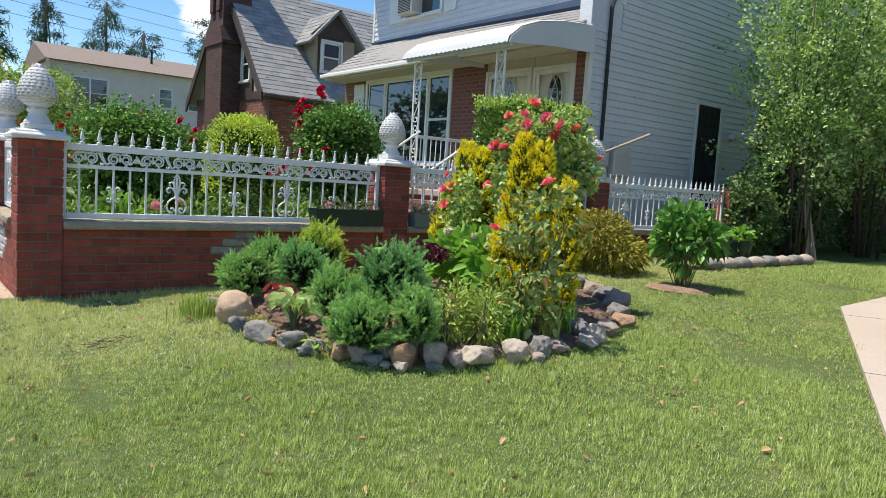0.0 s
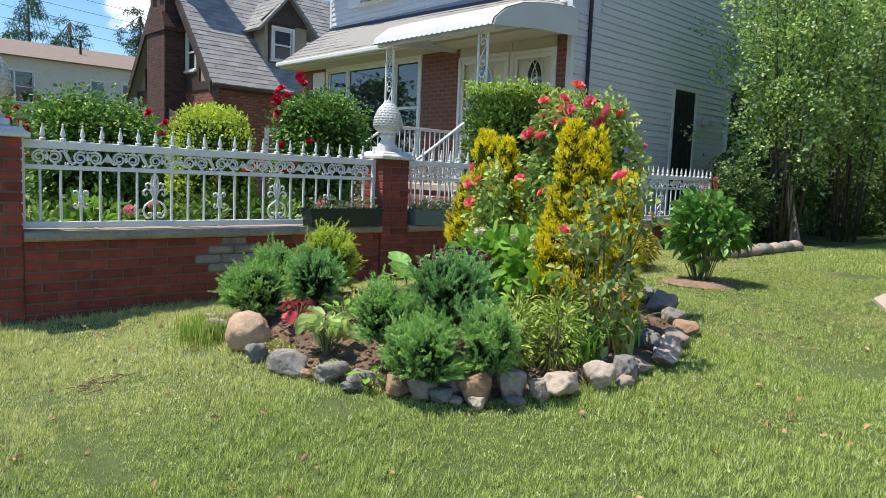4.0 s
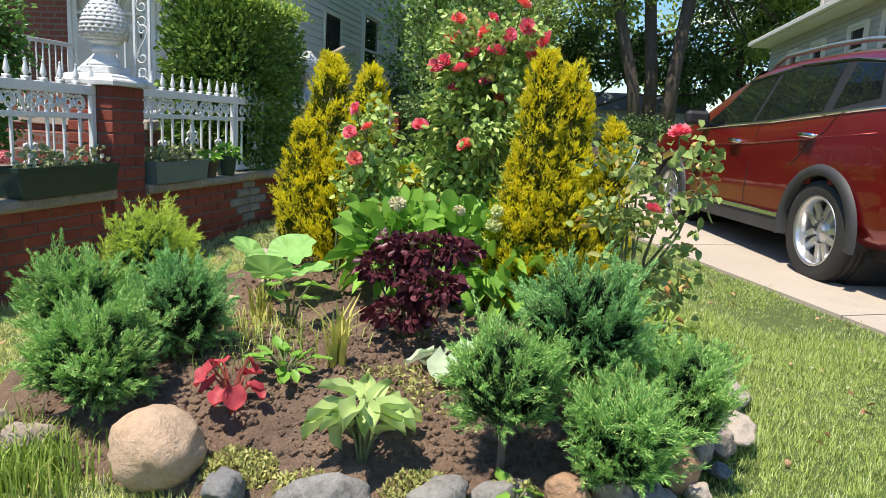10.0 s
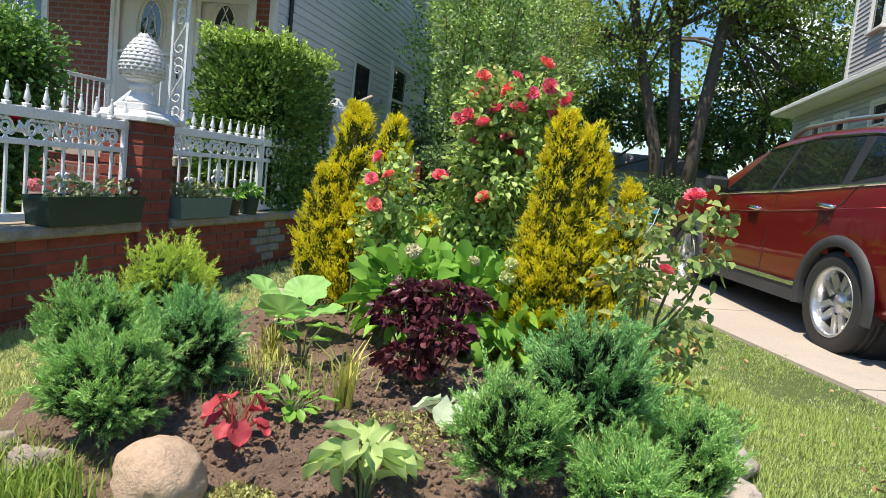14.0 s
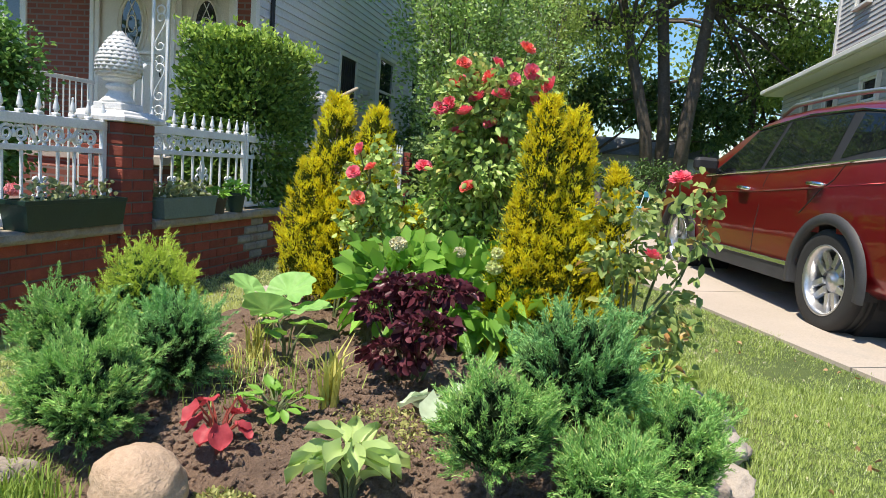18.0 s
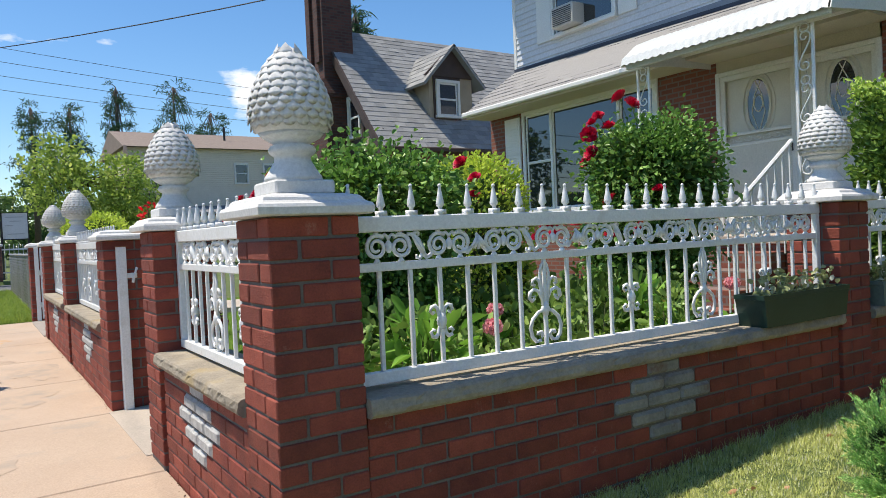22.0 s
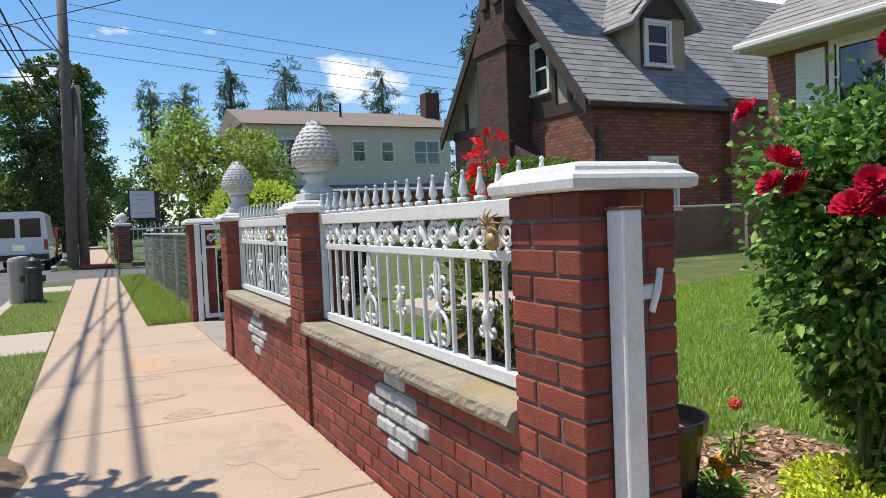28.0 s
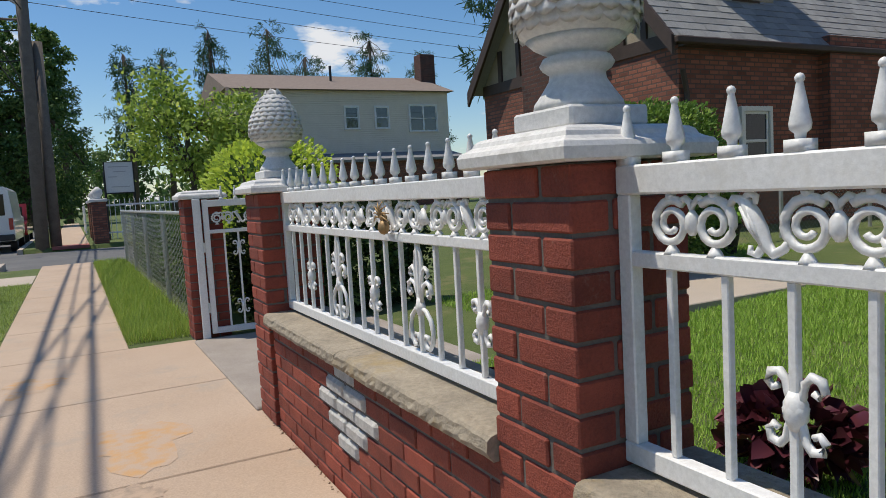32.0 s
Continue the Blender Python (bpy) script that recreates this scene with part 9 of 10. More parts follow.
L_MALLOW = leaf_mat("broad_mallow_leaves", (0.04, 0.11, 0.025), (0.14, 0.28, 0.06), 0.4, 0.4, (0.32, 0.44, 0.14), 0.18, warm=1.0)
cluster_leaves("leafy_plant", (5.5, -1.95, 0.16), "tall leafy green plant on the lawn", "plant", [(0, 0.02, 0.68, 0.22, 0.26, 0.16), (0.05, 0.16, 0.50, 0.22, 0.2, 0.2), (0, -0.2, 0.52, 0.2, 0.18, 0.18), (0, 0, 0.32, 0.14, 0.16, 0.12)], 640, 0.12, 0.075, L_MALLOW, 362, stems=22)
lpm = thing("mulch_ring", (0, 0, 0), "dark mulch round the leafy plant", "mulch", kind="structure")
part("mulch", lathe([(0.36, 0.0), (0.3, 0.02), (0.12, 0.03), (0.01, 0.03)], 18), M_MULCH, lpm, at=(5.5, -1.95, ground_z(5.5, -1.95) - 0.004))

# ---- trees along the street and far off ----
tree("street_tree", -2.1, 5.7, 0.0, "young staked street tree with bright leaves", [(0, 0, -0.1, 0.04), (0.01, 0.0, 1.6, 0.036), (0.05, 0.02, 3.0, 0.022)], [(0.05, -0.15, 2.3, 0.42, 0.45, 0.45), (0, -0.1, 1.8, 0.32, 0.32, 0.28), (0.3, -0.2, 2.6, 0.28, 0.35, 0.3), (0, -0.15, 3.0, 0.32, 0.36, 0.4)], 1150, 0.125, L_TREEL, 401, 22, cluster=0.6, per=10)
tree("big_tree", -3.3, 62, 0, "large dark spreading tree beyond the side street", [(0, 0, -0.3, 0.6), (0, 0, 5, 0.5), (0.5, 0, 9, 0.3)], [(-0.3, 0, 9.6, 3.5, 3.0, 2.2), (-1.8, 0, 11.3, 1.6, 2.0, 1.3), (1.6, 0, 11.6, 2.0, 2.0, 1.8), (0.4, 0, 13.2, 2.4, 2.0, 1.1), (1.0, 0, 5.0, 3.2, 3, 4.6), (-1.8, 0, 5.0, 2.2, 3, 4.4)], 30000, 0.27, L_TREED, 402, 18, cluster=0.36, per=50)
tree("big_tree", -11.5, 66, 0, "broad sunlit tree down the street", [(0, 0, -0.3, 0.4), (0, 0, 3, 0.3), (0, 0, 6, 0.2)], [(0, 0, 5.2, 3.0, 3, 3.2), (-4, -6, 5.2, 3.2, 3, 3.6), (3.6, 0, 3.8, 2.4, 3, 2.8), (-2, -3, 2.0, 5.0, 2.5, 2.0)], 15000, 0.34, L_TREE, 403, 10, cluster=0.42, per=50)
for i, (x, y, h) in enumerate(((-18, 40, 9), (-17, 55, 9), (-22, 28, 9), (-16, 90, 10), (-8, 110, 11), (-2, 115, 12), (5, 105, 11), (-24, 12, 9))):
    tree("big_tree", x, y, 0, "leafy street tree in the distance", [(0, 0, -0.3, 0.35), (0, 0, 3, 0.3), (0, 0, 5, 0.2)], [(0, 0, h * 0.6, 3.6, 3.6, h * 0.38), (1.5, 1, h * 0.45, 3, 3, h * 0.25), (0, 0, 1.6, 3.4, 3.0, 1.6)], 3600, 0.5, L_TREE if i % 2 else L_TREED, 410 + i, 6, cluster=0.5, per=40)
tree("far_woods", -6, 125, 0, "dark band of distant trees closing the street", [(0, 0, -0.3, 0.3), (0, 0, 2, 0.25), (0, 0, 5, 0.2)], [(k * 8.0, 3 * math.sin(k * 2.3), 2.6 + 0.7 * math.sin(k * 1.7), 5.5, 3, 3.4) for k in range(-7, 8)], 9000, 0.9, L_TREED, 430, 8, group="", cluster=0.6, per=30)
tree("corner_tree", 3.4, 33.5, 0, "bright green open-crowned tree on the far corner", [(0, 0, -0.2, 0.14), (0.1, 0, 2.0, 0.12), (0, 0.1, 4.0, 0.07)], [(0, 0, 3.6, 2.0, 1.8, 1.5), (1.5, 0, 2.7, 1.6, 1.4, 1.0), (-0.8, 0, 5.0, 1.3, 1.2, 1.2), (1.8, 0, 4.5, 1.2, 1.2, 1.0)], 5200, 0.22, L_TREEL, 421, 22, cluster=0.6, per=16)
tree("corner_tree", 6.6, 37.5, 0, "bright green open-crowned tree on the far corner", [(0, 0, -0.2, 0.14), (0.1, 0, 2.0, 0.12), (0, 0.1, 4.2, 0.07)], [(0, 0, 4.0, 1.6, 1.8, 1.9), (-1.5, 0, 2.7, 1.6, 1.4, 1.2), (0.6, 0, 2.2, 1.6, 1.4, 1.2)], 4500, 0.22, L_TREE, 422, 22, cluster=0.6, per=16)


def pine(x, y, h, w, seed, label="tall sparse pine beyond the roofs"):
    g = np.random.default_rng(seed)
    blobs = []
    for k in range(7):
        t = 0.42 + 0.56 * k / 6
        for s in range(3 if k < 6 else 1):
            a = g.uniform(0, 6.28)
            rr_ = w * (1.15 - t) * g.uniform(0.5, 1.3) * (0 if k == 6 else 1)
            blobs.append((rr_ * math.cos(a), rr_ * math.sin(a), h * t, w * 0.42, w * 0.42, h * 0.06))
    tree("pine_tree", x, y, 0, label, [(0, 0, -0.3, 0.3), (0.1, 0, h * 0.5, 0.2), (0, 0, h, 0.05)], blobs, 3800, 0.44, L_PINE, seed, 16, group="pine trees", cluster=0.75, per=30, wid=0.16)


for i, (x, y, h, w) in enumerate(((11.2, 70, 16.2, 1.9), (16.4, 70, 16.6, 3.0), (20.5, 72, 14.6, 3.0), (26.5, 70, 16.0, 3.2), (4.0, 68, 13.5, 2.4), (7.2, 70, 14.0, 2.2), (16, 30, 12.6, 2.0), (-1, 72, 12, 2.5), (33, 72, 15, 3))):
    pine(x, y, h, w, 430 + i)

# ---- flower boxes and pots on the garden wall ----
M_DGREEN = surface("dark_green_plastic", (0.006, 0.026, 0.018), (0.014, 0.042, 0.03), 5, 80, 0.45, 0.15)
M_GREYGR = surface("grey_green_plastic", (0.10, 0.15, 0.14), (0.14, 0.19, 0.18), 5, 80, 0.5, 0.15)
M_BROWNP = surface("dark_brown_pot", (0.04, 0.028, 0.022), (0.06, 0.045, 0.035), 5, 80, 0.5, 0.2)


L_SEEDL = leaf_mat("grey_green_seedling_leaves", (0.10, 0.15, 0.06), (0.26, 0.32, 0.16), 0.5, 0.3, (0.6, 0.6, 0.5), 0.12)


def flower_box(x0, x1, y0, y1, z0, h, mat, label, seed, leaf_n=260):
    th = thing("flower_box", ((x0 + x1) / 2, (y0 + y1) / 2, z0), label, "planter", "flower boxes")
    w, d = (x1 - x0) / 2, (y1 - y0) / 2
    bm = bmesh.new()
    ring = []
    for sw, z in ((0.94, 0.0), (1.0, h * 0.85), (1.02, h * 0.86), (1.02, h), (0.97, h), (0.95, h * 0.8)):
        ring.append([bm.verts.new((w * sw * a, d * sw * b, z)) for a, b in ((-1, -1), (1, -1), (1, 1), (-1, 1))])
    for a, b in zip(ring, ring[1:]):
        for i in range(4):
            bm.faces.new((a[i], a[(i + 1) % 4], b[(i + 1) % 4], b[i]))
    bm.faces.new(ring[0][::-1])
    part("trough", bm, mat, th)
    part("soil", box(-w * 0.955, -d * 0.955, h * 0.7, w * 0.955, d * 0.955, h * 0.8), M_SOIL, th)
    g = np.random.default_rng(seed)
    n = leaf_n
    p = np.stack([g.uniform(-w * 0.85, w * 0.85, n), g.uniform(-d * 0.7, d * 0.7, n), h * 0.8 + g.uniform(0, 0.13, n) * np.abs(np.sin(np.arange(n) * 0.37))], 1)
    part("seedling_growth", leaf_mesh("seedling_growth", p, np.tile([0, 0, 0.6], (n, 1)), 0.045, 0.024, L_SEEDL, g, 0.3, 0.2, 0.8), None, th, "small green seedlings")
    return th


flower_box(2.36, 3.10, -0.05, 0.11, LEDGE, 0.155, M_DGREEN, "dark green flower box with white seedlings on the ledge", 501)
flower_box(3.47, 4.1, -0.045, 0.10, LEDGE, 0.14, M_GREYGR, "grey-green flower box with leafy plants on the ledge", 502, 420)


def pot(x, y, z, r, h, mat, label, seed, plant=True, name="flower_pot"):
    th = thing(name, (x, y, z), label, "pot", "flower pots")
    part("pot_body", lathe([(r * 0.72, 0), (r * 0.95, h * 0.86), (r * 1.04, h * 0.87), (r * 1.06, h), (r * 0.98, h), (r * 0.9, h * 0.85)], 24), mat, th, smooth=False)
    part("potting_soil", lathe([(r * 0.9, h * 0.82), (r * 0.5, h * 0.86), (0.01, h * 0.87)], 24), M_MULCH if not plant else M_SOIL, th)
    if plant:
        g = np.random.default_rng(seed)
        p, d = ball_points(70, g, (0, 0, h + r * 0.35), (r * 0.9, r * 0.9, r * 0.6), 0.2)
        part("seedling", leaf_mesh("seedling", p, d + np.array([0, 0, 0.4]), r * 0.7, r * 0.4, L_HYD, g, 0.3, 0.3, 0.4), None, th)


pot(4.22, 0.03, LEDGE, 0.075, 0.12, M_BROWNP, "small brown flower pot on the wall ledge", 511)
pot(4.48, 0.03, LEDGE, 0.085, 0.15, M_DGREEN, "dark green flower pot on the wall ledge", 512)
M_POT = surface("glossy_black_plastic", (0.006, 0.006, 0.007), (0.014, 0.014, 0.016), 5, 40, 0.22, 0.05)
pot(0.80, 3.82, 0.035, 0.17, 0.34, M_POT, "large black nursery pot with bare soil", 513, False, "nursery_pot")
for i, (x, y) in enumerate(((7.0, -1.0), (7.8, -0.95), (8.4, -0.95))):
    pot(x, y, ground_z(x, y) + 0.1, 0.17, 0.22, M_DGREEN if i else M_GREYGR, "round green pot beside the stone edging", 514 + i)
pot(6.0, 10.5, 0.18, 0.25, 0.35, M_BLACK, "dark tub of pink flowers by the brick house", 520)
# the garden wall and all that stands on it runs slightly askew to the street
SWING = Matrix.Rotation(-0.0252, 4, "Z")
for o in list(bpy.data.objects):
    if o.parent is None and o.name.split(".")[0] in ("brick_pillar", "pinecone_finial", "wall_4", "wall_5", "wall_6", "fence_panel", "flower_box", "flower_pot") and o.matrix_basis.translation.x > 0.2 and -0.2 < o.matrix_basis.translation.y < 0.35:
        o.matrix_basis = SWING @ o.matrix_basis
edge = thing("stone_edging", (0, 0, 0), "low pale stone edging of a planting strip", "edging")
for i in range(8):
    part("stone", rock_geo(0.2, 0.11, 0.09, 60 + i, 0.3, 2), RK["pale"] if i % 2 else RK["grey"], edge, at=pose(7.2 + i * 0.38, -1.25 + 0.01 * i, ground_z(7, 0) + 0.06), smooth=True)

# ---- gate posts, gates ----
gp = thing("gate_post", (0, 0, 0), "white rusty-topped iron gate post with latch", "post")
part("post", box(0.075, R3Y - 0.065, 0.0, 0.135, R3Y - 0.008, 1.125, 0.004), M_PAINT, gp)
part("post_cap", box(0.072, R3Y - 0.068, 1.125, 0.138, R3Y - 0.006, 1.132, 0.002), surface("rust", (0.16, 0.06, 0.03), (0.28, 0.12, 0.05), 9, 90, 0.9, 0.5), gp, "rusty post top")
part("latch", box(0.135, R3Y - 0.05, 0.91, 0.2, R3Y - 0.03, 0.945, 0.004), M_PAINT, gp)
part("latch_tongue", tube([(0.17, R3Y - 0.05, 0.88), (0.18, R3Y - 0.06, 0.93), (0.2, R3Y - 0.05, 0.98)], 0.009, 6), M_PAINT, gp)
hp = thing("hinge_post", (0, 0, 0), "white iron hinge post on the gate pillar", "post")
part("post", box(0.08, Q1Y + PW + 0.008, 0.0, 0.13, Q1Y + PW + 0.058, 1.12, 0.004), M_PAINT, hp)
# the narrow gate stands open, swung in from its post beside the pillar
lg = thing("garden_gate", pose(0.09, S0Y - 0.045, 0, 0, 0, -4), "narrow white iron gate standing open beside the pillar", "gate")
part("gate_post", box(-0.03, -0.028, 0, 0.03, 0.028, 1.18, 0.004), M_PAINT, lg)
GW = 0.92
for x0, x1, b0, b1 in ((0.045, 0.09, 0.06, 1.17), (GW - 0.045, GW, 0.06, 1.17), (0.09, GW - 0.045, 0.06, 0.11), (0.09, GW - 0.045, 0.89, 0.92), (0.09, GW - 0.045, 1.11, 1.165)):
    part("gate_frame", box(x0, -0.018, b0, x1, 0.018, b1, 0.003), M_PAINT, lg)
for z in (0.28, 0.78):
    part("hinge", tube([(0.036, -0.012, z - 0.04), (0.036, -0.012, z + 0.04)], 0.011, 8), M_PAINT, lg)
for i in range(1, 7):
    x = 0.09 + (GW - 0.135) * i / 7
    part("bar", box(x - 0.0075, -0.0075, 0.1, x + 0.0075, 0.0075, 0.9), M_PAINT, lg)
    put_mesh("spear", SPEAR, lg, pose(x, 0, 1.165))
    if i % 3 == 2:
        put_mesh("knot", KNOT, lg, pose(x, 0, 0.76))
        put_mesh("knot", KNOT, lg, pose(x, 0, 0.27))
for i in range(3):
    put_mesh("scroll", SC_PAIR, lg, pose(0.2 + i * 0.26, 0, 1.015))
    if i < 2:
        put_mesh("leaf_link", SC_LINK2 if i else SC_LINK, lg, pose(0.33 + i * 0.26, 0, 1.015))

# ---- chain-link fence ----
M_WIRE = surface("galvanised_wire", (0.38, 0.38, 0.38), (0.52, 0.52, 0.51), 6, 60, 0.5, 0.1, metal=0.6)
cf = thing("chain_link_fence", (0, 0, 0), "grey chain-link fence overgrown with green", "fence")
CY0, CY1 = S0Y + PW + 0.02, 20.8
v, f = [], []


def diag(y0, z0, y1, z1, w=0.0016):
    k = len(v)
    v.extend([(0.1, y0 - w, z0), (0.1, y0 + w, z0), (0.1, y1 + w, z1), (0.1, y1 - w, z1), (0.1 + 2 * w, y0, z0), (0.1 + 2 * w, y1, z1)])
    f.extend([(k, k + 1, k + 2, k + 3), (k + 1, k + 4, k + 5, k + 2), (k + 4, k, k + 3, k + 5)])


s = CY0 - 1.0
while s < CY1:
    for u in (1, -1):
        y0, y1 = (s, s + 1.0) if u == 1 else (s + 1.0, s)
        a, b = max(min(y0, y1), CY0), min(max(y0, y1), CY1)
        if b - a > 0.03:
            za, zb_ = (0.05 + (a - s), 0.05 + (b - s)) if u == 1 else (0.05 + (s + 1.0 - a), 0.05 + (s + 1.0 - b))
            diag(a, za, b, zb_)
    s += 0.125
part("mesh", (v, f), M_WIRE, cf, "woven wire mesh")
part("top_rail", tube([(0.1, CY0, 1.06), (0.1, CY1, 1.06)], 0.02, 8), M_WIRE, cf)
for i in range(5):
    part("post", tube([(0.13, CY0 + 0.1 + i * 2.4, -0.1), (0.13, CY0 + 0.1 + i * 2.4, 1.1)], 0.028, 8), M_WIRE, cf)
cf2 = thing("chain_link_fence", (0, 0, 0), "chain-link fence beside the brick house", "fence")
v, f = [], []
s = 5.6
while s < 13:
    for u in (1, -1):
        k = len(v)
        x0, x1 = (s, s + 0.9) if u == 1 else (s + 0.9, s)
        v.extend([(x0 - 0.0025, 10.9, 0.25), (x0 + 0.0025, 10.9, 0.25), (x1 + 0.0025, 10.9, 1.15), (x1 - 0.0025, 10.9, 1.15)])
        f.append((k, k + 1, k + 2, k + 3))
    s += 0.08
part("mesh", (v, f), M_WIRE, cf2)
part("top_rail", tube([(5.6, 10.9, 1.16), (13.9, 10.9, 1.16)], 0.022, 8), M_WIRE, cf2)
for i in range(5):
    part("post", tube([(5.7 + 2 * i, 10.93, 0.1), (5.7 + 2 * i, 10.93, 1.2)], 0.028, 8), M_WIRE, cf2)

# ---- mulch bed with scalloped edging inside the gate ----
mb = thing("mulch_bed", (0, 0, 0), "wood-chip mulch bed with scalloped brick edging", "garden bed", kind="structure")
part("mulch", box(0.36, 3.22, 0.0, 1.9, 4.25, 0.045, 0.015), M_MULCH, mb)
for i in range(13):
    n = 10
    arc = [(0.36 + i * 0.125 + 0.0625 + 0.06 * math.cos(math.pi * k / n), 0.05 + 0.045 * math.sin(math.pi * k / n)) for k in range(n + 1)]
    part("edging_scallop", prism([(arc[0][0], -0.05)] + arc + [(arc[-1][0], -0.05)], 3.185, 3.225, "y"), surface("terracotta_edging", (0.33, 0.17, 0.11), (0.42, 0.24, 0.16), 6, 80, 0.9, 0.4) if i == 0 else bpy.data.materials["terracotta_edging"], mb)
g6 = np.random.default_rng(601)
n = 2200
pc = np.stack([g6.uniform(0.4, 1.85, n), g6.uniform(3.24, 4.22, n), np.full(n, 0.05)], 1)
tagged(new("wood_chips", leaf_mesh("wood_chips", pc, g6.normal(0, 1, (n, 3)) * np.array([1, 1, 0.12]), 0.05, 0.018, leaf_mat("chip", (0.22, 0.14, 0.085), (0.46, 0.34, 0.23), 0.9, 0.0, warm=1.05), g6, 0.1, 0.0, 0.1)), "loose brown wood chips on the bed", "mulch", kind="stuff")
cluster_leaves("coreopsis", (1.18, 3.35, 0.04), "low yellow-green mounded plant in mulch", "plant", [(0, 0, 0.04, 0.26, 0.2, 0.06), (0.2, 0.16, 0.06, 0.22, 0.18, 0.08), (-0.22, 0.1, 0.03, 0.14, 0.12, 0.05)], 2200, 0.03, 0.018, leaf_mat("lime_leaves", (0.24, 0.34, 0.03), (0.50, 0.56, 0.06), 0.5, 0.4, (0.20, 0.30, 0.06), 0.15, warm=1.05), 602)
for x, y, h, m in ((1.35, 3.95, 0.26, P_CORAL), (1.0, 3.7, 0.12, leaf_mat("orange_petals", (0.75, 0.22, 0.01), (0.85, 0.35, 0.02), 0.5, 0.3)), (1.05, 3.78, 0.12, bpy.data.materials["orange_petals"])):
    t = cluster_leaves("bedding_flower", (x, y, 0.04), "small bright bedding flower in mulch", "flower", [(0, 0, h * 0.4, 0.06, 0.06, h * 0.3)], 40, 0.05, 0.025, L_HYD, 603)
    flower_head(t, 0, 0, h, 0.03, m)
blade_tuft("weed", 0.62, 3.3, 0.04, "green weed tuft in mulch", L_GRASS, 60, 0.13, 0.06, 604, 0.008)


# ---- ornaments ----
M_GOLD = surface("bronze_gold_metal", (0.30, 0.19, 0.085), (0.42, 0.28, 0.13), 6, 60, 0.55, 0.3, metal=0.35)


def spider(x, y, z, s, label):
    th = thing("spider_ornament", pose(x, y, z) @ Matrix.Diagonal((s, s, s, 1)), label, "ornament", "spider ornaments")
    part("abdomen", rock_geo(0.035, 0.042, 0.045, 1, 0.03, 2), M_GOLD, th, at=(-0.02, -0.01, -0.045), smooth=True)
    part("head", rock_geo(0.024, 0.026, 0.024, 2, 0.03, 2), M_GOLD, th, at=(-0.015, 0.0, 0.012), smooth=True)
    for i in range(8):
        a = radians(-20 + (i % 4) * 32)
        u = -1 if i < 4 else 1
        e = Vector((-0.03, u * 0.12 * math.cos(a) + 0.0, 0.05 + 0.09 * math.sin(a) - 0.03))
        part("leg", tube([(-0.015, 0, 0.008), (-0.045, u * 0.05 * math.cos(a), 0.035 + 0.04 * math.sin(a)), e], [0.007, 0.006, 0.003], 6), M_GOLD, th, smooth=True)


spider(0.10, 3.75, 1.075, 0.66, "golden metal spider ornament on the fence frieze")
spider(0.10, 6.75, 1.06, 0.55, "small golden spider ornament on the fence frieze")

# ---- street furniture ----
hy2 = thing("fire_hydrant", (-1.92, 15.3, 0.0), "dark painted fire hydrant on the verge", "hydrant")
M_HYD = surface("dark_hydrant_paint", (0.03, 0.03, 0.035), (0.06, 0.06, 0.065), 6, 60, 0.5, 0.3)
part("barrel", lathe([(0.16, 0), (0.16, 0.05), (0.11, 0.07), (0.11, 0.52), (0.14, 0.54), (0.14, 0.6), (0.12, 0.62), (0.1, 0.72), (0.04, 0.78), (0.035, 0.84)], 18), M_HYD, hy2)
for a in (-0.13, 0.1):
    part("nozzle", tube([(a, 0, 0.42), (a * 1.6, 0, 0.42)], 0.05, 10), M_HYD, hy2)
bl = thing("bollard", (-2.18, 15.4, 0.0), "grey concrete bollard beside the hydrant", "bollard")
part("shaft", lathe([(0.13, -0.1), (0.13, 0.72), (0.11, 0.77), (0.02, 0.78)], 14), M_DRIVE, bl)
copy_thing(bl, Matrix.Translation((-2.18, 16.2, 0)))
M_POLE = surface("weathered_pole_wood", (0.12, 0.10, 0.085), (0.20, 0.17, 0.145), 5, 30, 0.95, 0.6)
up = thing("utility_pole", (-1.72, 29.9, 0), "tall weathered wooden utility pole with cables", "pole")
part("pole", tube([(0, 0, -0.3), (0.1, 0, 5), (0.2, 0, 11.4)], [0.2, 0.18, 0.15], 12), M_POLE, up, smooth=True)
part("stub_pole", tube([(0.38, 0.2, -0.3), (0.42, 0.2, 6.4)], [0.17, 0.15], 12), M_POLE, up, smooth=True)
part("lamp_arm", tube([(0.1, 0, 7.4), (-1.2, -0.2, 8.2), (-2.6, -0.4, 8.4)], 0.035, 6), M_WIRE, up)
part("lamp_head", box(-3.1, -0.5, 8.3, -2.6, -0.3, 8.42, 0.03), M_WIRE, up)
wires = thing("overhead_cables", (0, 0, 0), "black overhead street cables", "cable")
for i, (x0, z0, x1, z1, r) in enumerate(((-1.6, 7.6, -5.6, 8.4, 0.018), (-1.6, 7.3, -5.9, 8.1, 0.018), (-1.6, 10.6, -4.4, 10.8, 0.006), (-1.5, 10.9, -4.2, 10.9, 0.006))):
    part("cable", tube([(x0 + (x1 - x0) * t, 29.9 - 38 * t, z0 + (z1 - z0) * t - 1.5 * t * (1 - t)) for t in [k / 14 for k in range(15)]], r, 5), M_BLACK, wires)
for i in range(4):
    part("cable", tube([(-1.5 + 46 * t, 29.9 + 8 * t, 9.2 - 0.55 * i - 0.3 * t - 2.2 * t * (1 - t)) for t in [k / 14 for k in range(15)]], 0.010, 5), M_BLACK, wires)
    part("cable", tube([(-1.5 - 30 * t, 29.9 + 3 * t, 7.6 - 0.9 * i - 0.2 * t - 2.0 * t * (1 - t)) for t in [k / 10 for k in range(11)]], 0.02, 5), M_BLACK, wires)
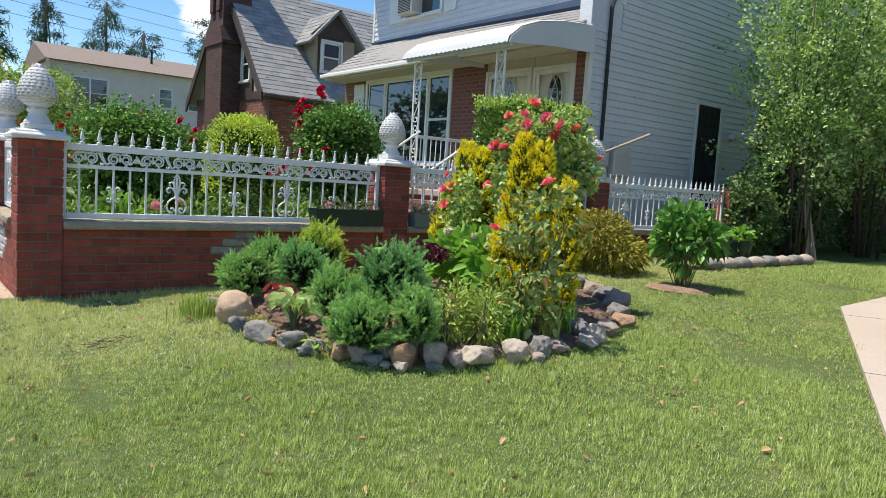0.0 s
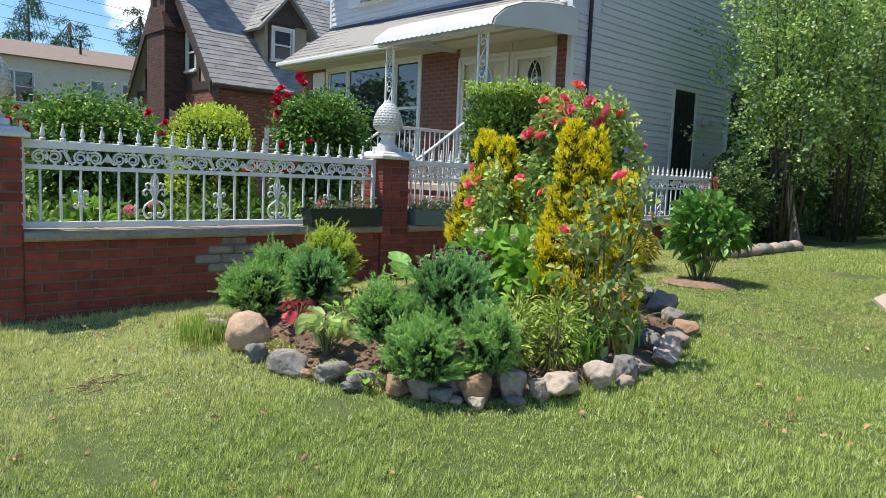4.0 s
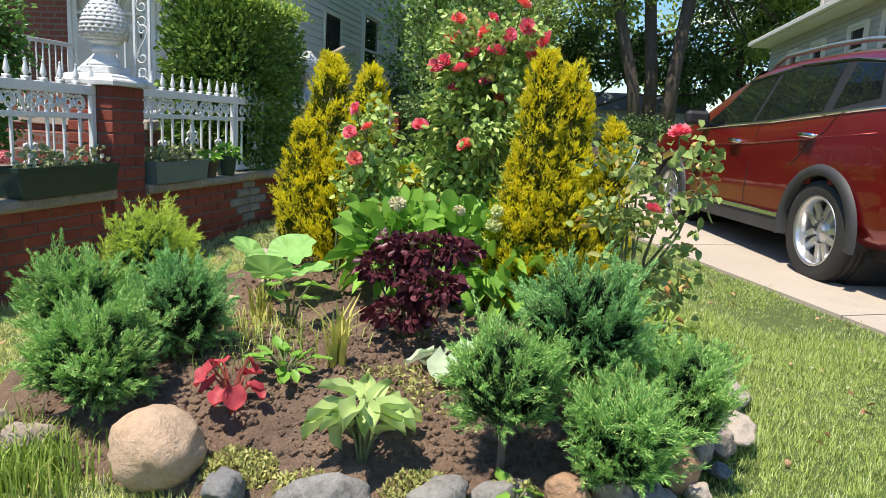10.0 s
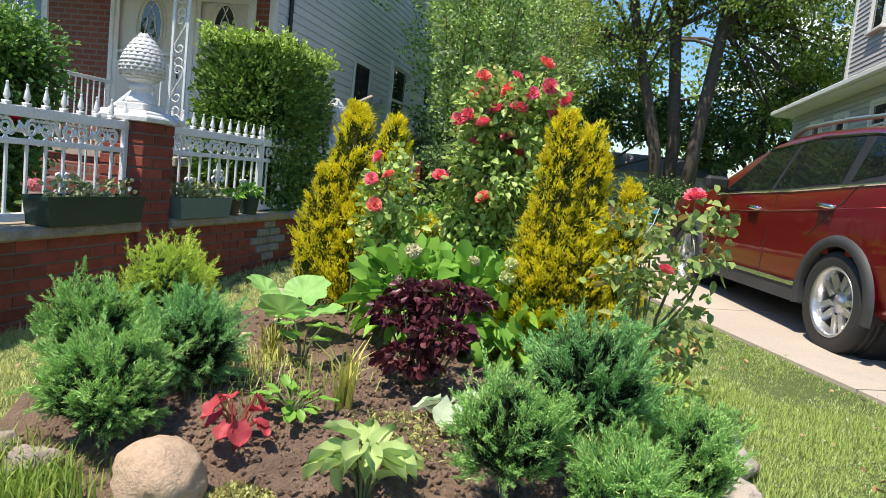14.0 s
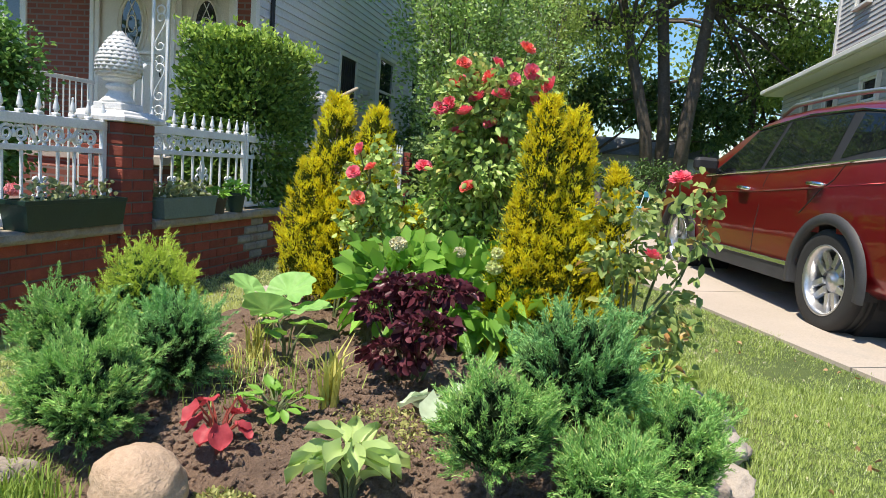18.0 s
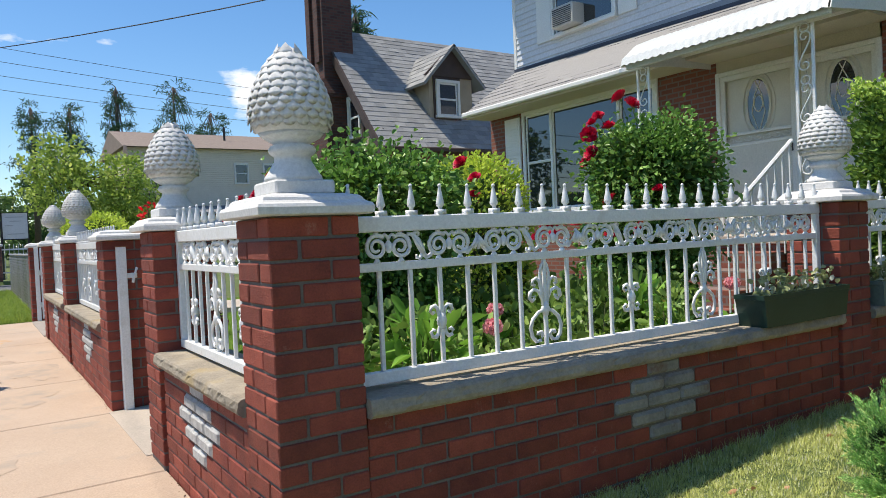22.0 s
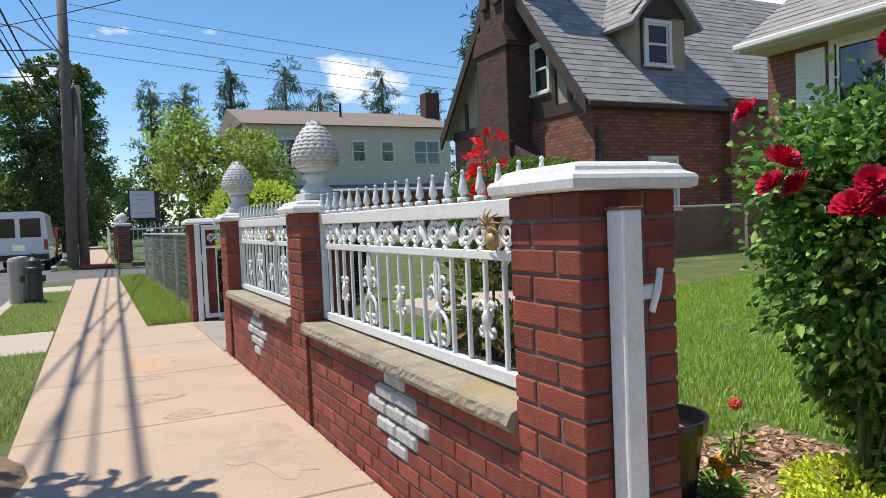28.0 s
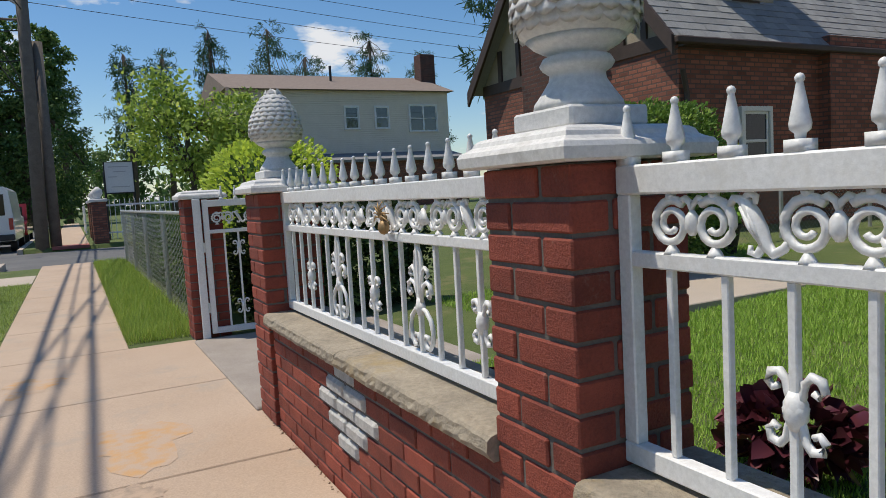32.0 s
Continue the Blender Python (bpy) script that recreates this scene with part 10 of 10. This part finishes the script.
# added cables, set so that their shadows make the bands on the walk
for x0, z0, r in ((-1.24, 6.7, 0.03), (-1.06, 6.5, 0.014), (-0.85, 6.9, 0.028)):
    part("cable", tube([(x0 + 0.021 * (y - 6) - z0 / 3, y + z0 / 3, z0 + 0.0006 * (y - 10) ** 2) for y in range(-40, 80, 5)], r, 6), M_BLACK, wires)
# arm added to the pole to carry the shadow-casting cables
part("cable_arm", tube([(-1.6, 29.9, 7.0), (-2.95, 29.9, 7.0)], 0.04, 6), M_POLE, up, at=(1.72, -29.9, 0))
sg = thing("sign_board", (0, 0, 0), "white notice board with faint lines on dark posts", "sign")
M_DIMTEXT = surface("faded_grey_print", (0.40, 0.40, 0.43), (0.48, 0.48, 0.51), 3, 40, 0.6, 0.05)
M_SIGN = surface("white_sign_panel", (0.66, 0.66, 0.68), (0.72, 0.72, 0.74), 2, 30, 0.5, 0.05)
part("panel", box(0.33, 32.0, 1.66, 1.235, 32.05, 2.73, 0.01), M_SIGN, sg)
for a0, a1, b0, b1 in ((0.29, 0.33, 1.62, 2.75), (1.235, 1.26, 1.62, 2.75), (0.33, 1.235, 2.73, 2.75), (0.33, 1.235, 1.62, 1.66)):
    part("frame", box(a0, 31.98, b0, a1, 32.07, b1), M_BLACK, sg)
for x0, x1, z, m in ((0.45, 1.1, 2.55, M_DIMTEXT), (0.42, 0.7, 2.2, M_DIMTEXT), (0.6, 1.0, 2.38, M_DIMTEXT), (0.5, 1.1, 1.85, M_DIMTEXT)):
    part("text_bar", box(x0, 31.985, z, x1, 31.996, z + 0.03), m, sg)
for x in (0.3, 1.24):
    part("post", tube([(x, 32.09, -0.1), (x, 32.09, 2.4)], 0.04, 8), M_BLACK, sg)
for y in (30.3, 33.2, 36.0):
    pl = thing("far_pillar", (-0.02, y, 0), "brick pillar with white ball across the side street", "pillar", "far pillars")
    part("shaft", box(-0.22, -0.22, -0.1, 0.22, 0.22, 1.35, 0.01), M_TBRICK, pl)
    part("cap", box(-0.27, -0.27, 1.35, 0.27, 0.27, 1.45, 0.02), M_CAST, pl)
    part("finial", lathe([(0.1, 1.45), (0.08, 1.5), (0.16, 1.62), (0.14, 1.75), (0.03, 1.85)], 14), M_CAST, pl, smooth=True)
ff = thing("far_fence", (0, 0, 0), "white iron fence across the side street", "fence")
part("rail", box(0.2, 30.28, 1.2, 4.0, 30.32, 1.26), M_PAINT, ff)
part("rail", box(0.2, 30.28, 0.3, 4.0, 30.32, 0.35), M_PAINT, ff)
for i in range(24):
    part("bar", box(0.3 + i * 0.155, 30.29, 0.1, 0.32 + i * 0.155, 30.31, 1.42), M_PAINT, ff)
wf = thing("white_fence", (-0.3, 40, 0), "white picket fence far down the walk", "fence")
for i in range(12):
    part("picket", box(-0.02, i * 0.5, 0, 0.02, i * 0.5 + 0.3, 1.3), M_PAINT, wf)
# corner ramp
slab("red_ramp", -1.46, CROSS1 + 0.05, -0.4, CROSS1 + 0.9, 0.02, 0.1, surface("red_tactile_paving", (0.30, 0.09, 0.08), (0.38, 0.13, 0.11), 6, 60, 0.9, 0.4), pavement)


def far_vehicle(x, y, w, l, h, mat, label, van):
    th = thing("van" if van else "parked_car", (x, y, -0.13), label, "van" if van else "car")
    hw = w / 2
    if van:
        part("body", prism([(-hw, 0.38), (-hw - 0.02, 0.9), (-hw, 1.15), (-hw + 0.08, h - 0.12), (-hw + 0.2, h), (hw - 0.2, h), (hw - 0.08, h - 0.12), (hw, 1.15), (hw + 0.02, 0.9), (hw, 0.38)], 0, l - 1.3, "y"), mat, th)
        part("bonnet", box(-hw, l - 1.3, 0.4, hw, l, 1.2, 0.1), mat, th)
        for s in (-1, 1):
            part("rear_window", box(min(s * 0.08, s * (hw - 0.22)), -0.012, 1.22, max(s * 0.08, s * (hw - 0.22)), -0.002, h - 0.25), M_CGLASS, th)
            part("tail_light", box(min(s * (hw - 0.14), s * (hw - 0.02)), -0.02, 0.75, max(s * (hw - 0.14), s * (hw - 0.02)), -0.002, 1.12), bpy.data.materials["red_lens"], th)
        part("bumper", box(-hw, -0.12, 0.4, hw, -0.003, 0.6, 0.03), M_CLAD, th)
        part("number_plate", box(-0.2, -0.016, 0.75, 0.2, -0.004, 0.95), M_CHROME, th)
    else:
        part("body", prism([(0, 0.35), (0, 0.85), (0.6, 0.95), (1.1, h), (3.0, h), (3.7, 0.95), (l, 0.8), (l, 0.35)], -hw, hw, "x"), mat, th)
        part("side_glass", prism([(0.85, 0.95), (1.2, h - 0.08), (2.9, h - 0.08), (3.45, 0.95)], hw, hw + 0.006, "x"), M_CGLASS, th)
        part("rear_glass", box(-hw + 0.15, 0.62, 0.98, hw - 0.15, 0.78, h - 0.12), M_CGLASS, th)
    for yy in (0.85, l - 0.85):
        for s in (-1, 1):
            part("wheel", lathe([(0.2, -0.1), (0.33, -0.1), (0.34, 0), (0.33, 0.1), (0.2, 0.1)], 20), M_TYRE, th, at=pose(s * (hw - 0.1), yy, 0.34, 0, 90))


M_VANW = surface("white_van_paint", (0.80, 0.81, 0.82), (0.85, 0.86, 0.87), 2, 40, 0.3, 0.02, coat=0.6)
far_vehicle(-3.45, 31.3, 1.9, 5.4, 2.15, M_VANW, "white panel van parked at the kerb", True)
far_vehicle(-3.4, 38.3, 1.8, 4.6, 1.65, M_RED, "red car parked behind the van", False)
far_vehicle(-9.4, 55.0, 1.8, 4.5, 1.5, M_CLAD, "dark car parked across the street", False)
far_vehicle(-9.4, 61.5, 1.8, 4.5, 1.5, M_VANW, "white car parked across the street", False)
# blue folding chair near the car
fc = thing("folding_chair", pose(14.0, -3.95, ground_z(14, 0), 0, 0, 200) @ Matrix.Diagonal((0.72, 0.72, 0.72, 1)), "small folding chair with a blue seat back", "chair")
M_BLUE = surface("light_blue_plastic", (0.08, 0.36, 0.55), (0.14, 0.45, 0.62), 4, 60, 0.5, 0.1)
part("backrest", box(-0.2, -0.02, 0.72, 0.2, 0.01, 0.88, 0.015), M_BLUE, fc)
part("seat", box(-0.2, -0.4, 0.42, 0.2, 0.0, 0.45, 0.01), M_BLUE, fc)
for sx in (-0.19, 0.19):
    part("leg", tube([(sx, 0.02, 0.9), (sx, -0.1, 0.45), (sx, -0.38, 0)], 0.014, 6), M_PAINT, fc)
    part("leg", tube([(sx, -0.38, 0.44), (sx, 0.05, 0)], 0.014, 6), M_PAINT, fc)
# clutter at the far end of the yard
GZ = ground_z(20, -2.5)
M_TARP = surface("blue_plastic_sheet", (0.01, 0.05, 0.33), (0.02, 0.09, 0.45), 9, 60, 0.4, 0.5, 0.01)
M_DULLGREY = surface("dull_grey_panel", (0.16, 0.16, 0.17), (0.24, 0.24, 0.25), 4, 50, 0.6, 0.2)
M_DUSTPINK = surface("faded_pinkish_board", (0.30, 0.21, 0.20), (0.40, 0.29, 0.27), 4, 50, 0.8, 0.3)
cab = thing("garden_cart", (20.0, -2.26, GZ), "grey metal cart with a pale side board", "cart")
part("body", box(-0.25, -0.05, 0.14, 0.25, 0.33, 0.68, 0.015), M_DULLGREY, cab)
part("side_board", box(-0.2, -0.31, 0.16, 0.2, -0.07, 0.68, 0.01), M_CAST, cab)
part("shelf", box(-0.28, -0.36, 0.09, 0.28, 0.36, 0.135, 0.006), M_TRIMW, cab)
for sx in (-0.2, 0.2):
    for sy in (-0.28, 0.28):
        part("wheel", lathe([(0.02, -0.015), (0.06, -0.015), (0.065, 0), (0.06, 0.015), (0.02, 0.015)], 14), M_TYRE, cab, at=pose(sx, sy, 0.065, 90))
bag = thing("blue_bag", (19.8, -2.82, GZ), "stuffed blue plastic bag on the grass", "bag")
part("bag", rock_geo(0.17, 0.19, 0.24, 301, 0.35, 3), M_TARP, bag, at=pose(0, 0, 0.2), smooth=True)
tarp = thing("blue_tarp", (17.6, -3.5, ground_z(17.6, -3.5)), "crumpled blue tarp lying on the lawn", "tarp")
part("sheet", rock_geo(0.3, 0.32, 0.1, 302, 0.5, 3), M_TARP, tarp, at=pose(0, 0, 0.05), smooth=True)
crate = thing("storage_box", (20.4, -3.22, GZ), "faded pinkish storage box with a dark lid", "box")
part("body", box(-0.25, -0.24, 0.0, 0.25, 0.24, 0.5, 0.02), M_DUSTPINK, crate)
part("lid", box(-0.27, -0.26, 0.5, 0.27, 0.26, 0.55, 0.015), M_DULLGREY, crate)
# leaning pole beside the hedge
M_CANE = surface("pale_bare_wood", (0.36, 0.29, 0.21), (0.50, 0.42, 0.31), 6, 70, 0.85, 0.4)
lp = thing("leaning_pole", (0, 0, 0), "weathered wooden pole leaning over the fence", "pole")
part("pole", tube([(6.05, 0.37, 1.31), (6.5, 0.25, 1.5), (7.12, 0.08, 1.76), (7.45, -0.01, 1.90)], 0.02, 7), M_CANE, lp)
# street tree stakes and mulch
tp = thing("tree_pit", (0, 0, 0), "brown mulch round the street tree", "mulch", kind="structure")
part("mulch", lathe([(0.75, 0.0), (0.6, 0.05), (0.2, 0.09), (0.01, 0.1)], 20), M_MULCH, tp, at=(-2.05, 5.6, 0.0))
for x, y in ((-2.15, 5.62), (-2.0, 5.86)):
    sk = thing("tree_stake", (x, y, 0), "wooden stake beside the young tree", "stake", "tree stakes")
    part("stake", tube([(0, 0, -0.1), (-0.02, 0, 1.65)], 0.03, 7), M_POLE, sk)
# bare canes leaning at the foot of the tall shrubs
cb = thing("cane_bundle", (10.95, -0.82, ground_z(10.9, 0)), "pale bare canes leaning into the tall shrubs", "canes")
qc = random.Random(8)
for i in range(8):
    a = qc.uniform(-0.09, 0.09)
    part("cane", tube([(a, qc.uniform(-0.07, 0.07), -0.03), (0.18 + a * 1.4, 0.26 + qc.uniform(-0.05, 0.05), 0.9), (0.36 + a * 2.2, 0.5 + qc.uniform(-0.12, 0.12), qc.uniform(1.5, 2.0))], [0.018, 0.015, 0.01], 6), M_CANE, cb)
